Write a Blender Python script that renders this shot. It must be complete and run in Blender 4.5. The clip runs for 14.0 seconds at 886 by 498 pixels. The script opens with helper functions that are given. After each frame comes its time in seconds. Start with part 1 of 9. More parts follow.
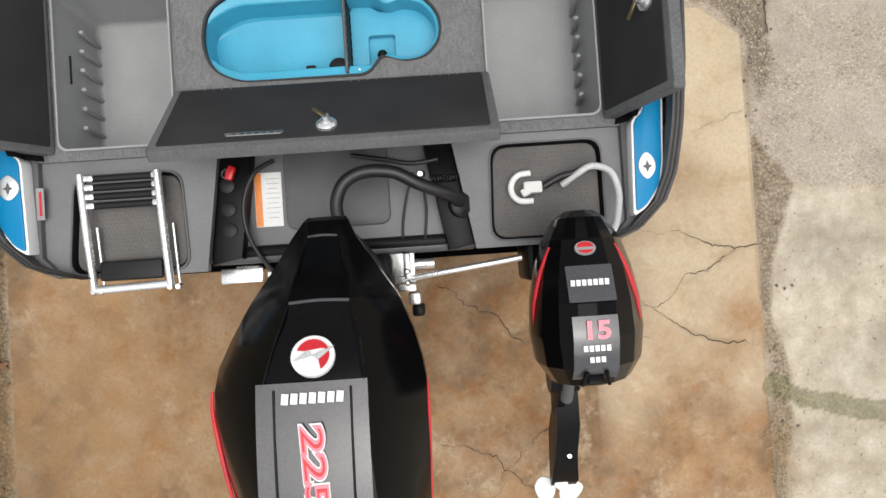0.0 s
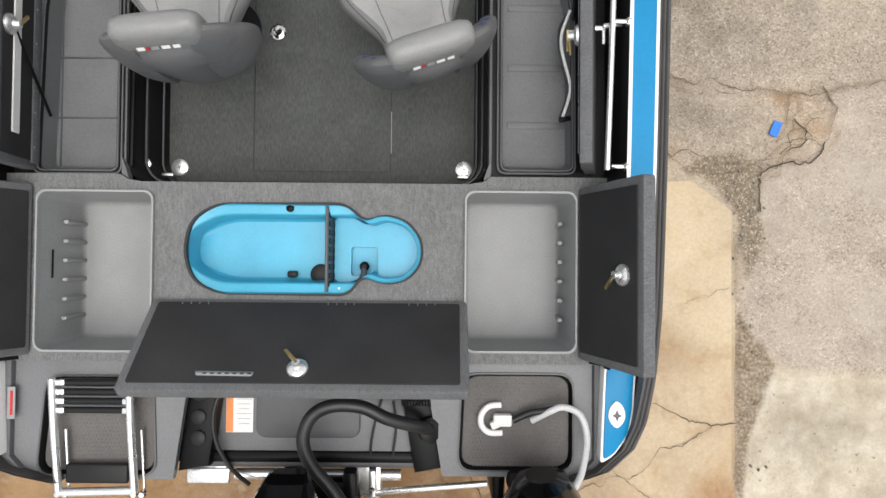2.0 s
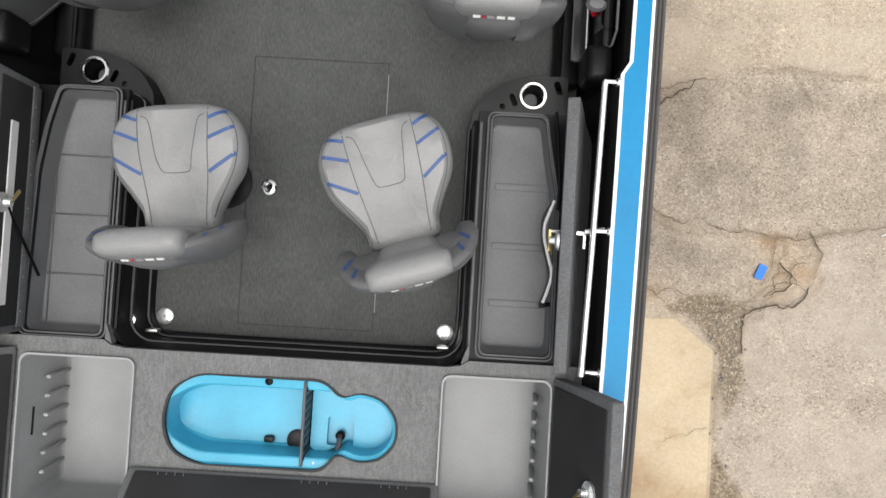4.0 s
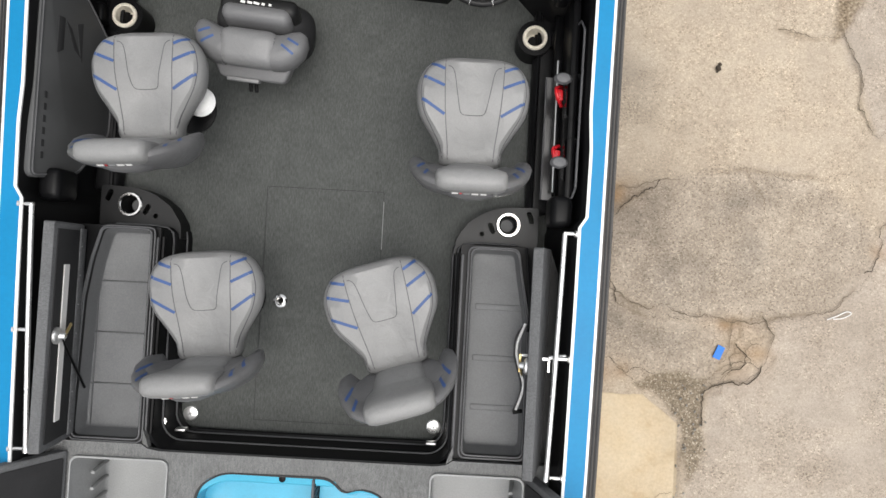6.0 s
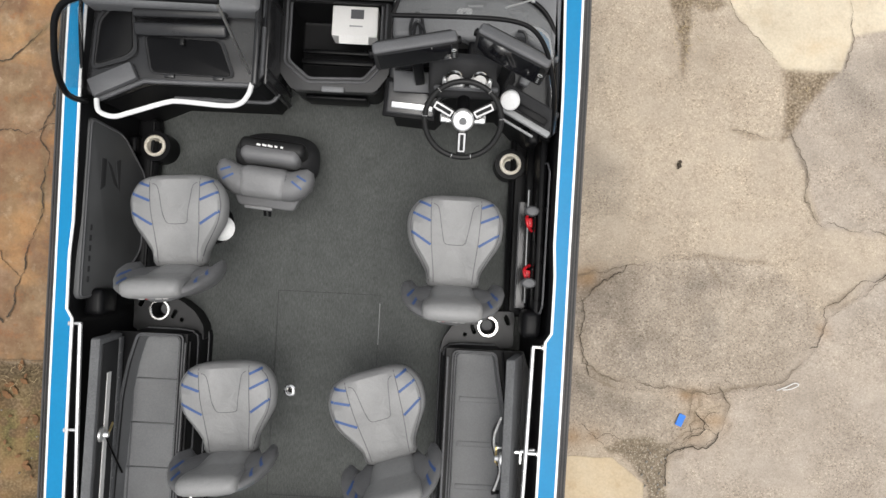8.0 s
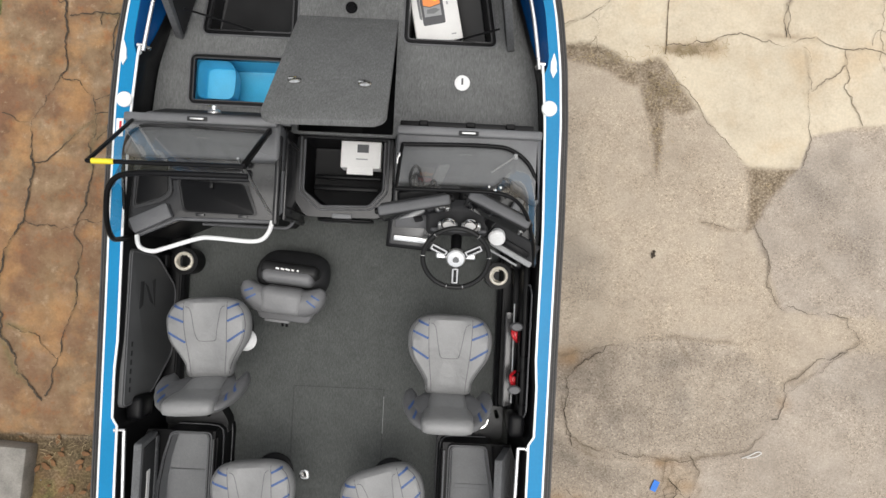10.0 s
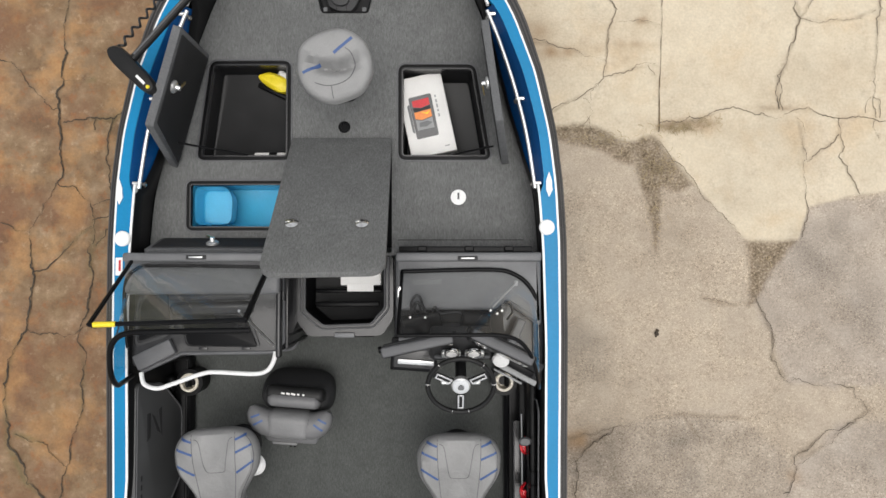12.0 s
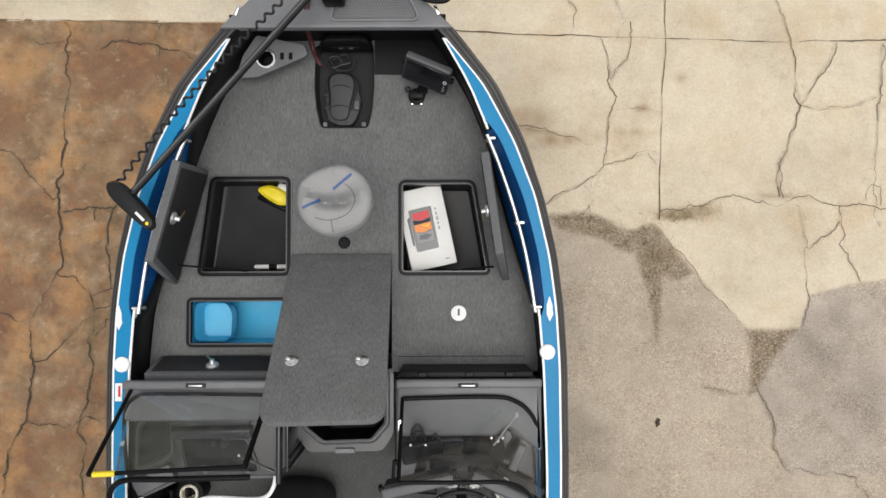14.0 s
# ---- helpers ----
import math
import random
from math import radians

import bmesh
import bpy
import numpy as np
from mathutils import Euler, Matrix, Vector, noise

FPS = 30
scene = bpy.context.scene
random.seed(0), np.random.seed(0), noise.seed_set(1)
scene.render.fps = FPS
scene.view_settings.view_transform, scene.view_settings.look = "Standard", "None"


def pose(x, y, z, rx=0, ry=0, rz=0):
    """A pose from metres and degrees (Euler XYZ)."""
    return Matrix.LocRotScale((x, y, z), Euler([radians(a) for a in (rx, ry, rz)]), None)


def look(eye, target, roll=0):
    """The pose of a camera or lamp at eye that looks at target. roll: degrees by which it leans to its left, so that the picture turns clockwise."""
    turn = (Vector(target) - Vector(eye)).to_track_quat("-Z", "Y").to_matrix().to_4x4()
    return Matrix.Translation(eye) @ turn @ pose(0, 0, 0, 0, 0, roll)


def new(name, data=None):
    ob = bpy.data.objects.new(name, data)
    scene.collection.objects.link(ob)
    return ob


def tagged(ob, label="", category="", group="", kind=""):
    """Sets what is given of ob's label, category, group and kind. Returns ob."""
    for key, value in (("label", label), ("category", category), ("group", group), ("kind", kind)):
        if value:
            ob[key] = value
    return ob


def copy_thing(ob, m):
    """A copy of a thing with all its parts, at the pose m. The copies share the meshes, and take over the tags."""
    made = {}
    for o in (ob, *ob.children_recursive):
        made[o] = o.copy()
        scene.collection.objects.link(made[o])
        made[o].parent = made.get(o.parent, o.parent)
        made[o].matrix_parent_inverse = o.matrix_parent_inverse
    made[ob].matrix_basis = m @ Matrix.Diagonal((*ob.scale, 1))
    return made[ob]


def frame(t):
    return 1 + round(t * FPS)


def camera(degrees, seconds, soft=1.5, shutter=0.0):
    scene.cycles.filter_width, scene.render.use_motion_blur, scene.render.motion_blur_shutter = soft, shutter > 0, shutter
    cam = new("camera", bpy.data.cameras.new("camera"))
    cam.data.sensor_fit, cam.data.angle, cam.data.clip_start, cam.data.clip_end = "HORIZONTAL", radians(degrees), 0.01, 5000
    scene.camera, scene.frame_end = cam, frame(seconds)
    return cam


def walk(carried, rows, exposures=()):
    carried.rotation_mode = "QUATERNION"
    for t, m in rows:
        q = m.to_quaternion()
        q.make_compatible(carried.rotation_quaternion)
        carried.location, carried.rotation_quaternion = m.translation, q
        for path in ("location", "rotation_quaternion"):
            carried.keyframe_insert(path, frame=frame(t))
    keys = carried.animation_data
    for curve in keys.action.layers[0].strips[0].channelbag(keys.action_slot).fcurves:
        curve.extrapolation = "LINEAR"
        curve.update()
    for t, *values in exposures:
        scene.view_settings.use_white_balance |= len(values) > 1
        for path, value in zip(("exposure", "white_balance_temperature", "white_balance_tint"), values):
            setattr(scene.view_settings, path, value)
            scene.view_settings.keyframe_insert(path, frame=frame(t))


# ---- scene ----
cam = camera(70.5, 14.0)
PATH = [
    (0, 0.3836, 0.0868, 3.4389, 1.207, -0.267, -3.803),
    (0.5, 0.4174, 0.3149, 3.4461, 1.341, -0.099, -3.825),
    (1, 0.4452, 0.5285, 3.4521, 1.386, -0.107, -3.928),
    (1.5, 0.4816, 0.736, 3.4523, 1.324, -0.095, -1.421),
    (2, 0.5163, 0.935, 3.459, 1.265, -0.127, 0.481),
    (2.5, 0.5403, 1.1214, 3.4657, 1.258, -0.139, 2.598),
    (3, 0.5528, 1.2943, 3.4694, 1.374, -0.139, 3.457),
    (3.5, 0.5644, 1.4688, 3.4745, 1.334, -0.169, 3.418),
    (3.7, 0.5683, 1.5353, 3.4814, 1.365, -0.167, 3.416),
    (5.8, 0.6081, 2.0865, 3.8915, 1.513, 0.012, 3.166),
    (6, 0.6082, 2.1451, 3.9323, 1.368, -0.037, 3.156),
    (6.5, 0.6144, 2.2722, 4.0332, 1.434, -0.068, 3.154),
    (7, 0.631, 2.4038, 4.1576, 1.541, -0.065, 3.056),
    (7.5, 0.6438, 2.543, 4.2876, 1.568, -0.058, 3.021),
    (8, 0.6452, 2.6686, 4.4119, 1.643, -0.058, 2.97),
    (8.2, 0.6381, 2.723, 4.4713, 1.732, -0.18, 2.863),
    (10.3, 0.6254, 3.4143, 4.9035, 1.439, -0.212, 2.689),
    (10.5, 0.6251, 3.48, 4.9019, 1.534, -0.182, 2.679),
    (11, 0.6159, 3.6521, 4.8986, 1.515, -0.17, 2.481),
    (11.5, 0.61, 3.8189, 4.9033, 1.607, -0.123, 0.91),
    (12, 0.6044, 3.9883, 4.911, 1.673, -0.088, -0.076),
    (12.5, 0.5986, 4.1624, 4.9225, 1.671, -0.057, -0.084),
    (13, 0.5963, 4.3326, 4.9301, 1.711, -0.038, -0.129),
    (13.5, 0.6032, 4.4988, 4.9276, 1.818, -0.067, -0.175),
    (14, 0.6064, 4.6722, 4.9235, 1.835, -0.058, -0.211),
]
walk(cam, [(t, pose(x, y, z, rx, ry, rz)) for t, x, y, z, rx, ry, rz in PATH],
     [(0.0, 0.46), (1.0, 0.54), (3.5, 0.68), (6.5, 0.62), (8.5, 0.50), (11.0, 0.36), (14.0, 0.24)])

# ---------------------------------------------------------------- light
world = bpy.data.worlds.new("overcast_sky")
scene.world = world
world.use_nodes = True
wn = world.node_tree.nodes
sky = wn.new("ShaderNodeTexSky")
sky.sky_type = "NISHITA"
sky.sun_disc = False
SUN_EL, SUN_AZ = 80.0, 150.0
sky.sun_elevation, sky.sun_rotation = radians(SUN_EL), radians(SUN_AZ)
sky.air_density, sky.dust_density, sky.ozone_density = 1.0, 4.0, 0.6
pale = wn.new("ShaderNodeHueSaturation")
pale.inputs["Saturation"].default_value = 0.16
world.node_tree.links.new(sky.outputs["Color"], pale.inputs["Color"])
world.node_tree.links.new(pale.outputs["Color"], wn["Background"].inputs["Color"])
wn["Background"].inputs["Strength"].default_value = 0.15

sun_data = bpy.data.lights.new("sun", "SUN")
sun_data.energy, sun_data.angle, sun_data.color = 0.75, radians(60), (1.0, 0.95, 0.87)
sun = new("sun", sun_data)
sun.matrix_world = look((0, 0, 30), (30 * math.cos(radians(SUN_EL)) * math.sin(radians(SUN_AZ)) * -1,
                                     30 * math.cos(radians(SUN_EL)) * math.cos(radians(SUN_AZ)) * -1,
                                     30 - 30 * math.sin(radians(SUN_EL))))

# ---------------------------------------------------------------- materials


def material(name, color, rough=0.5, metal=0.0, var=0.18, scale=6.0, fine=180.0, fine_var=0.12, bump=0.15, coat=0.0, spec=0.5, soft=0.0):
    """A painted, moulded or woven surface: mottling at two scales, uneven gloss and fine relief."""
    m = bpy.data.materials.new(name)
    m.use_nodes = True
    n, l = m.node_tree.nodes, m.node_tree.links
    p = n["Principled BSDF"]
    co = n.new("ShaderNodeTexCoord")
    big, small = n.new("ShaderNodeTexNoise"), n.new("ShaderNodeTexNoise")
    big.inputs["Scale"].default_value, big.inputs["Detail"].default_value = scale, 4.0
    small.inputs["Scale"].default_value, small.inputs["Detail"].default_value = fine, 2.0
    for t in (big, small):
        l.new(co.outputs["Object"], t.inputs["Vector"])
    a, b = n.new("ShaderNodeMapRange"), n.new("ShaderNodeMapRange")
    for r, v, t in ((a, var, big), (b, fine_var, small)):
        r.inputs["From Min"].default_value, r.inputs["From Max"].default_value = 0.3, 0.7
        r.inputs["To Min"].default_value, r.inputs["To Max"].default_value = 1 - v, 1 + v
        l.new(t.outputs["Fac"], r.inputs["Value"])
    mul = n.new("ShaderNodeMath")
    mul.operation = "MULTIPLY"
    l.new(a.outputs["Result"], mul.inputs[0])
    l.new(b.outputs["Result"], mul.inputs[1])
    tint = n.new("ShaderNodeMix")
    tint.data_type, tint.blend_type = "RGBA", "MULTIPLY"
    tint.inputs["Factor"].default_value = 1.0
    tint.inputs["A"].default_value = (*color, 1)
    l.new(mul.outputs[0], tint.inputs["B"])
    l.new(tint.outputs["Result"], p.inputs["Base Color"])
    g = n.new("ShaderNodeMapRange")
    g.inputs["To Min"].default_value, g.inputs["To Max"].default_value = max(0.02, rough * 0.8), min(1, rough * 1.2)
    l.new(big.outputs["Fac"], g.inputs["Value"])
    l.new(g.outputs["Result"], p.inputs["Roughness"])
    p.inputs["Metallic"].default_value = metal
    p.inputs["Coat Weight"].default_value = coat
    p.inputs["Coat Roughness"].default_value = 0.08
    p.inputs["Specular IOR Level"].default_value = spec
    if bump:
        bp = n.new("ShaderNodeBump")
        bp.inputs["Strength"].default_value, bp.inputs["Distance"].default_value = bump, 0.004
        l.new(small.outputs["Fac"], bp.inputs["Height"])
        l.new(bp.outputs["Normal"], p.inputs["Normal"])
        if soft:
            puffs, b2 = n.new("ShaderNodeTexNoise"), n.new("ShaderNodeBump")
            puffs.inputs["Scale"].default_value, puffs.inputs["Detail"].default_value = 13.0, 3.0
            puffs.inputs["Distortion"].default_value = 0.6
            l.new(co.outputs["Object"], puffs.inputs["Vector"])
            b2.inputs["Strength"].default_value, b2.inputs["Distance"].default_value = soft, 0.03
            l.new(puffs.outputs["Fac"], b2.inputs["Height"])
            l.new(b2.outputs["Normal"], bp.inputs["Normal"])
    return m


def glass_material(name, tint, gloss=0.07, edge=0.5, dust_glare=0.05):
    """A clear pane: see-through, mirroring more at a slant, with a thin pale film for dust and painted-in sky glare."""
    m = bpy.data.materials.new(name)
    m.use_nodes = True
    n, l = m.node_tree.nodes, m.node_tree.links
    see, shine, mix, slant = (n.new("ShaderNodeBsdfTransparent"), n.new("ShaderNodeBsdfGlossy"), n.new("ShaderNodeMixShader"), n.new("ShaderNodeLayerWeight"))
    see.inputs["Color"].default_value = (*tint, 1)
    shine.inputs["Roughness"].default_value = 0.02
    curve, scale_ = n.new("ShaderNodeMath"), n.new("ShaderNodeMath")
    curve.operation, scale_.operation = "POWER", "MULTIPLY_ADD"
    curve.inputs[1].default_value = 4.0
    scale_.inputs[1].default_value, scale_.inputs[2].default_value = edge, gloss
    l.new(slant.outputs["Facing"], curve.inputs[0])
    l.new(curve.outputs[0], scale_.inputs[0])
    l.new(scale_.outputs[0], mix.inputs["Fac"])
    film, veil, specks, r = n.new("ShaderNodeMixShader"), n.new("ShaderNodeBsdfDiffuse"), n.new("ShaderNodeTexNoise"), n.new("ShaderNodeMapRange")
    veil.inputs["Color"].default_value = (0.75, 0.73, 0.70, 1)
    specks.inputs["Scale"].default_value, specks.inputs["Detail"].default_value = 7.0, 5.0
    r.inputs["From Min"].default_value, r.inputs["From Max"].default_value = 0.3, 0.75
    r.inputs["To Min"].default_value, r.inputs["To Max"].default_value = dust_glare * 0.4, dust_glare * 1.7
    l.new(specks.outputs["Fac"], r.inputs["Value"])
    l.new(r.outputs["Result"], film.inputs["Fac"])
    l.new(see.outputs["BSDF"], film.inputs[1])
    l.new(veil.outputs["BSDF"], film.inputs[2])
    l.new(film.outputs["Shader"], mix.inputs[1])
    l.new(shine.outputs["BSDF"], mix.inputs[2])
    l.new(mix.outputs["Shader"], n["Material Output"].inputs["Surface"])
    return m


def carpet_material(name, color, streak=0.25):
    """Short marine carpet: mottled pile with faint lengthwise brushing."""
    m = material(name, color, 0.95, var=0.08, scale=9, fine=420, fine_var=0.35, bump=0.5, spec=0.15)
    n, l = m.node_tree.nodes, m.node_tree.links
    co, mp, no = n.new("ShaderNodeTexCoord"), n.new("ShaderNodeMapping"), n.new("ShaderNodeTexNoise")
    mp.inputs["Scale"].default_value = (150, 42, 60)
    no.inputs["Scale"].default_value, no.inputs["Detail"].default_value = 1.0, 3.0
    l.new(co.outputs["Object"], mp.inputs["Vector"])
    l.new(mp.outputs["Vector"], no.inputs["Vector"])
    r = n.new("ShaderNodeMapRange")
    r.inputs["From Min"].default_value, r.inputs["From Max"].default_value = 0.3, 0.7
    r.inputs["To Min"].default_value, r.inputs["To Max"].default_value = 1 - streak, 1 + streak
    l.new(no.outputs["Fac"], r.inputs["Value"])
    t = n.new("ShaderNodeMix")
    t.data_type, t.blend_type = "RGBA", "MULTIPLY"
    t.inputs["Factor"].default_value = 1.0
    p = n["Principled BSDF"]
    l.new(p.inputs["Base Color"].links[0].from_socket, t.inputs["A"])
    l.new(r.outputs["Result"], t.inputs["B"])
    l.new(t.outputs["Result"], p.inputs["Base Color"])
    return m


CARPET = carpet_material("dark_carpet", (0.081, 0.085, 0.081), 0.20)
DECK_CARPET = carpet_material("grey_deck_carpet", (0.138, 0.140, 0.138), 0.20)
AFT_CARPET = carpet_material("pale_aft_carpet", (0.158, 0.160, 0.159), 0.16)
EDGE_CARPET = carpet_material("lid_edge_carpet", (0.125, 0.127, 0.13), 0.12)
BLACK = material("black_plastic", (0.005, 0.005, 0.0055), 0.33, var=0.25, fine=90, bump=0.05, spec=0.12)
LINER = material("black_liner", (0.008, 0.008, 0.0085), 0.42, var=0.3, scale=4, bump=0.1, spec=0.16)
LID_UNDER = material("black_lid_underside", (0.026, 0.026, 0.027), 0.75, var=0.2, scale=5, fine=300, bump=0.12, spec=0.25)
RUBBER = material("black_rubber", (0.013, 0.013, 0.013), 0.40, var=0.2, bump=0.06, spec=0.22)
DARK_GREY = material("dark_grey_plastic", (0.085, 0.086, 0.09), 0.5, var=0.15, fine=240, bump=0.12)
DASH_GREY = material("grey_dash_plastic", (0.125, 0.127, 0.131), 0.45, var=0.13, fine=240, bump=0.10)
CONSOLE_TOP = material("black_gloss_console_plastic", (0.016, 0.016, 0.017), 0.2, var=0.15, fine=240, bump=0.05, spec=0.5)
CONSOLE = material("charcoal_console_plastic", (0.024, 0.024, 0.025), 0.2, var=0.15, fine=240, bump=0.08)
SHELF = material("black_moulded_shelf", (0.013, 0.013, 0.0135), 0.38, var=0.2, fine=200, bump=0.08, spec=0.3)
MID_GREY = material("grey_fibreglass", (0.148, 0.151, 0.156), 0.5, var=0.13, scale=4, fine=260, bump=0.12)
BIN_GREY = material("light_grey_bin", (0.278, 0.283, 0.283), 0.55, var=0.07, scale=7, fine=160, fine_var=0.08, bump=0.06)
LOCKER_GREY = material("grey_locker_lining", (0.138, 0.141, 0.144), 0.6, var=0.12, scale=5, fine=200, bump=0.06)
PAD_BROWN = material("brown_grey_nonskid", (0.122, 0.114, 0.108), 0.85, var=0.2, fine=150, bump=0.3)
GEL_BLUE = material("blue_gelcoat", (0.005, 0.192, 0.398), 0.30, var=0.07, scale=3, fine=60, fine_var=0.03, bump=0.0, coat=0.0, spec=0.18)
NAVY = material("navy_gelcoat", (0.004, 0.06, 0.20), 0.25, var=0.08, scale=3, fine=60, fine_var=0.03, bump=0.0, coat=0.2)
PEDAL_GREY = material("dark_pedal_plastic", (0.034, 0.034, 0.035), 0.5, var=0.15, fine=150, bump=0.08, spec=0.3)
RAIL = material("charcoal_rub_rail", (0.062, 0.057, 0.053), 0.42, var=0.2, fine=120, bump=0.08)
WELL_BLUE = material("blue_livewell_plastic", (0.052, 0.350, 0.510), 0.32, var=0.10, scale=6, fine=120, fine_var=0.04, bump=0.04)
BOW_BLUE = material("deep_blue_livewell_plastic", (0.062, 0.40, 0.62), 0.3, var=0.08, scale=6, fine=120, fine_var=0.04, bump=0.03)
WHITE = material("white_vinyl", (0.78, 0.78, 0.77), 0.4, var=0.05, fine=80, fine_var=0.04, bump=0.0)
CARD = material("white_card", (0.72, 0.71, 0.69), 0.7, var=0.06, fine=200, fine_var=0.04, bump=0.05)
CHROME = material("chrome", (0.78, 0.77, 0.75), 0.16, 1.0, var=0.08, fine=50, bump=0.0)
ALUMINIUM = material("brushed_aluminium", (0.62, 0.62, 0.61), 0.34, 1.0, var=0.12, fine=200, bump=0.05)
STEEL_WHITE = material("polished_steel", (0.85, 0.85, 0.84), 0.28, 0.85, var=0.05, bump=0.0)
VINYL = material("grey_seat_vinyl", (0.208, 0.208, 0.206), 0.42, var=0.10, scale=5, fine=330, fine_var=0.10, bump=0.12, soft=0.22)
VINYL_MID = material("mid_grey_seat_vinyl", (0.165, 0.165, 0.166), 0.42, var=0.10, scale=5, fine=330, fine_var=0.10, bump=0.12, soft=0.22)
VINYL_DARK = material("dark_grey_seat_vinyl", (0.066, 0.067, 0.068), 0.5, var=0.12, scale=5, fine=330, fine_var=0.10, bump=0.12)
SHELL_GREY = material("dark_rear_vinyl", (0.120, 0.120, 0.122), 0.42, var=0.10, scale=5, fine=330, fine_var=0.10, bump=0.10, soft=0.15)
SEAM = material("dark_stitching", (0.085, 0.085, 0.088), 0.8, var=0.1, bump=0.0)
BLUE_VINYL = material("blue_seat_vinyl", (0.028, 0.068, 0.195), 0.5, var=0.12, fine=300, bump=0.1)
COWL = material("gloss_black_cowl", (0.003, 0.003, 0.0034), 0.16, var=0.15, fine=40, bump=0.0, coat=0.0, spec=0.11)
COWL_GREY = material("satin_grey_cowl_panel", (0.05, 0.05, 0.053), 0.16, var=0.1, fine=120, bump=0.02, coat=0.5)
CREAM = material("cream_cup_lining", (0.68, 0.63, 0.53), 0.3, var=0.15, fine=60, bump=0.0)
GROOVE = material("dark_groove", (0.02, 0.02, 0.021), 0.7, var=0.15, bump=0.0)
RED = material("red_plastic", (0.55, 0.012, 0.02), 0.35, var=0.1, bump=0.0)
DARK_RED = material("dark_red_cable", (0.16, 0.008, 0.012), 0.5, var=0.1, bump=0.0)
PINK = material("pale_red_lettering", (0.72, 0.22, 0.27), 0.4, var=0.05, bump=0.0)
ORANGE = material("orange_print", (0.8, 0.26, 0.06), 0.5, var=0.05, bump=0.0)
YELLOW = material("yellow_plastic", (0.78, 0.62, 0.02), 0.45, var=0.1, bump=0.05)
BRASS = material("brass", (0.62, 0.48, 0.22), 0.3, 1.0, var=0.1, bump=0.0)
SCREEN = material("dark_screen_glass", (0.008, 0.008, 0.01), 0.08, var=0.1, bump=0.0, coat=0.5)
CABLE = material("black_cable", (0.014, 0.014, 0.015), 0.45, var=0.2, fine=60, bump=0.05)
GREY_CABLE = material("pale_grey_cable", (0.5, 0.5, 0.5), 0.4, var=0.1, bump=0.0)
TAPE_BLUE = material("blue_masking_tape", (0.02, 0.17, 0.62), 0.6, var=0.12, bump=0.1)
GLASS = glass_material("windshield_glass", (0.90, 0.91, 0.91), 0.035, 0.35, 0.025)
PANE_GLASS = glass_material("hinged_pane_glass", (0.90, 0.91, 0.91), 0.05, 0.4, 0.03)
SIDE_GLASS = glass_material("side_window_glass", (0.90, 0.91, 0.91), 0.05, 0.35, 0.03)
ROCK = material("weathered_grey_stone", (0.24, 0.225, 0.20), 0.9, var=0.3, scale=8, fine=90, bump=0.4)

# ---------------------------------------------------------------- mesh helpers
from mathutils.bvhtree import BVHTree


def tree_of(bm):
    """A search tree of a bmesh, to lay trim on its surface."""
    bm.normal_update()
    return BVHTree.FromBMesh(bm)


def drop(tree, x, y, top=3.0):
    hit = tree.ray_cast(Vector((x, y, top)), Vector((0, 0, -1)))[0]
    return hit.z if hit else 0.0


def laid_band(tree, path, w, lift=0.002, deep=0.006):
    """A flat ribbon that follows the top of a surface along plan points."""
    rings = []
    for i, (x, y) in enumerate(path):
        x0, y0 = path[max(i - 1, 0)]
        x1, y1 = path[min(i + 1, len(path) - 1)]
        d = math.hypot(x1 - x0, y1 - y0)
        nx_, ny_ = -(y1 - y0) / d * w / 2, (x1 - x0) / d * w / 2
        a, c, b = (x + nx_, y + ny_), (x, y), (x - nx_, y - ny_)
        za, zc, zb = (drop(tree, *q) + lift for q in (a, c, b))
        rings.append([(*a, za), (*c, zc), (*b, zb), (*b, zb - deep), (*a, za - deep)])
    return loft(rings)



def part(name, bm, mat, parent=None, label="", smooth=True, at=None):
    """Links a bmesh as one mesh object under a thing or under a part."""
    bmesh.ops.recalc_face_normals(bm, faces=bm.faces[:])
    me = bpy.data.meshes.new(name)
    bm.to_mesh(me)
    bm.free()
    for f in me.polygons:
        f.use_smooth = smooth
    if smooth:
        me.set_sharp_from_angle(angle=radians(38))
    me.materials.append(mat)
    ob = new(name, me)
    ob.parent = parent
    if at is not None:
        ob.matrix_basis = at
    if label:
        tagged(ob, label)
    return ob


def thing(name, label, category, group="", kind="", at=None):
    ob = new(name)
    ob.empty_display_size = 0.1
    if at is not None:
        ob.matrix_basis = at
    return tagged(ob, label, category, group, kind)


def mv(bm, m):
    bmesh.ops.transform(bm, matrix=m, verts=bm.verts[:])
    return bm


def joined(*bms):
    out = bmesh.new()
    for b in bms:
        me = bpy.data.meshes.new("t")
        b.to_mesh(me)
        b.free()
        out.from_mesh(me)
        bpy.data.meshes.remove(me)
    return out


def rbox(sx, sy, sz, r=0.01, seg=2, c=(0, 0, 0)):
    bm = bmesh.new()
    bmesh.ops.create_cube(bm, size=1.0)
    mv(bm, Matrix.Diagonal((sx, sy, sz, 1)))
    if r:
        bmesh.ops.bevel(bm, geom=bm.edges[:], offset=min(r, 0.49 * min(sx, sy, sz)), segments=seg, profile=0.5, affect="EDGES")
    return mv(bm, Matrix.Translation(c))


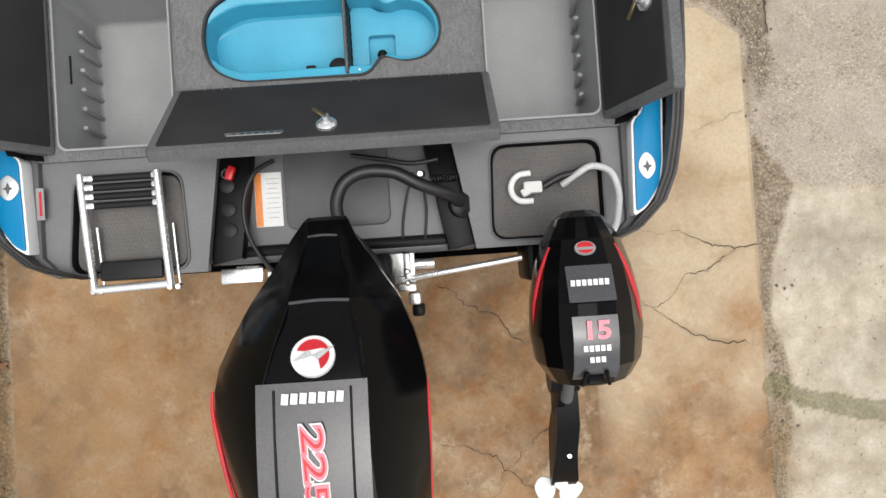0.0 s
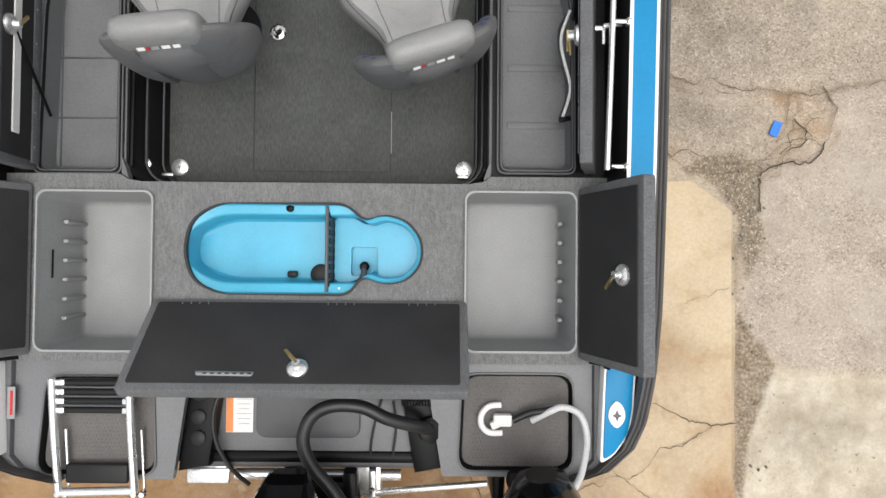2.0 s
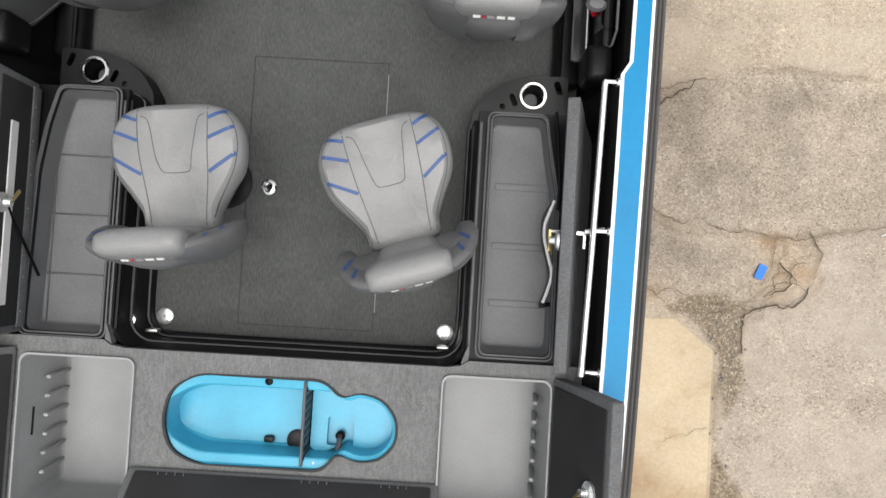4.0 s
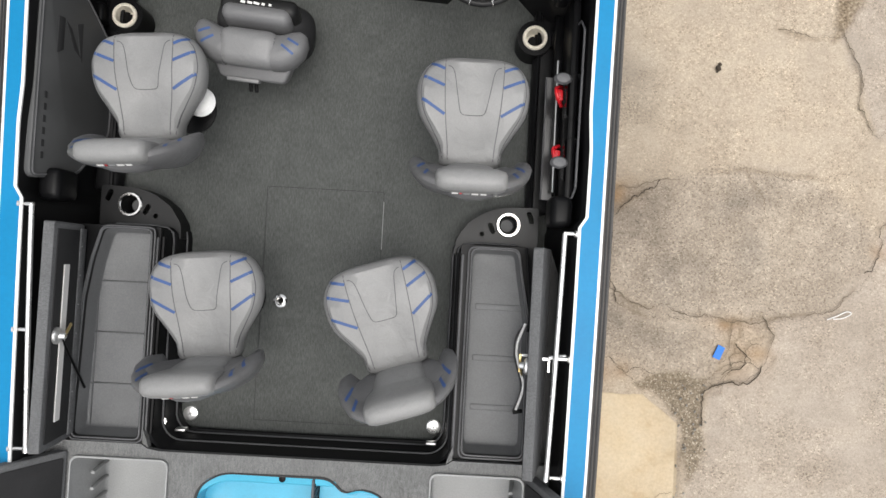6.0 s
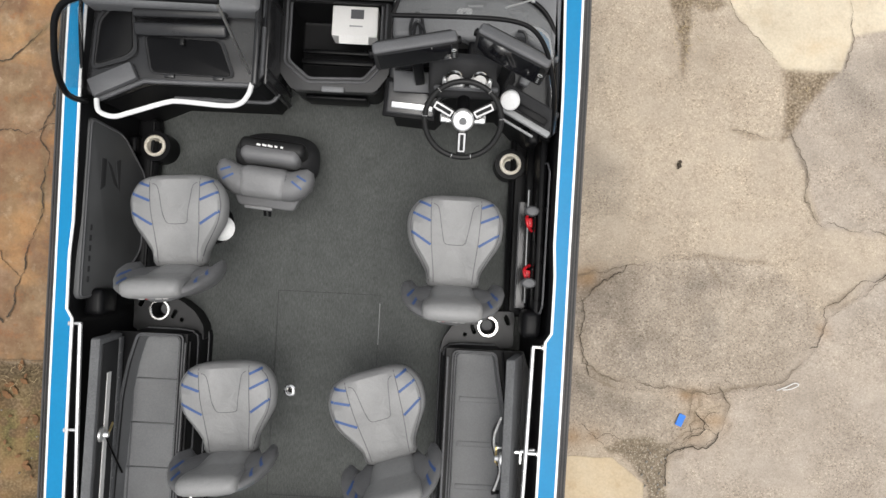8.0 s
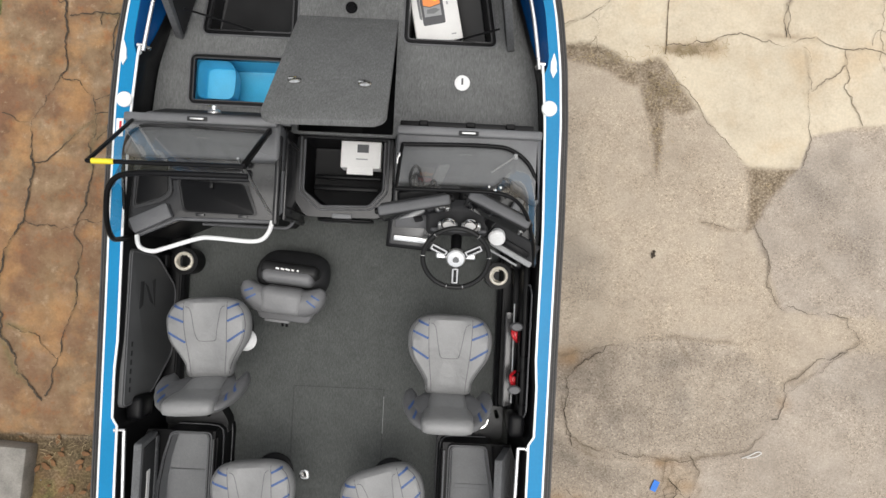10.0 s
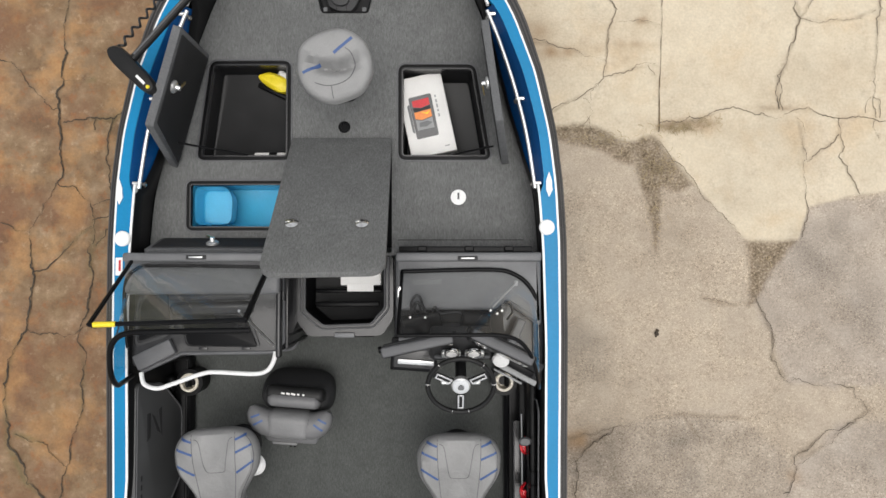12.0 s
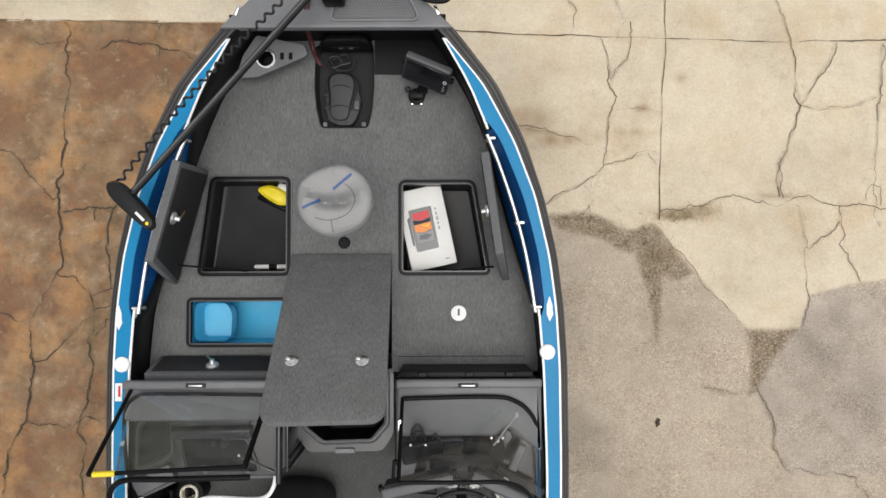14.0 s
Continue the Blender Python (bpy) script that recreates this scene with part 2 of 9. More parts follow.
def rrect(x0, y0, x1, y1, r=0.03, n=5):
    pts = []
    for cx, cy, a0 in ((x1 - r, y1 - r, 0), (x0 + r, y1 - r, 90), (x0 + r, y0 + r, 180), (x1 - r, y0 + r, 270)):
        for i in range(n + 1):
            a = radians(a0 + 90 * i / n)
            pts.append((cx + r * math.cos(a), cy + r * math.sin(a)))
    return pts


def rounded(pts, r, n=4):
    """Rounds the corners of a plan outline."""
    out, k = [], len(pts)
    for i in range(k):
        p, a, b = Vector(pts[i]), Vector(pts[i - 1]), Vector(pts[(i + 1) % k])
        u, v = (a - p), (b - p)
        d = min(r, 0.45 * u.length, 0.45 * v.length)
        s, e = p + u.normalized() * d, p + v.normalized() * d
        for j in range(n + 1):
            t = j / n
            q = s * (1 - t) ** 2 + p * 2 * t * (1 - t) + e * t ** 2
            out.append((q.x, q.y))
    return out


def smooth_loop(pts, n=6):
    """A closed Catmull-Rom curve through plan points."""
    out, k = [], len(pts)
    for i in range(k):
        a, b, c, d = (Vector(pts[(i + j) % k]) for j in (-1, 0, 1, 2))
        for j in range(n):
            t = j / n
            q = 0.5 * (2 * b + (c - a) * t + (2 * a - 5 * b + 4 * c - d) * t * t + (3 * b - a - 3 * c + d) * t ** 3)
            out.append(tuple(q))
    return out


def prism(outline, z0, z1, bevel=0.0, seg=2):
    bm = bmesh.new()
    vs = [bm.verts.new((x, y, z0)) for x, y in outline]
    f = bm.faces.new(vs)
    ex = bmesh.ops.extrude_face_region(bm, geom=[f])
    top = [v for v in ex["geom"] if isinstance(v, bmesh.types.BMVert)]
    bmesh.ops.translate(bm, vec=(0, 0, z1 - z0), verts=top)
    if bevel:
        tops = set(top)
        es = [e for e in bm.edges if e.verts[0] in tops and e.verts[1] in tops]
        bmesh.ops.bevel(bm, geom=es, offset=bevel, segments=seg, profile=0.5, affect="EDGES")
    return bm


def plate(outline, holes, z_top, thick, slope=None):
    """A sheet with openings cut through it."""
    bm = bmesh.new()
    edges = []
    for loop in (outline, *holes):
        vs = [bm.verts.new((x, y, z_top)) for x, y in loop]
        edges += [bm.edges.new((vs[i - 1], vs[i])) for i in range(len(vs))]
    bmesh.ops.triangle_fill(bm, use_beauty=True, use_dissolve=False, edges=edges, normal=(0, 0, 1))
    ex = bmesh.ops.extrude_face_region(bm, geom=bm.faces[:])
    bmesh.ops.translate(bm, vec=(0, 0, -thick), verts=[v for v in ex["geom"] if isinstance(v, bmesh.types.BMVert)])
    if slope:
        for v in bm.verts:
            v.co.z += slope(v.co.x, v.co.y)
    return bm


def ring(outer, inner, z0, z1):
    """A rim between two plan outlines with the same number of points."""
    bm = bmesh.new()
    n = len(outer)
    rows = [[bm.verts.new((x, y, z)) for x, y in o] for o, z in ((outer, z0), (outer, z1), (inner, z1), (inner, z0))]
    for a in range(4):
        for i in range(n):
            bm.faces.new((rows[a][i - 1], rows[a][i], rows[(a + 1) % 4][i], rows[(a + 1) % 4][i - 1]))
    return bm


def inset(poly, d):
    """The outline moved inwards by d metres."""
    area = sum(x0 * y1 - x1 * y0 for (x0, y0), (x1, y1) in zip(poly, poly[1:] + poly[:1]))
    k, out = (1 if area > 0 else -1), []
    for i, (x, y) in enumerate(poly):
        (x0, y0), (x1, y1) = poly[i - 1], poly[(i + 1) % len(poly)]
        l_ = math.hypot(x1 - x0, y1 - y0)
        out.append((x - k * (y1 - y0) / l_ * d, y + k * (x1 - x0) / l_ * d))
    return out


def loft(rings, caps=True, closed=True):
    bm = bmesh.new()
    rows = [[bm.verts.new(p) for p in r] for r in rings]
    n = len(rows[0])
    for a, b in zip(rows, rows[1:]):
        for i in range(0 if closed else 1, n):
            bm.faces.new((a[i - 1], a[i], b[i], b[i - 1]))
    if caps and closed:
        bm.faces.new(rows[0])
        bm.faces.new(rows[-1])
    return bm


def tub(outline, z_top, z_bot, shrink=0.94, fillet=0.03, steps=3):
    """An open moulded tub with rounded bottom edges; its walls lean inwards."""
    cx = sum(p[0] for p in outline) / len(outline)
    cy = sum(p[1] for p in outline) / len(outline)
    sc = lambda s: [(cx + (x - cx) * s, cy + (y - cy) * s) for x, y in outline]
    rings = [[(x, y, z_top) for x, y in outline]]
    for k in range(steps + 1):
        a = radians(90 * k / steps)
        s = shrink - (fillet * (1 - math.cos(a))) * 2.2
        rings.append([(x, y, z_bot + fillet * (1 - math.sin(a))) for x, y in sc(s)])
    bm = bmesh.new()
    rows = [[bm.verts.new(p) for p in r] for r in rings]
    n = len(outline)
    for a, b in zip(rows, rows[1:]):
        for i in range(n):
            bm.faces.new((a[i - 1], a[i], b[i], b[i - 1]))
    bm.faces.new(rows[-1])
    return bm


def smooth_path(pts, n=6):
    pts = [Vector(p) for p in pts]
    out = []
    for i in range(len(pts) - 1):
        a, b, c, d = pts[max(i - 1, 0)], pts[i], pts[i + 1], pts[min(i + 2, len(pts) - 1)]
        for j in range(n):
            t = j / n
            out.append(0.5 * (2 * b + (c - a) * t + (2 * a - 5 * b + 4 * c - d) * t * t + (3 * b - a - 3 * c + d) * t ** 3))
    return out + [pts[-1]]


def tube(pts, r, n=10, curved=True, k=6):
    """A round bar or cable along points; r may be a function of the way along."""
    pts = smooth_path(pts, k) if curved else [Vector(p) for p in pts]
    d = (pts[1] - pts[0]).normalized()
    u = d.orthogonal().normalized()
    rings = []
    for i, p in enumerate(pts):
        t = (pts[min(i + 1, len(pts) - 1)] - pts[max(i - 1, 0)]).normalized()
        u = (u - t * u.dot(t)).normalized()
        v = t.cross(u)
        rr = r(i / (len(pts) - 1)) if callable(r) else r
        rings.append([p + (u * math.cos(2 * math.pi * j / n) + v * math.sin(2 * math.pi * j / n)) * rr for j in range(n)])
    return loft(rings)


def lathe(profile, n=24, c=(0, 0, 0)):
    """A turned solid: (radius, height) pairs from bottom to top."""
    rings = [[(c[0] + max(r, 1e-4) * math.cos(2 * math.pi * j / n), c[1] + max(r, 1e-4) * math.sin(2 * math.pi * j / n), c[2] + z) for j in range(n)]
             for r, z in profile]
    return loft(rings)


def annulus(r0, r1, h, n=28, c=(0, 0, 0)):
    """A chamfered ring."""
    prof = ((r0, 0), (r1, 0), (r1, h * 0.6), (r1 - (r1 - r0) * 0.25, h), (r0 + (r1 - r0) * 0.2, h), (r0, h * 0.7))
    bm = bmesh.new()
    rows = [[bm.verts.new((c[0] + r * math.cos(2 * math.pi * j / n), c[1] + r * math.sin(2 * math.pi * j / n), c[2] + z)) for j in range(n)] for r, z in prof]
    for a in range(len(rows)):
        for j in range(n):
            bm.faces.new((rows[a][j - 1], rows[a][j], rows[(a + 1) % len(rows)][j], rows[(a + 1) % len(rows)][j - 1]))
    return bm


def strip(ys, inner, outer, z, thick=0.012, side=1, zi=None):
    """A long band along the gunwale."""
    rings = []
    for y in ys:
        a, b, zz = inner(y), outer(y), z(y)
        z2 = zi(y) if zi else zz
        rings.append([(side * a + cen(y), y, z2), (side * b + cen(y), y, zz), (side * b + cen(y), y, zz - thick), (side * a + cen(y), y, z2 - thick)])
    return loft(rings)


def bar(cx, cy, z, w, h, t=0.003, rz=0):
    return mv(rbox(w, h, t, 0), pose(cx, cy, z, 0, 0, rz))

# ---------------------------------------------------------------- ground


def vnoise(x, y, seed):
    """Smooth value noise on arrays."""
    rs = np.random.RandomState(seed)
    t = rs.rand(64, 64)
    xi, yi = np.floor(x).astype(int), np.floor(y).astype(int)
    fx, fy = x - xi, y - yi
    fx, fy = fx * fx * (3 - 2 * fx), fy * fy * (3 - 2 * fy)
    g = lambda i, j: t[(xi + i) % 64, (yi + j) % 64]
    return (g(0, 0) * (1 - fx) + g(1, 0) * fx) * (1 - fy) + (g(0, 1) * (1 - fx) + g(1, 1) * fx) * fy


def inside(x, y, poly):
    hit = np.zeros(x.shape, bool)
    for (x0, y0), (x1, y1) in zip(poly, poly[1:] + poly[:1]):
        c = ((y0 > y) != (y1 > y)) & (x < (x1 - x0) * (y - y0) / (y1 - y0 + 1e-12) + x0)
        hit ^= c
    return hit.astype(float)


def soft(x, y, poly, s):
    """Inside an outline, fading over s metres on either side of its edge."""
    d = near_line(x, y, poly + poly[:1])
    k = np.clip(0.5 + np.where(inside(x, y, poly) > 0.5, d, -d) / (2 * s), 0, 1)
    return k * k * (3 - 2 * k)


def near_line(x, y, pts):
    d = np.full(x.shape, 9.0)
    for (x0, y0), (x1, y1) in zip(pts, pts[1:]):
        t = np.clip(((x - x0) * (x1 - x0) + (y - y0) * (y1 - y0)) / ((x1 - x0) ** 2 + (y1 - y0) ** 2), 0, 1)
        d = np.minimum(d, np.hypot(x - x0 - t * (x1 - x0), y - y0 - t * (y1 - y0)))
    return d


PAD = [(-1.99, -40), (2.09, -40), (2.125, -0.6), (2.135, 0.6), (2.125, 1.235), (1.90, 1.40), (-1.7, 1.42), (-1.98, 1.30)]
BROWN = [(-2.95, 1.86), (0.9, 1.86), (0.9, 5.06), (0.60, 6.62), (-2.95, 6.66)]
LIGHT = [(0.9, 5.06), (1.44, 5.06), (2.06, 4.98), (2.29, 5.0), (2.62, 4.60), (2.94, 4.25), (3.03, 4.18), (3.40, 4.20), (3.48, 4.46), (3.80, 4.54),
         (4.2, 4.60), (60, 5.2), (60, 60), (-60, 60), (-60, 6.66), (0.6, 6.62)]
ROUND = [(1.3, 2.66), (1.65, 2.68), (1.98, 2.75), (2.48, 2.84), (2.90, 2.80), (3.22, 2.61), (3.32, 2.45), (3.29, 2.2), (3.05, 1.98), (2.64, 1.83), (2.09, 1.90),
         (1.6, 2.1), (1.3, 2.2)]
WEST = [(1.3, 2.15), (1.66, 2.1), (2.09, 1.90), (2.4, 1.87), (2.36, 1.52), (1.95, 1.46), (1.3, 1.62)]
ASPHALT = [(2.72, 1.90), (2.62, 1.58), (2.33, 1.46), (2.29, 1.1), (2.18, 0.8), (2.18, 0.6), (2.42, 0.39), (2.87, 0.34), (60, 0.3), (60, 3.2), (3.68, 2.77),
           (3.53, 2.6), (3.36, 2.46), (3.05, 1.98)]
FAR_ASPHALT = [(3.02, 3.76), (3.31, 4.12), (3.48, 4.45), (3.80, 4.53), (4.2, 4.58), (60, 5.1), (60, 3.3), (3.88, 3.05), (3.3, 3.08), (3.18, 3.42)]
LOW_RIGHT = [(2.16, -40), (60, -40), (60, 0.3), (2.87, 0.33), (2.42, 0.38), (2.17, 0.55)]
DIRT = [
    [(1.40, 5.10), (1.75, 5.10), (2.06, 4.97), (2.29, 5.02), (2.56, 4.65), (2.46, 4.58), (2.33, 4.60), (2.28, 4.10), (2.18, 4.55), (2.13, 4.80), (1.84, 4.92), (1.5, 4.99)],
    [(3.0, 4.19), (3.40, 4.20), (3.31, 4.10), (3.02, 3.70), (2.99, 3.80)],
    [(-60, -60), (-1.99, -60), (-1.98, 1.30), (-1.7, 1.42), (-1.2, 1.42), (-1.2, 1.87), (-60, 1.84)],
    [(2.10, -40), (2.20, -40), (2.22, -1.0), (2.20, 0.0), (2.36, 0.40), (2.19, 0.60), (2.12, 0.7)],
]
GRAVEL = [(1.84, 1.44), (2.0, 1.52), (2.16, 1.56), (2.30, 1.48), (2.29, 1.12), (2.23, 0.95), (2.17, 0.86), (2.13, 1.23), (1.95, 1.39)]

fine_x = np.concatenate((np.arange(-3.1, 1.85, 0.015), np.arange(1.85, 2.25, 0.005), np.arange(2.25, 4.6, 0.015)))
fine_y = np.concatenate((np.arange(-1.7, 1.1, 0.015), np.arange(1.1, 1.5, 0.005), np.arange(1.5, 7.1, 0.015)))
grow = np.cumsum(0.03 * 1.22 ** np.arange(48))
gx = np.concatenate((fine_x[0] - grow[::-1], fine_x, fine_x[-1] + grow))
gy = np.concatenate((fine_y[0] - grow[::-1], fine_y, fine_y[-1] + grow))
X, Y = np.meshgrid(gx, gy)
wx = X + 0.05 * (vnoise(X * 6, Y * 6, 3) - 0.5) + 0.03 * (vnoise(X * 17, Y * 17, 4) - 0.5)
wy = Y + 0.05 * (vnoise(X * 6, Y * 6, 5) - 0.5) + 0.03 * (vnoise(X * 17, Y * 17, 6) - 0.5)
sx, sy = X + 0.012 * (vnoise(X * 9, Y * 9, 7) - 0.5), Y + 0.012 * (vnoise(X * 9, Y * 9, 8) - 0.5)
tx = X + 0.16 * (vnoise(X * 3.1, Y * 3.1, 41) - 0.5) + 0.07 * (vnoise(X * 9, Y * 9, 42) - 0.5) + 0.035 * (vnoise(X * 25, Y * 25, 43) - 0.5)
ty = Y + 0.16 * (vnoise(X * 3.1, Y * 3.1, 44) - 0.5) + 0.07 * (vnoise(X * 9, Y * 9, 45) - 0.5) + 0.035 * (vnoise(X * 25, Y * 25, 46) - 0.5)
w_pad, w_brown, w_light = inside(sx, sy, PAD), inside(sx, sy, BROWN), soft(sx, sy, LIGHT, 0.015)
w_round = np.maximum(soft(wx, wy, ROUND, 0.05) * (0.55 + 0.45 * vnoise(X * 2.2, Y * 2.2, 47)), soft(wx, wy, WEST, 0.04) * 0.75)
w_asph = np.maximum(soft(wx, wy, ASPHALT, 0.05), soft(wx, wy, FAR_ASPHALT, 0.03))
w_low = soft(wx, wy, LOW_RIGHT, 0.05)
w_dirt = np.zeros(X.shape)
for poly, s_ in zip(DIRT, (0.03, 0.03, 0.05, 0.022)):
    w_dirt = np.maximum(w_dirt, soft(tx * 0.4 + X * 0.6, ty * 0.4 + Y * 0.6, poly, s_))
w_soil = soft(tx * 0.4 + X * 0.6, ty * 0.4 + Y * 0.6, DIRT[2], 0.04) * (1 - w_pad)
w_dirt *= (1 - w_pad) * (0.62 + 0.38 * vnoise(X * 16, Y * 16, 9))
w_gravel = 0.8 * (1 - w_pad) * soft(tx * 0.5 + wx * 0.5, ty * 0.5 + wy * 0.5, GRAVEL, 0.022)
w_grass = ((X < -2.94 + 0.05 * vnoise(X * 3, Y * 5, 11)) & (Y > 1.8)).astype(float)
w_grass = np.maximum(w_grass, (np.exp(-(near_line(wx, wy, [(2.15, -0.72), (2.38, -0.81), (2.9, -0.91), (4.2, -1.0)]) / 0.055) ** 2) > 0.4) * 0.55)
w_moss = np.exp(-(((X + 2.25) / 0.3) ** 2 + ((Y - 1.35) / 0.3) ** 2)) * (vnoise(X * 14, Y * 14, 21) > 0.45)
w_grass = np.maximum(w_grass, w_moss * 0.8)
w_dirt = np.maximum(w_dirt, w_soil)
w_bare = w_soil * np.clip(0.45 + 0.9 * vnoise(X * 8, Y * 8, 23), 0, 1)
w_grass = np.maximum(w_grass, 0.25 * w_soil * vnoise(X * 11, Y * 11, 22))
# broad worn, dark patches of the asphalt and damp stains
blot = lambda cx, cy, rx, ry, s: s * np.exp(-((tx - cx) / rx) ** 2 - ((ty - cy) / ry) ** 2)
w_stain = (blot(1.62, 3.32, 0.22, 0.24, 0.75) + blot(1.75, 2.55, 0.22, 0.18, 0.7) + blot(2.45, 2.62, 0.20, 0.12, 0.55) + blot(2.55, 2.25, 0.10, 0.14, 0.5) + blot(2.10, 2.20, 0.14, 0.20, 0.4)
           + blot(1.60, 1.85, 0.25, 0.14, 0.5) + blot(1.95, 1.75, 0.14, 0.12, 0.4) + blot(3.55, 4.10, 0.25, 0.22, 0.55) + blot(3.9, 3.6, 0.2, 0.25, 0.35)
           + blot(2.95, 4.55, 0.16, 0.22, 0.18) + blot(3.6, 1.4, 0.4, 0.35, 0.22) + blot(3.9, 2.5, 0.3, 0.25, 0.25) + blot(2.6, 0.05, 0.35, 0.2, 0.35) + blot(3.3, -0.35, 0.4, 0.12, 0.3)
           + blot(-1.80, -0.95, 0.28, 0.55, 0.75) + blot(-1.93, 0.25, 0.10, 0.6, 0.6) + blot(-1.2, -1.2, 0.35, 0.25, 0.45) + blot(-2.05, 6.95, 1.1, 0.22, 0.7) + blot(1.60, 4.25, 0.14, 0.35, 0.35) + blot(2.75, -0.55, 0.3, 0.1, 0.35))
w_stain = np.clip(w_stain * (0.55 + 0.9 * vnoise(X * 7, Y * 7, 48)), 0, 1)
rust = lambda cx, cy, rx, ry, s: s * np.exp(-((X - cx) / rx) ** 2 - ((Y - cy) / ry) ** 2)
w_rust = (rust(-1.5, -0.7, 0.75, 0.75, 1.15) + rust(-2.45, 1.0, 0.45, 0.75, 1.1) + rust(1.55, 1.52, 0.28, 0.10, 1.0) + rust(2.42, 1.88, 0.13, 0.05, 1.0) + rust(2.62, 1.72, 0.08, 0.14, 0.6) + rust(1.62, 2.66, 0.16, 0.10, 1.2)
          + rust(2.48, 1.66, 0.12, 0.16, 0.5) + rust(3.33, 2.36, 0.06, 0.06, 0.6) + rust(1.35, 5.7, 0.35, 0.12, 0.55) + rust(2.05, 5.75, 0.12, 0.25, 0.35) + rust(3.0, 5.5, 0.25, 0.18, 0.2) + rust(3.75, 5.5, 0.2, 0.25, 0.25) + rust(1.5, 6.3, 0.2, 0.2, 0.3) + rust(-2.7, 6.2, 0.2, 0.3, 0.5) + rust(-2.4, 3.0, 0.2, 0.4, 0.4) + rust(-2.0, 5.5, 0.15, 0.3, 0.5) + rust(2.2, 5.95, 0.06, 0.05, 0.9)
          + rust(2.5, 5.10, 0.22, 0.05, 0.9) + rust(3.2, 5.24, 0.2, 0.03, 0.7) + rust(1.30, 5.87, 0.16, 0.10, 0.75) + rust(1.51, 5.68, 0.14, 0.06, 0.7) + rust(1.83, 5.71, 0.09, 0.05, 0.6) + rust(2.15, 5.74, 0.12, 0.04, 0.8) + rust(2.50, 6.18, 0.05, 0.05, 0.8) + rust(1.9, -0.5, 0.2, 0.06, 0.6) + rust(2.17, -1.05, 0.10, 0.22, 0.8))
w_rust *= 0.15 + 0.75 * vnoise(X * 13, Y * 13, 12)
Z = 0.004 * vnoise(X * 2, Y * 2, 13) + 0.006 * (w_pad + w_brown * 0.6 + w_light * 0.8) + 0.004 * vnoise(X * 23, Y * 23, 14) * (w_dirt + w_gravel)
Z += 0.012 * w_gravel * (vnoise(X * 31, Y * 31, 15) - 0.4)

w_fair = 1 / (1 + np.exp(-(Y - 0.62 + 0.9 * (vnoise(X * 2, Y * 2, 31) - 0.5)) / 0.16)) * 0.95 + (0.42 + 0.6 * vnoise(X * 2.3, Y * 2.3, 32)) * (X > 1.2) / (1 + np.exp(-(Y + 0.55 + 1.2 * (vnoise(X * 3, Y * 3, 33) - 0.5)) / 0.14))
w_fair = np.clip(w_fair, 0, 1)
LEFT_CRACKS = [
    ([(-2.38, 6.64), (-2.35, 6.37), (-2.34, 6.05), (-2.37, 5.74), (-2.37, 5.47), (-2.41, 5.25), (-2.39, 5.07), (-2.38, 4.85), (-2.42, 4.65)], 0.030),
    ([(-2.42, 4.65), (-2.52, 4.49), (-2.58, 4.34), (-2.62, 4.21), (-2.60, 4.03), (-2.58, 3.88), (-2.63, 3.50), (-2.73, 3.35), (-2.80, 3.09), (-2.76, 2.62), (-2.61, 2.32), (-2.40, 2.12)], 0.030),
    ([(-2.40, 5.24), (-2.52, 5.29), (-2.61, 5.40), (-2.70, 5.52), (-2.88, 5.63)], 0.018), ([(-2.37, 5.13), (-2.21, 5.15), (-2.11, 5.17), (-1.98, 5.16), (-1.90, 5.22), (-1.76, 5.33)], 0.018),
    ([(-1.98, 5.16), (-2.02, 4.98), (-2.03, 4.84), (-2.0, 4.67), (-1.99, 4.53)], 0.018), ([(-2.42, 4.67), (-2.26, 4.62), (-2.15, 4.51), (-2.13, 4.40)], 0.020),
    ([(-2.13, 4.40), (-2.12, 4.18), (-2.15, 4.01), (-2.14, 3.83), (-2.17, 3.61), (-2.21, 3.39), (-2.18, 3.18), (-2.19, 2.87), (-2.28, 2.50), (-2.38, 2.16)], 0.028),
    ([(-2.13, 4.48), (-2.04, 4.51), (-1.98, 4.53), (-1.88, 4.53)], 0.016), ([(-2.13, 4.36), (-2.04, 4.38), (-1.90, 4.37)], 0.016), ([(-2.58, 3.96), (-2.43, 4.03), (-2.30, 4.16), (-2.13, 4.31)], 0.018),
    ([(-2.10, 4.16), (-2.02, 4.29), (-1.90, 4.34)], 0.016), ([(-2.62, 3.51), (-2.49, 3.48), (-2.33, 3.45), (-2.20, 3.52), (-1.90, 3.52)], 0.018), ([(-2.11, 5.17), (-2.12, 5.07)], 0.014),
    ([(-2.38, 5.46), (-2.25, 5.46), (-2.14, 5.48)], 0.013), ([(-2.85, 4.34), (-2.74, 4.29), (-2.61, 4.25)], 0.016), ([(-2.38, 6.48), (-2.54, 6.47), (-2.72, 6.51)], 0.012),
    ([(-2.09, 6.42), (-2.0, 6.49), (-1.84, 6.47), (-1.71, 6.47), (-1.60, 6.42), (-1.19, 6.30)], 0.017), ([(-1.61, 6.62), (-1.63, 6.44), (-1.62, 6.33)], 0.014), ([(-1.86, 6.47), (-1.85, 6.62)], 0.013),
    ([(-2.09, 6.62), (-2.06, 6.55)], 0.010), ([(-2.40, 6.39), (-2.31, 6.39)], 0.012), ([(-2.30, 2.45), (-2.45, 2.62), (-2.7, 2.7)], 0.010),
]
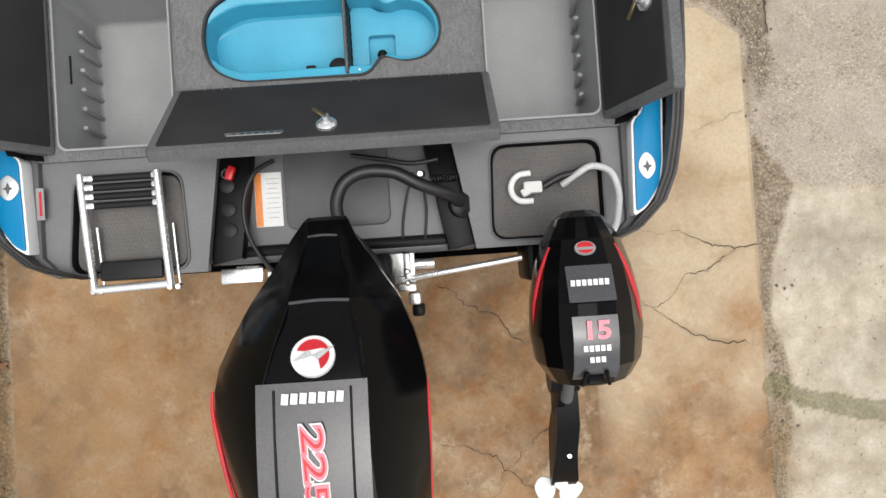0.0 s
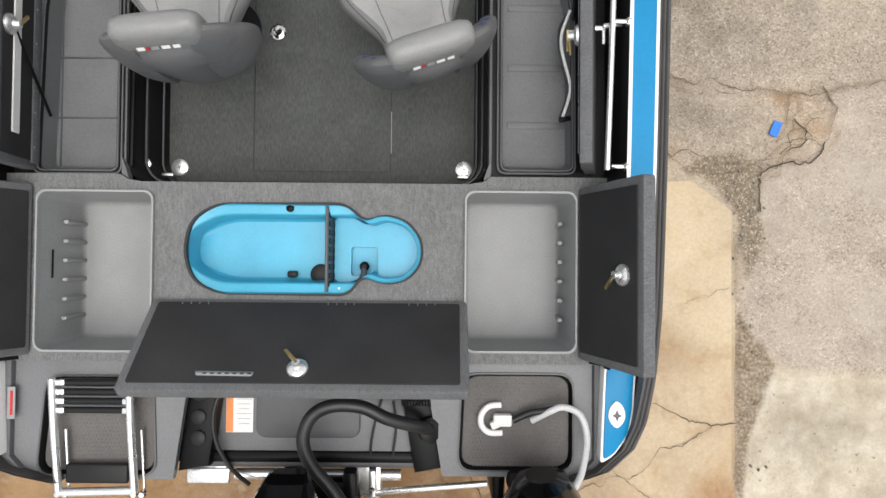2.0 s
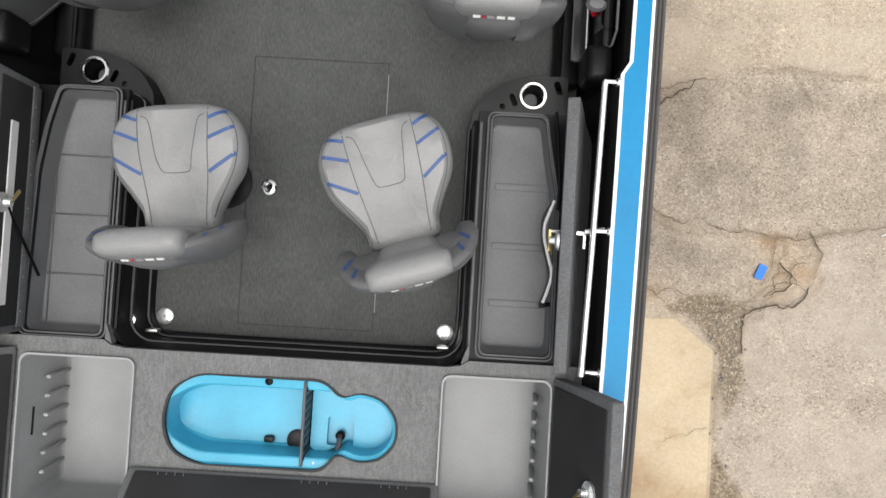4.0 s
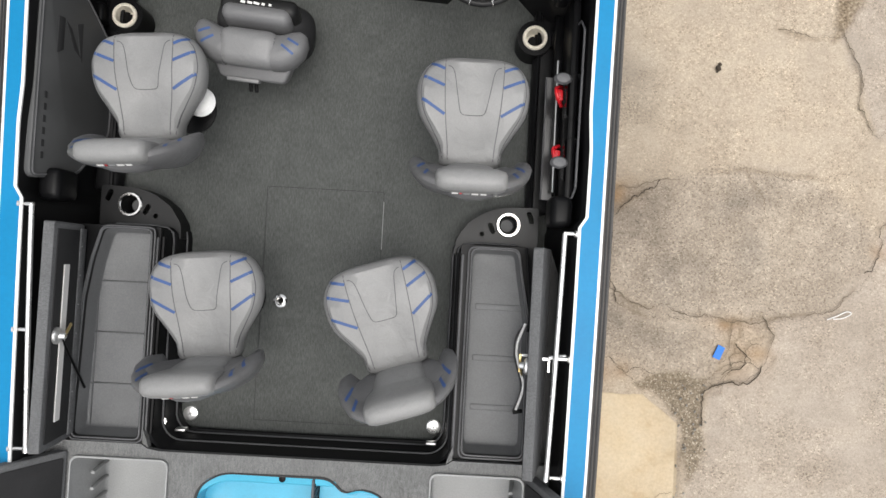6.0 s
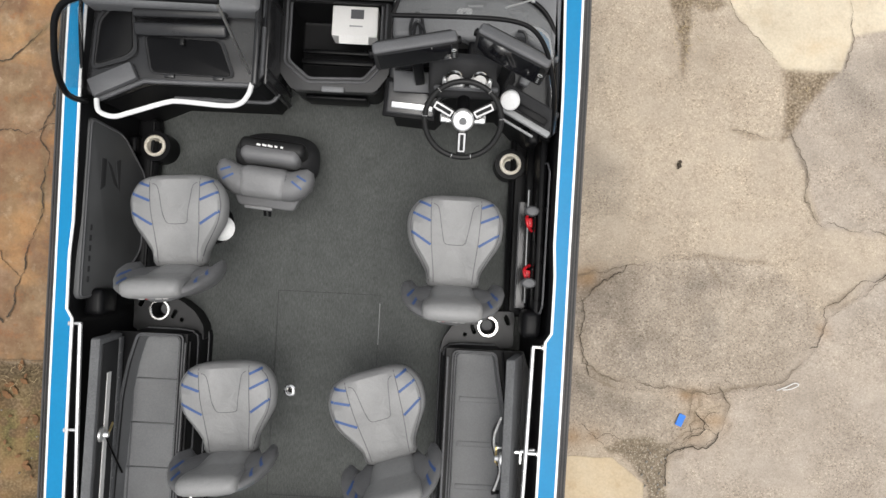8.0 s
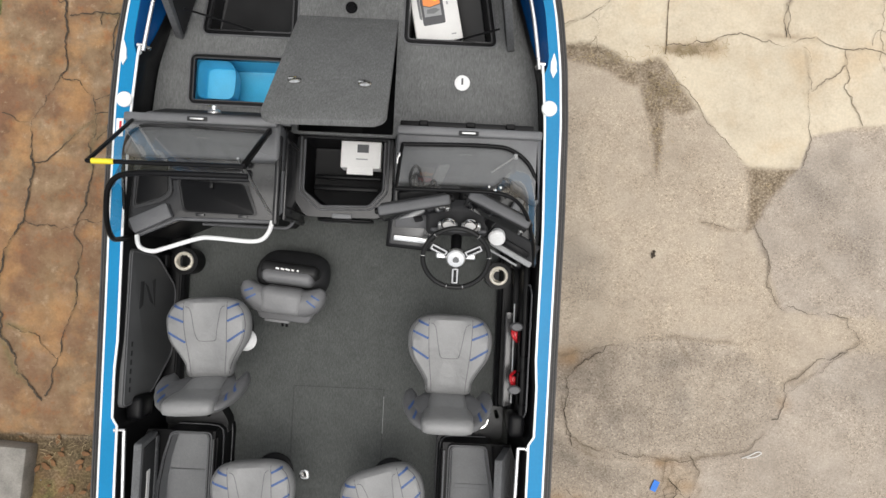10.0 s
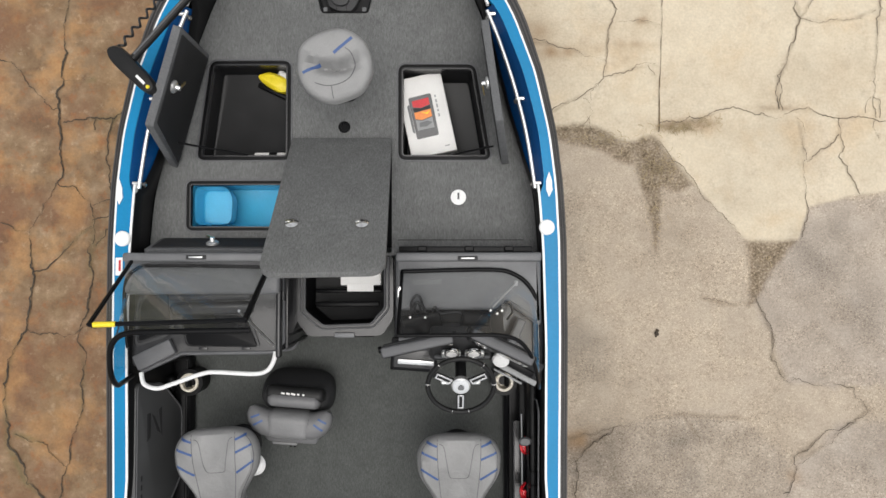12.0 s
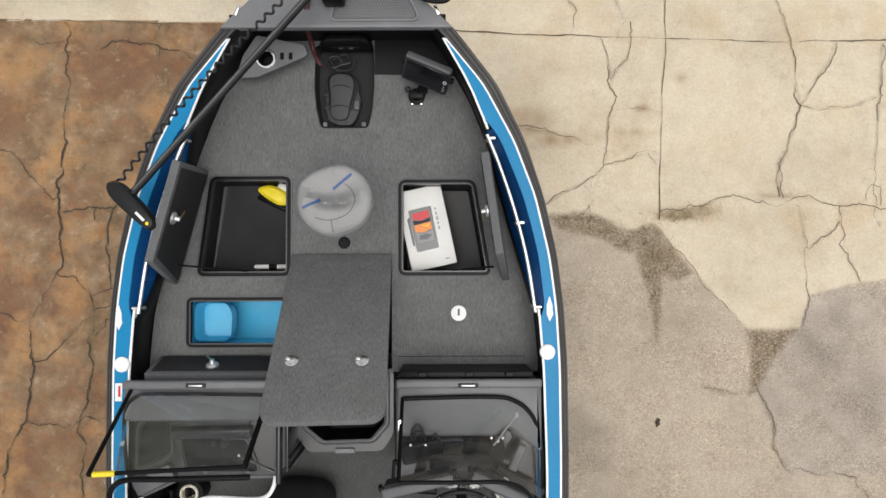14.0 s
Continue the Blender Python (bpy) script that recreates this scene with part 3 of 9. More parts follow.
STRONG_CRACKS = [
    ([(1.63, 2.50), (1.66, 2.38), (1.645, 2.27), (1.66, 2.10), (1.70, 1.97)], 0.016), ([(1.60, 2.47), (1.72, 2.58), (1.82, 2.65), (1.94, 2.75)], 0.018), ([(3.80, 2.78), (3.59, 2.72), (3.43, 2.56), (3.33, 2.51), (3.31, 2.31), (3.24, 2.23)], 0.018),
    ([(2.63, 1.62), (2.60, 1.55), (2.39, 1.50), (2.28, 1.45), (2.27, 1.23)], 0.020), ([(2.46, 1.75), (2.53, 1.63), (2.40, 1.56), (2.36, 1.50)], 0.016), ([(2.17, 1.50), (2.0, 1.50), (1.78, 1.53), (1.67, 1.63)], 0.016), ([(1.70, 1.97), (1.90, 1.89), (2.15, 1.88)], 0.011),
]
RIGHT_CRACKS = [
    ([(1.86, 6.51), (1.90, 6.43), (1.93, 6.29), (1.95, 5.95), (1.92, 5.77), (1.90, 5.59), (1.88, 5.48), (1.80, 5.40), (1.71, 5.34), (1.58, 5.28), (1.40, 5.16), (1.15, 5.02)], 0.019),
    ([(2.11, 6.63), (2.11, 6.50), (2.09, 6.38), (2.03, 6.29), (1.97, 6.22), (1.94, 6.16)], 0.016), ([(1.94, 5.95), (2.08, 5.94), (2.25, 5.93), (2.33, 5.90)], 0.012),
    ([(1.16, 5.80), (1.47, 5.75), (1.63, 5.71), (1.76, 5.65), (1.89, 5.62)], 0.012), ([(1.88, 5.49), (2.02, 5.52), (2.12, 5.56), (2.29, 5.59)], 0.013), ([(2.23, 5.58), (2.29, 5.50)], 0.010),
    ([(1.88, 5.48), (1.78, 5.28), (1.71, 5.10)], 0.015), ([(1.72, 5.32), (1.77, 5.28)], 0.012), ([(1.75, 5.17), (1.83, 5.03)], 0.012),
    ([(3.26, 6.81), (3.36, 6.53), (3.38, 6.46), (3.41, 6.31), (3.42, 6.13), (3.44, 5.95), (3.39, 5.77), (3.33, 5.61), (3.26, 5.45), (3.26, 5.23)], 0.018),
    ([(3.74, 6.45), (3.69, 6.31), (3.58, 6.17), (3.48, 5.99), (3.44, 5.95)], 0.017), ([(3.44, 5.95), (3.64, 5.92), (3.86, 5.95), (4.04, 6.02)], 0.010), ([(3.33, 5.61), (3.25, 5.50), (3.27, 5.32), (3.29, 5.22)], 0.013),
    ([(4.10, 6.44), (4.07, 6.08), (4.04, 5.72), (4.01, 5.45), (4.02, 5.23), (4.04, 5.0)], 0.016), ([(3.40, 5.16), (3.44, 5.01), (3.47, 4.83), (3.46, 4.60), (3.42, 4.22)], 0.015),
    ([(3.47, 4.81), (3.62, 4.92), (3.73, 5.03)], 0.013), ([(3.73, 5.16), (3.74, 5.01), (3.79, 4.78), (3.88, 4.56)], 0.014),
    ([(3.97, 5.45), (4.10, 5.47), (4.2, 5.35)], 0.010), ([(3.94, 5.2), (3.98, 5.32), (4.06, 5.28), (4.05, 5.16)], 0.010),
    ([(2.31, 5.10), (2.64, 5.16), (2.90, 5.25), (3.38, 5.225), (3.76, 5.157), (4.0, 5.156), (4.4, 5.2)], 0.014),
    ([(2.30, 4.98), (2.62, 4.60), (2.94, 4.24)], 0.012), ([(1.63, 6.54), (1.68, 6.72), (1.59, 6.82)], 0.014), ([(2.0, 6.5), (2.03, 6.7), (1.98, 6.82)], 0.010),
    ([(3.02, 3.78), (3.06, 3.72), (2.87, 3.70), (2.64, 3.74)], 0.010),
    ([(3.06, 3.74), (3.18, 3.46), (3.17, 3.26), (3.30, 3.08), (3.67, 3.07), (3.81, 3.04), (3.91, 2.87), (3.56, 2.60), (3.36, 2.46), (3.31, 2.30), (3.26, 2.20)], 0.014),
    ([(1.60, 2.66), (1.84, 2.72), (1.98, 2.76), (2.48, 2.85), (2.90, 2.82)], 0.010), ([(2.48, 2.85), (2.6, 2.66), (2.66, 2.4)], 0.008),
    ([(3.26, 2.20), (3.05, 1.98), (2.90, 1.95), (2.64, 1.90), (2.42, 1.88), (2.09, 1.93), (1.80, 1.97), (1.66, 2.05), (1.62, 2.3)], 0.012),
    ([(1.70, 1.60), (1.86, 1.47), (2.15, 1.45), (2.30, 1.52), (2.45, 1.52), (2.61, 1.58), (2.70, 1.81), (2.62, 1.93)], 0.016),
    ([(2.30, 1.52), (2.38, 1.60), (2.50, 1.64), (2.61, 1.60)], 0.010), ([(2.36, 1.62), (2.42, 1.74), (2.44, 1.90)], 0.010), ([(2.50, 1.66), (2.57, 1.78), (2.68, 1.80)], 0.008),
    ([(2.28, 1.40), (2.42, 1.56)], 0.010),
    ([(2.38, 1.55), (2.44, 1.60), (2.42, 1.66)], 0.013), ([(2.44, 1.60), (2.52, 1.58), (2.56, 1.63), (2.53, 1.68)], 0.013), ([(2.56, 1.63), (2.62, 1.64)], 0.012), ([(2.53, 1.68), (2.46, 1.69), (2.42, 1.66)], 0.013),
    ([(2.53, 1.68), (2.56, 1.75), (2.63, 1.76)], 0.013), ([(2.46, 1.69), (2.45, 1.76), (2.50, 1.80), (2.56, 1.75)], 0.012), ([(2.50, 1.80), (2.49, 1.87)], 0.010), ([(2.30, 1.50), (2.36, 1.47), (2.40, 1.50)], 0.012), ([(2.33, 1.42), (2.38, 1.44)], 0.010),
    ([(2.60, 1.55), (2.66, 1.60), (2.72, 1.68)], 0.012),
]
PAD_CRACKS = [
    ([(1.30, 0.25), (1.51, 0.18), (1.82, 0.11), (2.0, 0.055), (2.13, 0.07)], 0.012), ([(2.0, 0.055), (1.84, -0.06), (1.48, -0.22), (1.2, -0.3)], 0.014),
    ([(1.40, -0.10), (1.49, -0.22), (1.69, -0.36), (1.93, -0.46), (2.09, -0.48)], 0.012), ([(0.40, -1.42), (0.58, -1.21), (0.75, -0.97), (0.91, -0.85)], 0.014),
    ([(0.36, -0.04), (0.53, -0.16), (0.70, -0.26), (0.82, -0.39)], 0.012), ([(0.32, -0.90), (0.62, -0.98), (0.86, -1.20)], 0.010), ([(1.0, -0.42), (1.3, -0.42), (1.5, -0.40)], 0.006),
    ([(1.85, 0.72), (2.10, 0.81)], 0.006),
]
# soil and damp gathered along the cracks
w_halo, w_green = np.zeros(X.shape), np.zeros(X.shape)
for cracks, reach, force in ((LEFT_CRACKS, 0.014, 0.40), (RIGHT_CRACKS[:21], 0.012, 0.40), (RIGHT_CRACKS[21:], 0.017, 0.48), (PAD_CRACKS, 0.012, 0.3), (STRONG_CRACKS, 0.020, 0.5)):
    for pts, w in cracks:
        d = near_line(tx * 0.15 + X * 0.85, ty * 0.15 + Y * 0.85, pts)
        w_halo = np.maximum(w_halo, force * np.exp(-(d / reach) ** 2))
        if cracks is LEFT_CRACKS:
            w_green = np.maximum(w_green, 0.42 * np.exp(-(d / 0.022) ** 2) * np.clip(3 * vnoise(X * 3, Y * 3, 50) - 1.3, 0, 1))
w_halo *= np.clip(1.9 * vnoise(X * 5, Y * 5, 49) - 0.45, 0.05, 1) * (0.5 + 0.8 * vnoise(X * 27, Y * 27, 52))
w_halo = np.maximum(w_halo, 0.6 * np.exp(-(near_line(X, Y, PAD[1:5]) / 0.035) ** 2) * vnoise(X * 6, Y * 6, 51) * (X > 2.11))
ny, nx = X.shape
gm = bpy.data.meshes.new("ground")
gm.vertices.add(nx * ny)
gm.vertices.foreach_set("co", np.stack((X, Y, Z), -1).astype(np.float32).ravel())
idx = np.arange(nx * ny).reshape(ny, nx)
quads = np.stack((idx[:-1, :-1], idx[:-1, 1:], idx[1:, 1:], idx[1:, :-1]), -1).reshape(-1, 4)
gm.loops.add(quads.size)
gm.loops.foreach_set("vertex_index", quads.ravel().astype(np.int32))
gm.polygons.add(len(quads))
gm.polygons.foreach_set("loop_start", (np.arange(len(quads)) * 4).astype(np.int32))
gm.update(calc_edges=True)
gm.polygons.foreach_set("use_smooth", np.ones(len(quads), bool))
for nm, chans in (("kind_a", (w_pad, w_brown, w_light, w_round)), ("kind_b", (w_asph, w_dirt, w_gravel, w_grass)), ("kind_c", (w_low, np.clip(w_rust, 0, 1), w_fair, w_stain)), ("kind_d", (w_halo, w_green, w_bare, w_halo))):
    at = gm.color_attributes.new(nm, "FLOAT_COLOR", "POINT")
    at.data.foreach_set("color", np.stack(chans, -1).astype(np.float32).ravel())
gm.validate()


def ground_material():
    m = bpy.data.materials.new("weathered_pavement")
    m.use_nodes = True
    n, l = m.node_tree.nodes, m.node_tree.links
    p = n["Principled BSDF"]
    co = n.new("ShaderNodeTexCoord")

    def noise_of(scale, detail=4.0, rough=0.55, kind="ShaderNodeTexNoise"):
        t = n.new(kind)
        t.inputs["Scale"].default_value = scale
        if kind == "ShaderNodeTexNoise":
            t.inputs["Detail"].default_value, t.inputs["Roughness"].default_value = detail, rough
        l.new(co.outputs["Object"], t.inputs["Vector"])
        return t

    def ramp(src, stops):
        r = n.new("ShaderNodeValToRGB")
        e = r.color_ramp.elements
        while len(e) < len(stops):
            e.new(0.5)
        for el, (pos, c) in zip(e, stops):
            el.position, el.color = pos, (*c, 1)
        l.new(src, r.inputs["Fac"])
        return r.outputs["Color"]

    def mix(fac, a, b, how="MIX"):
        t = n.new("ShaderNodeMix")
        t.data_type, t.blend_type = "RGBA", how
        if isinstance(fac, float):
            t.inputs["Factor"].default_value = fac
        else:
            l.new(fac, t.inputs["Factor"])
        for s, k in ((a, "A"), (b, "B")):
            if isinstance(s, tuple):
                t.inputs[k].default_value = (*s, 1)
            else:
                l.new(s, t.inputs[k])
        return t.outputs["Result"]

    def chans(name):
        a, s = n.new("ShaderNodeAttribute"), n.new("ShaderNodeSeparateColor")
        a.attribute_name = name
        l.new(a.outputs["Color"], s.inputs["Color"])
        return s.outputs["Red"], s.outputs["Green"], s.outputs["Blue"], a.outputs["Alpha"]

    pad, brown, light, dark = chans("kind_a")
    asph, dirt, gravel, grass = chans("kind_b")
    low, rusty, fair, stained = chans("kind_c")
    big, mid, fine, speck = noise_of(1.3, 5), noise_of(5.5, 6, 0.62), noise_of(60, 3), noise_of(150, 2, 0.7)
    pebbles = noise_of(112, kind="ShaderNodeTexVoronoi")
    pc = n.new("ShaderNodeSeparateColor")
    l.new(pebbles.outputs["Color"], pc.inputs["Color"])
    stones = ramp(pc.outputs["Red"], ((0.0, (0.60, 0.58, 0.55)), (0.16, (0.84, 0.82, 0.79)), (0.45, (0.97, 0.95, 0.93)), (0.78, (1.05, 1.03, 1.0)), (0.92, (1.17, 1.15, 1.12)), (1.0, (1.42, 1.38, 1.32))))
    worn = noise_of(2.4, 5, 0.6)
    grit = mix(ramp(worn.outputs["Fac"], ((0.38, (0.28, 0.28, 0.28)), (0.62, (1, 1, 1)))), (1.0, 1.0, 1.0), stones)
    base = ramp(mid.outputs["Fac"], ((0.25, (0.37, 0.31, 0.245)), (0.55, (0.42, 0.357, 0.282)), (0.8, (0.47, 0.405, 0.325))))
    base = mix(1.0, base, grit, "MULTIPLY")
    c_dark = ramp(mid.outputs["Fac"], ((0.3, (0.265, 0.226, 0.184)), (0.5, (0.33, 0.284, 0.234)), (0.72, (0.405, 0.35, 0.29))))
    c_dark = mix(1.0, c_dark, stones, "MULTIPLY")
    c_asph = ramp(mid.outputs["Fac"], ((0.25, (0.315, 0.273, 0.226)), (0.5, (0.378, 0.326, 0.272)), (0.8, (0.432, 0.378, 0.32))))
    c_asph = mix(1.0, c_asph, grit, "MULTIPLY")
    c_pad = ramp(mid.outputs["Fac"], ((0.28, (0.20, 0.112, 0.058)), (0.45, (0.285, 0.182, 0.104)), (0.6, (0.355, 0.245, 0.150)), (0.8, (0.42, 0.32, 0.215))))
    c_pad = mix(ramp(noise_of(1.7, 5, 0.6).outputs["Fac"], ((0.45, (0, 0, 0)), (0.66, (0.7, 0.7, 0.7)))), c_pad, (0.37, 0.215, 0.10))
    damp = noise_of(1.15, 5, 0.66)
    c_pad = mix(ramp(damp.outputs["Fac"], ((0.49, (0, 0, 0)), (0.60, (0.75, 0.75, 0.75)))), c_pad, (0.165, 0.105, 0.060))
    rust_spots = noise_of(4.2, 8, 0.74)
    c_pad = mix(ramp(rust_spots.outputs["Fac"], ((0.53, (0, 0, 0)), (0.62, (0.65, 0.65, 0.65)))), c_pad, (0.27, 0.125, 0.045))
    c_pad = mix(ramp(rust_spots.outputs["Fac"], ((0.34, (0.7, 0.7, 0.7)), (0.45, (0, 0, 0)))), c_pad, (0.46, 0.36, 0.25))
    scuff = noise_of(11, 7, 0.72)
    c_pad = mix(ramp(scuff.outputs["Fac"], ((0.56, (0, 0, 0)), (0.68, (0.5, 0.5, 0.5)))), c_pad, (0.115, 0.075, 0.045))
    pale = ramp(mid.outputs["Fac"], ((0.22, (0.40, 0.28, 0.165)), (0.42, (0.50, 0.40, 0.27)), (0.8, (0.555, 0.465, 0.34))))
    c_pad = mix(fair, c_pad, pale)
    c_brown = ramp(mid.outputs["Fac"], ((0.25, (0.125, 0.078, 0.045)), (0.42, (0.19, 0.125, 0.073)), (0.58, (0.25, 0.172, 0.104)), (0.74, (0.38, 0.285, 0.19))))
    c_brown = mix(ramp(big.outputs["Fac"], ((0.36, (0.85, 0.85, 0.85)), (0.54, (0, 0, 0)))), c_brown, (0.195, 0.105, 0.062))
    c_brown = mix(ramp(noise_of(3.4, 6, 0.7).outputs["Fac"], ((0.54, (0, 0, 0)), (0.66, (0.5, 0.5, 0.5)))), c_brown, (0.115, 0.072, 0.042))
    glow = noise_of(2.3, 5, 0.62)
    c_brown = mix(ramp(glow.outputs["Fac"], ((0.50, (0, 0, 0)), (0.66, (0.75, 0.75, 0.75)))), c_brown, (0.40, 0.225, 0.10))
    flake = noise_of(8.5, 8, 0.75)
    c_brown = mix(ramp(flake.outputs["Fac"], ((0.54, (0, 0, 0)), (0.63, (0.55, 0.55, 0.55)))), c_brown, (0.27, 0.115, 0.05))
    c_brown = mix(ramp(flake.outputs["Fac"], ((0.33, (0.6, 0.6, 0.6)), (0.43, (0, 0, 0)))), c_brown, (0.40, 0.30, 0.20))
    c_light = ramp(mid.outputs["Fac"], ((0.25, (0.52, 0.44, 0.325)), (0.55, (0.575, 0.50, 0.38)), (0.8, (0.61, 0.54, 0.42))))
    tea = noise_of(1.9, 4, 0.6)
    c_light = mix(ramp(tea.outputs["Fac"], ((0.52, (0, 0, 0)), (0.70, (0.45, 0.45, 0.45)))), c_light, (0.50, 0.36, 0.21))
    blotch = noise_of(6.5, 8, 0.74)
    c_light = mix(ramp(blotch.outputs["Fac"], ((0.54, (0, 0, 0)), (0.66, (0.42, 0.42, 0.42)))), c_light, (0.42, 0.34, 0.25))
    c_low = ramp(mid.outputs["Fac"], ((0.3, (0.33, 0.28, 0.21)), (0.5, (0.45, 0.39, 0.30)), (0.7, (0.58, 0.53, 0.44))))
    pits = noise_of(24, 3, 0.6)
    c_low = mix(ramp(pits.outputs["Fac"], ((0.655, (0, 0, 0)), (0.70, (0.65, 0.65, 0.65)))), c_low, (0.17, 0.14, 0.105))
    c_dirt = ramp(fine.outputs["Fac"], ((0.32, (0.10, 0.073, 0.046)), (0.5, (0.19, 0.145, 0.098)), (0.68, (0.32, 0.26, 0.185))))
    c_gravel = ramp(pc.outputs["Green"], ((0.0, (0.10, 0.078, 0.052)), (0.5, (0.185, 0.148, 0.103)), (0.8, (0.26, 0.215, 0.155)), (1.0, (0.45, 0.40, 0.32))))
    c_grass = ramp(fine.outputs["Fac"], ((0.3, (0.05, 0.055, 0.02)), (0.6, (0.12, 0.125, 0.045)), (0.85, (0.25, 0.21, 0.10))))
    c_bare = ramp(fine.outputs["Fac"], ((0.30, (0.030, 0.022, 0.015)), (0.5, (0.070, 0.050, 0.033)), (0.70, (0.145, 0.108, 0.072))))
    halo, green, bare, _ = chans("kind_d")
    c = mix(dark, base, c_dark)
    c = mix(asph, c, c_asph)
    c = mix(1.0, c, ramp(speck.outputs["Fac"], ((0.25, (0.84, 0.84, 0.84)), (0.75, (1.14, 1.14, 1.14)))), "MULTIPLY")
    c = mix(low, c, c_low)
    c = mix(light, c, c_light)
    c = mix(pad, c, c_pad)
    c = mix(brown, c, c_brown)
    c = mix(stained, c, mix(1.0, c, (0.56, 0.575, 0.60), "MULTIPLY"))
    c = mix(dirt, c, c_dirt)
    c = mix(gravel, c, c_gravel)
    c = mix(bare, c, c_bare)
    c = mix(grass, c, c_grass)
    c = mix(rusty, c, (0.27, 0.165, 0.080))
    c = mix(halo, c, (0.165, 0.125, 0.082))
    c = mix(green, c, (0.10, 0.105, 0.04))
    c = mix(1.0, c, ramp(fine.outputs["Fac"], ((0.25, (0.90, 0.90, 0.90)), (0.75, (1.09, 1.09, 1.09)))), "MULTIPLY")
    c = mix(1.0, c, ramp(big.outputs["Fac"], ((0.30, (0.86, 0.85, 0.84)), (0.5, (1.0, 1.0, 1.0)), (0.72, (1.08, 1.08, 1.07)))), "MULTIPLY")
    stain = noise_of(3.1, 6, 0.68)
    c = mix(ramp(stain.outputs["Fac"], ((0.60, (0, 0, 0)), (0.74, (0.26, 0.26, 0.26)))), c, (0.15, 0.125, 0.10))
    spots = noise_of(26, 1.0)
    c = mix(ramp(spots.outputs["Fac"], ((0.80, (0, 0, 0)), (0.83, (0.45, 0.45, 0.45)))), c, (0.12, 0.095, 0.07))
    l.new(c, p.inputs["Base Color"])
    p.inputs["Roughness"].default_value = 0.92
    p.inputs["Specular IOR Level"].default_value = 0.2
    b = n.new("ShaderNodeBump")
    b.inputs["Strength"].default_value, b.inputs["Distance"].default_value = 0.35, 0.006
    add = n.new("ShaderNodeMath")
    add.operation = "ADD"
    l.new(fine.outputs["Fac"], add.inputs[0])
    l.new(pc.outputs["Red"], add.inputs[1])
    l.new(add.outputs[0], b.inputs["Height"])
    l.new(b.outputs["Normal"], p.inputs["Normal"])
    return m


gm.materials.append(ground_material())
ground = tagged(new("ground", gm), "weathered tan pavement of concrete slabs and patched asphalt", "ground", kind="structure")

CRACK = material("dark_crack_soil", (0.050, 0.037, 0.024), 0.95, var=0.4, scale=30, bump=0.0)
PALE = material("pale_crack_soil", (0.105, 0.080, 0.054), 0.95, var=0.4, scale=30, bump=0.0)
FAINT = material("shallow_crack_soil", (0.12, 0.094, 0.066), 0.95, var=0.4, scale=30, bump=0.0)
JOINT = material("brown_joint_soil", (0.11, 0.078, 0.045), 0.95, var=0.4, scale=30, bump=0.0)


def crack(pts, width=0.014, wild=0.105, seed=0, mat=None, step=0.016):
    """One jagged crack, wider and narrower along its way."""
    rs = random.Random(seed)
    way = list(pts)
    while True:
        out, grown = [way[0]], False
        for (x0, y0), (x1, y1) in zip(way, way[1:]):
            d = math.hypot(x1 - x0, y1 - y0)
            if d > step:
                k, t = rs.gauss(0, wild) * (1.0 if d < 0.25 else 0.45), rs.uniform(0.35, 0.65)
                out.append((x0 + (x1 - x0) * t - (y1 - y0) * k, y0 + (y1 - y0) * t + (x1 - x0) * k))
                grown = True
            out.append((x1, y1))
        way = out
        if not grown:
            break
    bm = bmesh.new()
    last, breadth = None, 0.6
    for i, (x, y) in enumerate(way):
        x0, y0 = way[max(i - 1, 0)]
        x1, y1 = way[min(i + 1, len(way) - 1)]
        d = math.hypot(x1 - x0, y1 - y0) or 1
        breadth = min(1.15, max(0.12, breadth + rs.gauss(0, 0.16)))
        w = width * breadth * 0.5
        nx_, ny_ = -(y1 - y0) / d * w, (x1 - x0) / d * w
        z = 0.0145
        pair = (bm.verts.new((x + nx_, y + ny_, z)), bm.verts.new((x, y, z - 0.0006)), bm.verts.new((x - nx_, y - ny_, z)))
        if last:
            bm.faces.new((last[0], last[1], pair[1], pair[0]))
            bm.faces.new((last[1], last[2], pair[2], pair[1]))
        last = pair
    return part("crack", bm, mat or CRACK, ground, smooth=False)


for group_no, cracks in enumerate((LEFT_CRACKS, RIGHT_CRACKS, PAD_CRACKS, STRONG_CRACKS)):
    for i, (pts, w) in enumerate(cracks):
        crack(pts, w * (0.50, 0.36, 0.42, 0.34)[group_no], seed=group_no * 90 + i, mat=(FAINT if i >= 21 else PALE) if group_no == 1 else None)
for i, (pts, w) in enumerate([([(-2.93, 6.665), (-2.0, 6.65), (-0.97, 6.615), (0.69, 6.564), (1.59, 6.525), (2.378, 6.49), (3.38, 6.464), (4.6, 6.45)], 0.018),
                              ([(2.40, 7.0), (2.379, 6.6), (2.343, 5.9), (2.31, 5.05)], 0.016), ([(-2.93, 1.82), (-2.3, 1.87), (-1.2, 1.87)], 0.02)]):
    crack(pts, w * 0.6, 0.02, 300 + i, JOINT, 0.04)

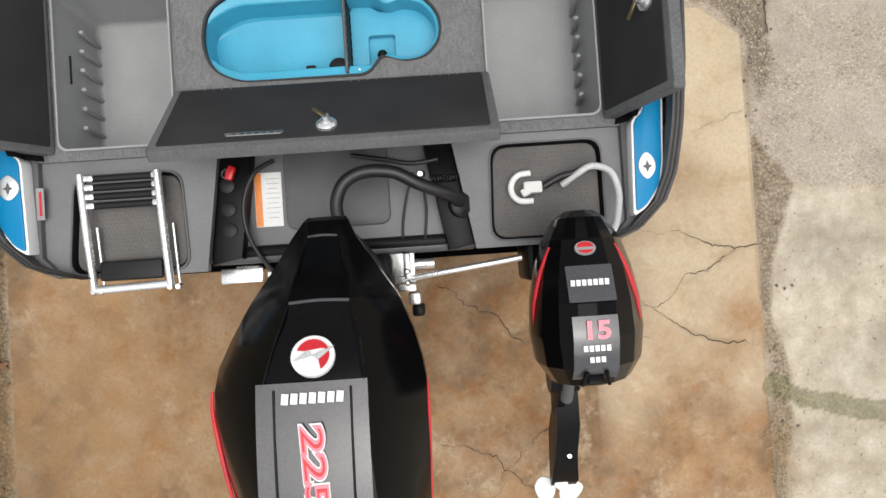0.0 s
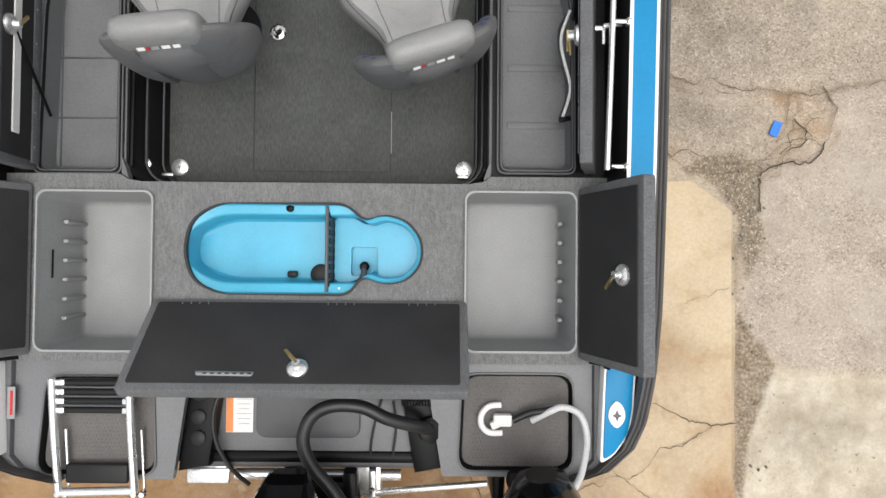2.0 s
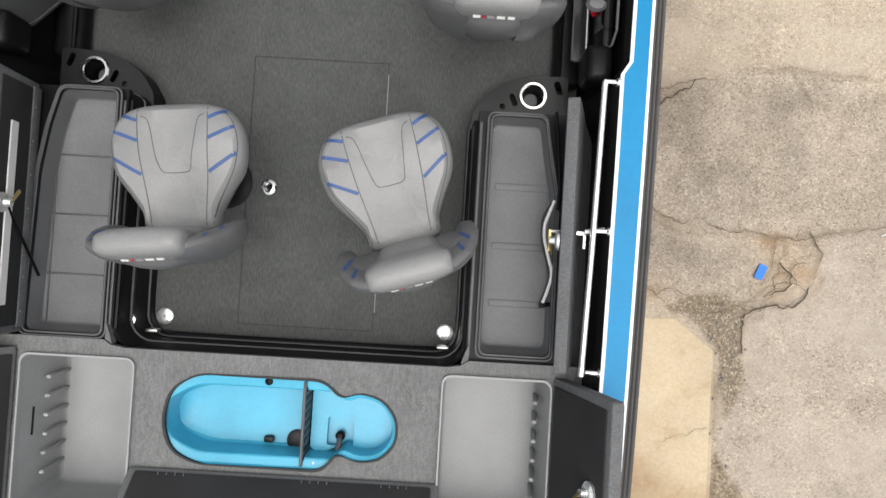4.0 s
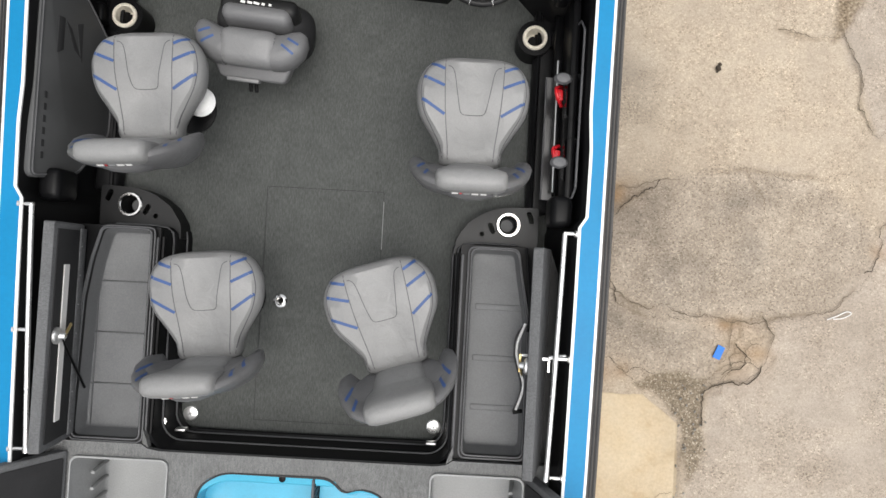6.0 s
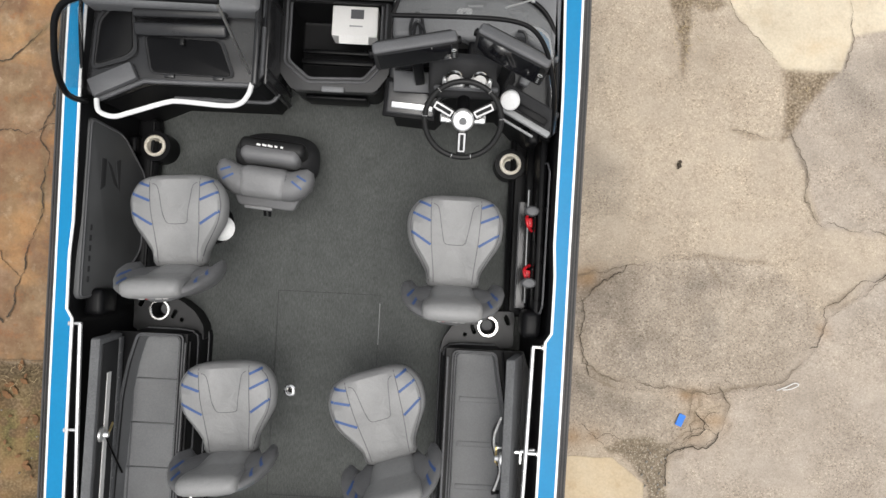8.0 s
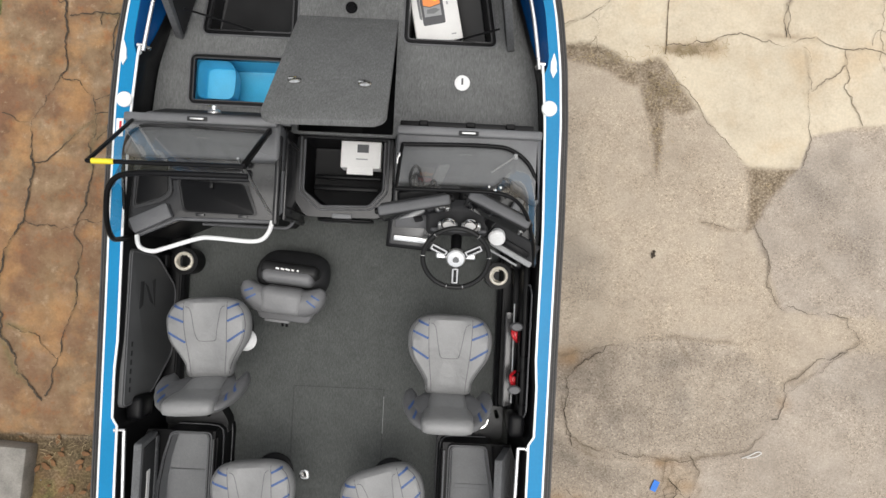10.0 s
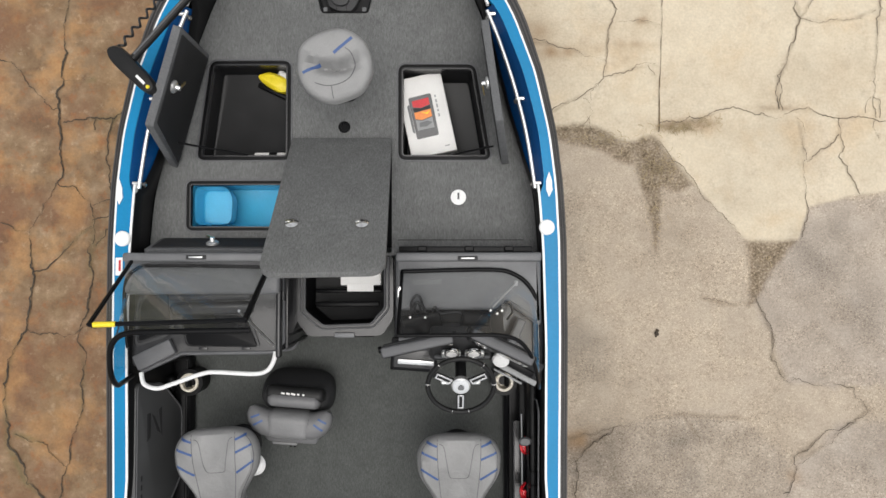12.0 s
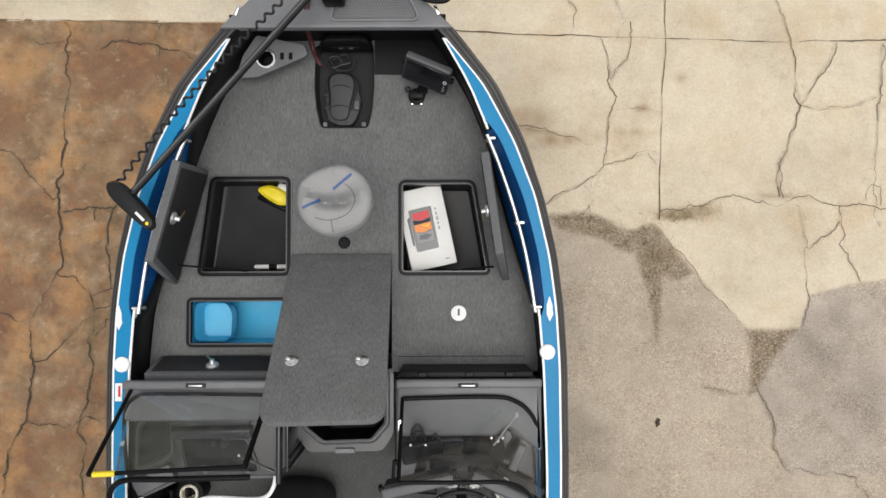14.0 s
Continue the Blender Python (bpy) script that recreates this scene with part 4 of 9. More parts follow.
# loose bits on the ground
tagged(part("tape_scrap", mv(rbox(0.048, 0.085, 0.004, 0.001, 1), pose(2.355, 1.69, 0.018, 2, 1, -22)), TAPE_BLUE), "torn scrap of blue tape lying on cracked asphalt", "litter")
tagged(part("string_scrap", tube([(3.02, 1.93, 0.016), (3.08, 1.955, 0.017), (3.14, 1.985, 0.016), (3.17, 1.975, 0.017), (3.12, 1.945, 0.016), (3.06, 1.935, 0.017)], 0.0035, 6), CARD), "thin pale loop of string on the asphalt", "litter")
rs = random.Random(5)
pebble_bm = []
for i in range(125):
    if i < 45:
        x, y = rs.uniform(2.10, 2.30), rs.uniform(0.72, 1.52)
    else:
        x, y = (rs.uniform(-2.9, -1.3), rs.uniform(0.9, 1.8)) if i < 100 else (rs.uniform(2.1, 2.3), rs.uniform(-1.3, 0.6))
    s = rs.uniform(0.004, 0.012)
    b = bmesh.new()
    bmesh.ops.create_icosphere(b, subdivisions=1, radius=s)
    for v in b.verts:
        v.co *= rs.uniform(0.75, 1.15)
    pebble_bm.append(mv(b, pose(x, y, 0.012, rs.uniform(0, 90), rs.uniform(0, 90), rs.uniform(0, 180)) @ Matrix.Diagonal((1, 1, 0.6, 1))))
tagged(part("gravel", joined(*pebble_bm), ROCK), "loose grey gravel in the gap beside the slab", "gravel", kind="stuff")
STRAW = material("dry_straw", (0.36, 0.28, 0.16), 0.9, var=0.3, bump=0.0)
LEAF = material("dead_brown_leaf", (0.17, 0.085, 0.035), 0.85, var=0.3, scale=20, bump=0.1)
straws = []
for cx, cy, sx_, sy_, k in ((2.19, -1.05, 0.07, 0.16, 110), (2.45, 5.085, 0.10, 0.013, 130), (2.62, 5.13, 0.10, 0.012, 40), (2.30, 4.78, 0.075, 0.07, 130), (1.85, 4.99, 0.15, 0.025, 70), (-1.85, 1.78, 0.35, 0.08, 90), (3.12, 4.05, 0.04, 0.05, 8), (2.27, 4.4, 0.03, 0.12, 25)):
    for i in range(k):
        x, y, a, s = rs.gauss(cx, sx_), rs.gauss(cy, sy_), rs.uniform(0, math.tau), rs.uniform(0.02, 0.065)
        z = 0.016 + rs.uniform(0, 0.012)
        straws.append(tube([(x, y, z), (x + s * 0.5 * math.cos(a), y + s * 0.5 * math.sin(a), z + 0.006), (x + s * math.cos(a + 0.3), y + s * math.sin(a + 0.3), z)], 0.0015, 4, False))
tagged(part("dry_grass", joined(*straws), STRAW), "dry straw-coloured grass in pavement gaps", "grass", kind="stuff")
leaves = []
for i in range(150):
    x, y = (rs.uniform(-2.9, -2.0), rs.uniform(-1.4, 1.75)) if i < 110 else (rs.uniform(-2.6, -1.3), rs.uniform(1.2, 1.85))
    s, a = rs.uniform(0.018, 0.04), rs.uniform(0, 360)
    b = bmesh.new()
    o = [b.verts.new(p) for p in ((0, -s, 0), (s * 0.55, -s * 0.2, 0.003), (s * 0.35, s * 0.6, 0), (0, s, 0.004), (-s * 0.4, s * 0.5, 0), (-s * 0.5, -s * 0.3, 0.004))]
    b.faces.new(o)
    leaves.append(mv(b, pose(x, y, 0.02, rs.uniform(-15, 15), rs.uniform(-15, 15), a)))
tagged(part("fallen_leaves", joined(*leaves), LEAF, smooth=False), "dead brown leaves scattered on bare soil", "leaves", kind="stuff")
tagged(part("debris_clod", mv(joined(rbox(0.028, 0.036, 0.016, 0.006, 1), mv(rbox(0.018, 0.024, 0.014, 0.005, 1), pose(0.016, 0.022, 0, 0, 0, 30)), mv(rbox(0.014, 0.012, 0.012, 0.004, 1), pose(-0.014, -0.018, 0, 0, 0, 50))), pose(2.275, 3.47, 0.018, 0, 0, 20)), CRACK),
       "small dark clod of debris on the pavement", "debris")

# ---------------------------------------------------------------- the boat: shape of the sheer
TY = [0.10, 0.13, 0.17, 0.26, 0.36, 0.52, 0.9, 1.3, 2.0, 3.0, 3.6, 4.12, 4.44, 4.75, 5.07, 5.38, 5.70, 6.01, 6.25, 6.42, 6.50]
TX = [0.90, 1.04, 1.14, 1.225, 1.262, 1.283, 1.293, 1.298, 1.300, 1.297, 1.297, 1.288, 1.268, 1.228, 1.155, 1.052, 0.895, 0.655, 0.40, 0.16, 0.0]


def half_beam(y):
    return float(np.mean([np.interp(y + d, TY, TX) for d in (-0.04, 0, 0.04)])) if 0.5 < y < 6.3 else float(np.interp(y, TY, TX))


def cen(y):
    return 0.004 * y


def sheer(y):
    return 1.235 + 0.042 * y if y > 0.75 else 1.12 + (1.2665 - 1.12) * max(0.0, (y - 0.1) / 0.65) ** 0.8


SOLE, AFT, BOW = 0.786, 1.092, 1.160


def inner_line(y):
    """How far the blue band's inner edge stands in from the outer edge."""
    return float(np.interp(y, [0.1, 0.5, 0.7, 1.2, 2.325, 2.37, 2.64, 2.80, 3.5, 3.95, 4.3, 4.5, 5.0, 5.44, 5.7, 5.98, 6.05], [0.19, 0.18, 0.15, 0.147, 0.148, 0.120, 0.119, 0.130, 0.130, 0.138, 0.145, 0.15, 0.17, 0.185, 0.165, 0.11, 0.10]))


def band_line(y):
    """The band's own inner edge, which steps outboard along the hand rail."""
    return inner_line(y) - 0.045 * max(0.0, min(1.0, (y - 4.42) / 0.04, (5.48 - y) / 0.04)) * (0.6 + 0.4 * math.sin(math.pi * (y - 4.4) / 1.1))


def outer_line(y):
    return float(np.interp(y, [0.1, 1.0, 3.5, 4.6, 5.1, 5.6, 6.05], [0.05, 0.045, 0.042, 0.040, 0.046, 0.072, 0.098]))


boat = thing("fishing_boat", "open black and blue fibreglass fishing boat with grey decks on pavement", "boat")
ys_all = sorted(set(list(np.arange(0.11, 0.6, 0.03)) + list(np.arange(0.6, 6.3, 0.05)) + [2.325, 2.345, 2.37] + list(np.arange(6.3, 6.5, 0.02))))
ys_band = [y for y in ys_all if 0.62 <= y <= 6.0]

for side in (1, -1):
    rings = []
    for y in ys_all:
        hb, z = half_beam(y), sheer(y)
        fl = 0.10 + 0.16 * max(0, (y - 3.8) / 2.6) ** 1.3
        c = cen(y)
        low = 0.60 + 0.45 * max(0, (y - 4.2) / 2.3) ** 2
        keel = 0.40 + 0.62 * max(0, (y - 4.4) / 2.1) ** 2.2
        rings.append([(c, y, keel), (side * max(hb - fl, 0) * 0.9 + c, y, low), (side * max(hb - fl * 0.8, 0) + c, y, low + 0.06),
                      (side * max(hb - fl * 0.3, 0) + c, y, (low + z) * 0.5), (side * max(hb - 0.012, 0) + c, y, z - 0.075)])
    part("hull_side", loft(rings, False, False), BLACK, boat, "black gelcoat hull side")
    part("rub_rail", strip(ys_all, lambda y: max(half_beam(y) - outer_line(y), 0), half_beam, lambda y: sheer(y) - 0.01, 0.065, side, lambda y: sheer(y) + 0.004), RAIL, boat, "dark charcoal rub rail")
    for k_ in (0.30, 0.66):
        part("rail_groove", strip(ys_all, lambda y: max(half_beam(y) - outer_line(y) * (k_ + 0.07), 0), lambda y: max(half_beam(y) - outer_line(y) * (k_ - 0.07), 0), lambda y: sheer(y) - 0.0075 + 0.014 * (k_ - 0.07) + 0.001, 0.004, side, lambda y: sheer(y) - 0.0075 + 0.014 * (k_ + 0.07) + 0.001), PEDAL_GREY, boat)
    part("rail_insert", strip(ys_all, lambda y: max(half_beam(y) - 0.02, 0), lambda y: half_beam(y) + 0.005, lambda y: sheer(y) - 0.035, 0.022, side), RUBBER, boat)
    part("pinstripe", strip(ys_band, lambda y: half_beam(y) - outer_line(y) - 0.011, lambda y: half_beam(y) - outer_line(y), lambda y: sheer(y) + 0.008, 0.03, side), WHITE, boat, "white pinstripe")
    part("gunwale_band", strip(ys_band, lambda y: half_beam(y) - band_line(y) + 0.012, lambda y: half_beam(y) - outer_line(y) - 0.011, lambda y: sheer(y) + 0.009, 0.03, side), GEL_BLUE, boat, "glossy blue gunwale band")
    for lo, hi in ((0.2, 4.46), (5.42, 6.1)):
        yy = [y for y in ys_band if lo <= y <= hi]
        part("pinstripe", strip(yy, lambda y: half_beam(y) - inner_line(y), lambda y: half_beam(y) - inner_line(y) + 0.012, lambda y: sheer(y) + 0.011, 0.03, side), WHITE, boat, "white pinstripe")
    yy = [y for y in ys_band if 4.41 <= y <= 5.49]
    part("rail_recess", strip(yy, lambda y: half_beam(y) - inner_line(y) - 0.035 * math.sin(math.pi * (y - 4.4) / 1.1) - 0.004, lambda y: half_beam(y) - band_line(y) + 0.013,
                              lambda y: sheer(y) + 0.004, 0.02, side, lambda y: sheer(y) - 0.02 - 0.15 * math.sin(math.pi * (y - 4.4) / 1.1) ** 0.5), NAVY, boat, "dark blue recess for the hand rail")
    # inner face of the gunwale, down to decks and sole
    rings = []
    for y in [v for v in ys_all if 0.55 <= v <= 6.06]:
        x0 = half_beam(y) - inner_line(y) - (0.04 * math.sin(math.pi * (y - 4.4) / 1.1) if 4.4 < y < 5.5 else 0)
        foot = SOLE - 0.02 if 1.2 < y < 4.08 else (BOW - 0.01 if y > 4.05 else AFT - 0.01)
        tuck = 0.05 if y < 4.05 else -0.02
        c = cen(y)
        dip = 0.16 * math.sin(math.pi * (y - 4.4) / 1.1) ** 0.5 if 4.4 < y < 5.5 else 0
        rings.append([(side * x0 + c, y, sheer(y) + 0.004 - dip), (side * (x0 - 0.012) + c, y, sheer(y) - 0.03 - dip), (side * (x0 - 0.004) + c, y, sheer(y) - 0.09 - dip),
                      (side * (x0 - tuck) + c, y, foot)])
    part("inner_liner", loft(rings, False, False), LINER, boat, "black moulded inner side")

# transom wall and keel end
part("transom", rbox(1.9, 0.05, 0.58, 0.02, 2, (0, 0.175, 0.72)), BLACK, boat, "black transom")

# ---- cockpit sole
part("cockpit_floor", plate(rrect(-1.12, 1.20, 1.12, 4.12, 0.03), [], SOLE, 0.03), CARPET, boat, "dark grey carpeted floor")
for x0, y0, x1, y1 in ((-0.292, 2.485, 0.296, 2.489), (-0.292, 1.32, -0.288, 2.485), (0.294, 1.32, 0.298, 1.40), (0.294, 1.58, 0.298, 2.20), (0.294, 2.44, 0.298, 2.485), (-0.29, 1.318, 0.298, 1.322)):
    part("floor_seam", rbox(x1 - x0, y1 - y0, 0.003, 0, c=((x0 + x1) / 2, (y0 + y1) / 2, SOLE + 0.0015)), PEDAL_GREY, boat)
for y0, y1 in ((1.40, 1.58), (2.20, 2.44)):
    part("hinge_strip", rbox(0.0032, y1 - y0, 0.003, 0.001, 1, (0.297, (y0 + y1) / 2, SOLE + 0.002)), BIN_GREY, boat, "bright metal hinge strip")

# ---- aft deck with bins and livewell
BIN_L, BIN_R = rrect(-1.006, 0.594, -0.572, 1.196, 0.035), rrect(0.606, 0.602, 1.022, 1.204, 0.035)
WELL = rounded([(-0.455, 0.97), (-0.43, 1.09), (-0.33, 1.153), (0.155, 1.153), (0.222, 1.088), (0.295, 1.116), (0.385, 1.092), (0.44, 1.02), (0.44, 0.93), (0.38, 0.862), (0.29, 0.852),
                (0.215, 0.884), (0.165, 0.812), (-0.32, 0.812), (-0.42, 0.86)], 0.05)
aft_out = [(-1.15, 0.555), (1.15, 0.555), (1.15, 1.262), (0.702, 1.262), (0.672, 1.243), (0.62, 1.234), (-0.62, 1.234), (-0.672, 1.243), (-0.702, 1.262), (-1.15, 1.262)]
part("aft_deck", plate(aft_out, [BIN_L[::-1], BIN_R[::-1], WELL[::-1]], AFT, 0.03), AFT_CARPET, boat, "grey carpeted aft deck")
part("deck_stain", joined(*[prism(smooth_loop([(x + r * (1 + 0.35 * math.sin(3 * a + x * 90)) * math.cos(a), y + r * 1.2 * (1 + 0.3 * math.cos(2 * a + y * 70)) * math.sin(a)) for a in np.linspace(0, math.tau, 9, endpoint=False)], 3), AFT - 0.002, AFT + 0.0012 + 0.0002 * k) for k, (x, y, r) in enumerate(((0.470, 1.205, 0.012), (0.468, 1.175, 0.010), (0.452, 1.135, 0.020), (0.478, 1.108, 0.018), (0.515, 1.096, 0.012)))]), DECK_CARPET, boat, "damp stain on the carpet")
part("aft_bulkhead", rbox(1.46, 0.02, AFT - SOLE + 0.02, 0.004, 1, (0, 1.222, (AFT + SOLE) / 2 - 0.014)), LINER, boat)
part("aft_step_lip", joined(tube([(-0.70, 1.29, 0.815), (-0.60, 1.262, 0.815), (0.60, 1.262, 0.815), (0.70, 1.29, 0.815)], 0.012, 8), tube([(-0.71, 1.27, 0.93), (-0.60, 1.244, 0.93), (0.60, 1.244, 0.93), (0.71, 1.27, 0.93)], 0.010, 8)), BLACK, boat)


def storage_bin(outline, ribs_x, rib_dir, parent):
    b = part("storage_bin", tub(outline, AFT + 0.012, 0.80, 0.955, 0.03), BIN_GREY, parent, "light grey moulded storage bin")
    cx = sum(p[0] for p in outline) / len(outline)
    cy = sum(p[1] for p in outline) / len(outline)
    grow = [(cx + (x - cx) * 1.016, cy + (y - cy) * 1.012) for x, y in outline]
    shr = [(cx + (x - cx) * 0.985, cy + (y - cy) * 0.985) for x, y in outline]
    part("rim", ring(grow, shr, AFT + 0.001, AFT + 0.016), BIN_GREY, b)
    for k in range(6):
        y = cy - 0.19 + 0.076 * k
        part("rib", mv(rbox(0.020, 0.016, 0.19, 0.006, 3), pose(ribs_x + rib_dir * 0.004, y, 0.892, 0, rib_dir * 8, 0)), BIN_GREY, b)
    return b


storage_bin(BIN_L, -0.985, 1, boat)
part("slot", rbox(0.004, 0.11, 0.008, 0, c=(-0.988, 0.92, 1.03)), BLACK, boat)
storage_bin(BIN_R, 1.0, -1, boat)
wcx, wcy = sum(p[0] for p in WELL) / len(WELL), sum(p[1] for p in WELL) / len(WELL)


def well_foot(x, y, d):
    """Where the well's wall stands d metres in from the rim: a rounded trough and a round bait bay."""
    if x < 0.19:
        r = 0.125 - 0.6 * d
        x0, y0, x1, y1 = -0.455 + d * 1.45, 0.812 + d * 0.72, 0.26, 1.153 - d * 0.72
        c = Vector((min(max(x, x0 + r), x1), min(max(y, y0 + r), y1 - r)))
        k = Vector((x, y)) - c
        q = c + k.normalized() * r if k.length > 1e-5 else c
        return min(q.x, x), q.y
    k = Vector((x - 0.335, y - 0.985))
    return tuple(Vector((0.335, 0.985)) + k * (1 - 0.30 * d / 0.12))


wb = bmesh.new()
wr = [[wb.verts.new((*(well_foot(x, y, d) if d > 0.001 else (x, y)), z)) for x, y in WELL]
      for d, z in ((0.0, AFT + 0.004), (0.004, AFT - 0.005), (0.010, AFT - 0.010), (0.030, AFT - 0.013), (0.050, AFT - 0.016), (0.057, AFT - 0.020), (0.0605, AFT - 0.030), (0.063, AFT - 0.110), (0.069, AFT - 0.128), (0.082, AFT - 0.137), (0.110, AFT - 0.140))]
for ra, rb in zip(wr, wr[1:]):
    for i in range(len(WELL)):
        wb.faces.new((ra[i - 1], ra[i], rb[i], rb[i - 1]))
wb.faces.new(wr[-1])
well = part("livewell_tub", wb, WELL_BLUE, boat, "bright blue moulded livewell tub")
well.data.set_sharp_from_angle(angle=radians(24))
wk = lambda d: [(x + d * (x - wcx) / math.hypot(x - wcx, y - wcy), y + d * (y - wcy) / math.hypot(x - wcx, y - wcy)) for x, y in WELL]
part("well_gasket", ring(wk(0.007), wk(-0.003), AFT - 0.012, AFT + 0.006), GROOVE, well, "dark seal round the well")
part("divider", rbox(0.012, 0.325, 0.15, 0.004, 1, (0.082, 0.983, 1.022)), DARK_GREY, well, "black slotted livewell divider")
for k in range(9):
    part("divider_slat", rbox(0.005, 0.020, 0.12, 0.002, 1, (0.089, 0.85 + 0.033 * k, 1.02)), LINER, well)
bay = rounded([(0.095, 0.855), (0.165, 0.855), (0.215, 0.890), (0.29, 0.866), (0.375, 0.874), (0.428, 0.94), (0.428, 1.02), (0.38, 1.082), (0.295, 1.100), (0.222, 1.078), (0.16, 1.115), (0.095, 1.115)], 0.03)
part("bait_bay_floor", plate(bay, [rrect(0.160, 0.880, 0.266, 0.995, 0.012)[::-1]], AFT - 0.105, 0.03), WELL_BLUE, well, "raised blue floor with a pump pocket")
part("pump_hose", tube([(0.21, 0.905, 0.985), (0.212, 0.89, 1.0), (0.205, 0.868, 1.01)], 0.012, 10), DARK_GREY, well)
part("drain_grate", lathe([(0.042, 0), (0.040, 0.010), (0.030, 0.014), (0, 0.012)], 22, (0.035, 0.885, AFT - 0.139)), RUBBER, well, "black drain grate")
part("spout", lathe([(0.014, 0), (0.016, 0.02), (0.008, 0.025)], 14, (-0.06, 1.138, AFT - 0.03)), BLACK, well)
part("drain", rbox(0.04, 0.026, 0.03, 0.008, 2, (-0.075, 0.885, 0.965)), RUBBER, well)
part("drain_valve", lathe([(0.016, 0), (0.02, 0.03), (0.010, 0.04)], 14, (0.212, 0.918, 0.953)), BLACK, well)
part("float", lathe([(0.0, 0), (0.008, 0.01), (0.012, 0.03), (0.004, 0.05)], 12, (0.128, 0.835, 1.03)), WHITE, well)


def hatch_lid(name, w, d, at, label, latch=None, tabs=(), parent=None, cut=(0.0, 0.0), th=0.042):
    """An open carpet-wrapped lid; local x along the hinge, y away from it, the underside up."""
    shape = rounded([(-w / 2, 0), (w / 2, 0), (w / 2 - cut[1], d), (-w / 2 + cut[0], d)], 0.015, 3)
    lid = part(name, prism(shape, -th, 0.0, 0.006), EDGE_CARPET, parent or boat, label, at=at)
    s = 0.028
    inset = rounded([(-w / 2 + s, s * 0.6), (w / 2 - s, s * 0.6), (w / 2 - cut[1] - s * 1.1, d - s), (-w / 2 + cut[0] + s * 1.1, d - s)], 0.01, 3)
    part("lid_underside", prism(inset, 0.001, 0.005, 0.002), LID_UNDER, lid, "matt black underside")
    for x in tabs:
        for k in (-1.5, -0.5, 0.5, 1.5):
            part("hinge_screw", rbox(0.003, 0.011, 0.003, 0.001, 1, (x + k * 0.032, 0.024, 0.006)), MID_GREY, lid)
    if latch:
        lx, ly = latch
        part("latch", joined(lathe([(0.036, 0.0), (0.036, 0.010), (0.028, 0.018), (0.015, 0.020), (0.013, 0.040)], 20, (lx, ly, 0.004))), STEEL_WHITE, lid, "round chrome latch")
        part("latch_tongue", mv(rbox(0.014, 0.075, 0.008, 0.002, 1), pose(lx + 0.022, ly - 0.026, 0.040, 0, 0, 42)), BRASS, lid, "brass latch tongue")
    return lid


def lid_pose(x, y, z, yaw, lift):
    """Hinge at a place; yaw turns the opening direction from +y; lift leans the lid up from lying open."""
    return pose(x, y, z, 0, 0, yaw) @ pose(0, 0, 0, lift, 0, 0)


# the livewell lid leans aft, the bin lids lean outboard
lid_c = hatch_lid("livewell_lid", 1.175, 0.40, lid_pose(0.025, 0.792, AFT + 0.014, 180, 45), "open carpeted livewell lid leaning aft", (-0.008, 0.315), (-0.42, -0.12, 0.42))
slot = part("handle_slot", prism(rounded([(0.135, 0.328), (0.335, 0.326), (0.328, 0.345), (0.142, 0.347)], 0.006), 0.004, 0.0075, 0.001), ALUMINIUM, lid_c, "bare metal strip")
for k in range(7):
    part("slot_hole", rbox(0.014, 0.006, 0.002, 0.001, 1, (0.150 + 0.025 * k, 0.337, 0.0078)), GROOVE, slot)
hatch_lid("bin_lid", 0.64, 0.42, lid_pose(1.030, 0.90, AFT + 0.012, -90, 74), "open carpeted bin lid leaning outboard", (0.0, 0.315))
hatch_lid("bin_lid", 0.64, 0.43, lid_pose(-1.022, 0.90, AFT + 0.012, 90, 62), "open carpeted bin lid leaning outboard", (0.0, 0.315))

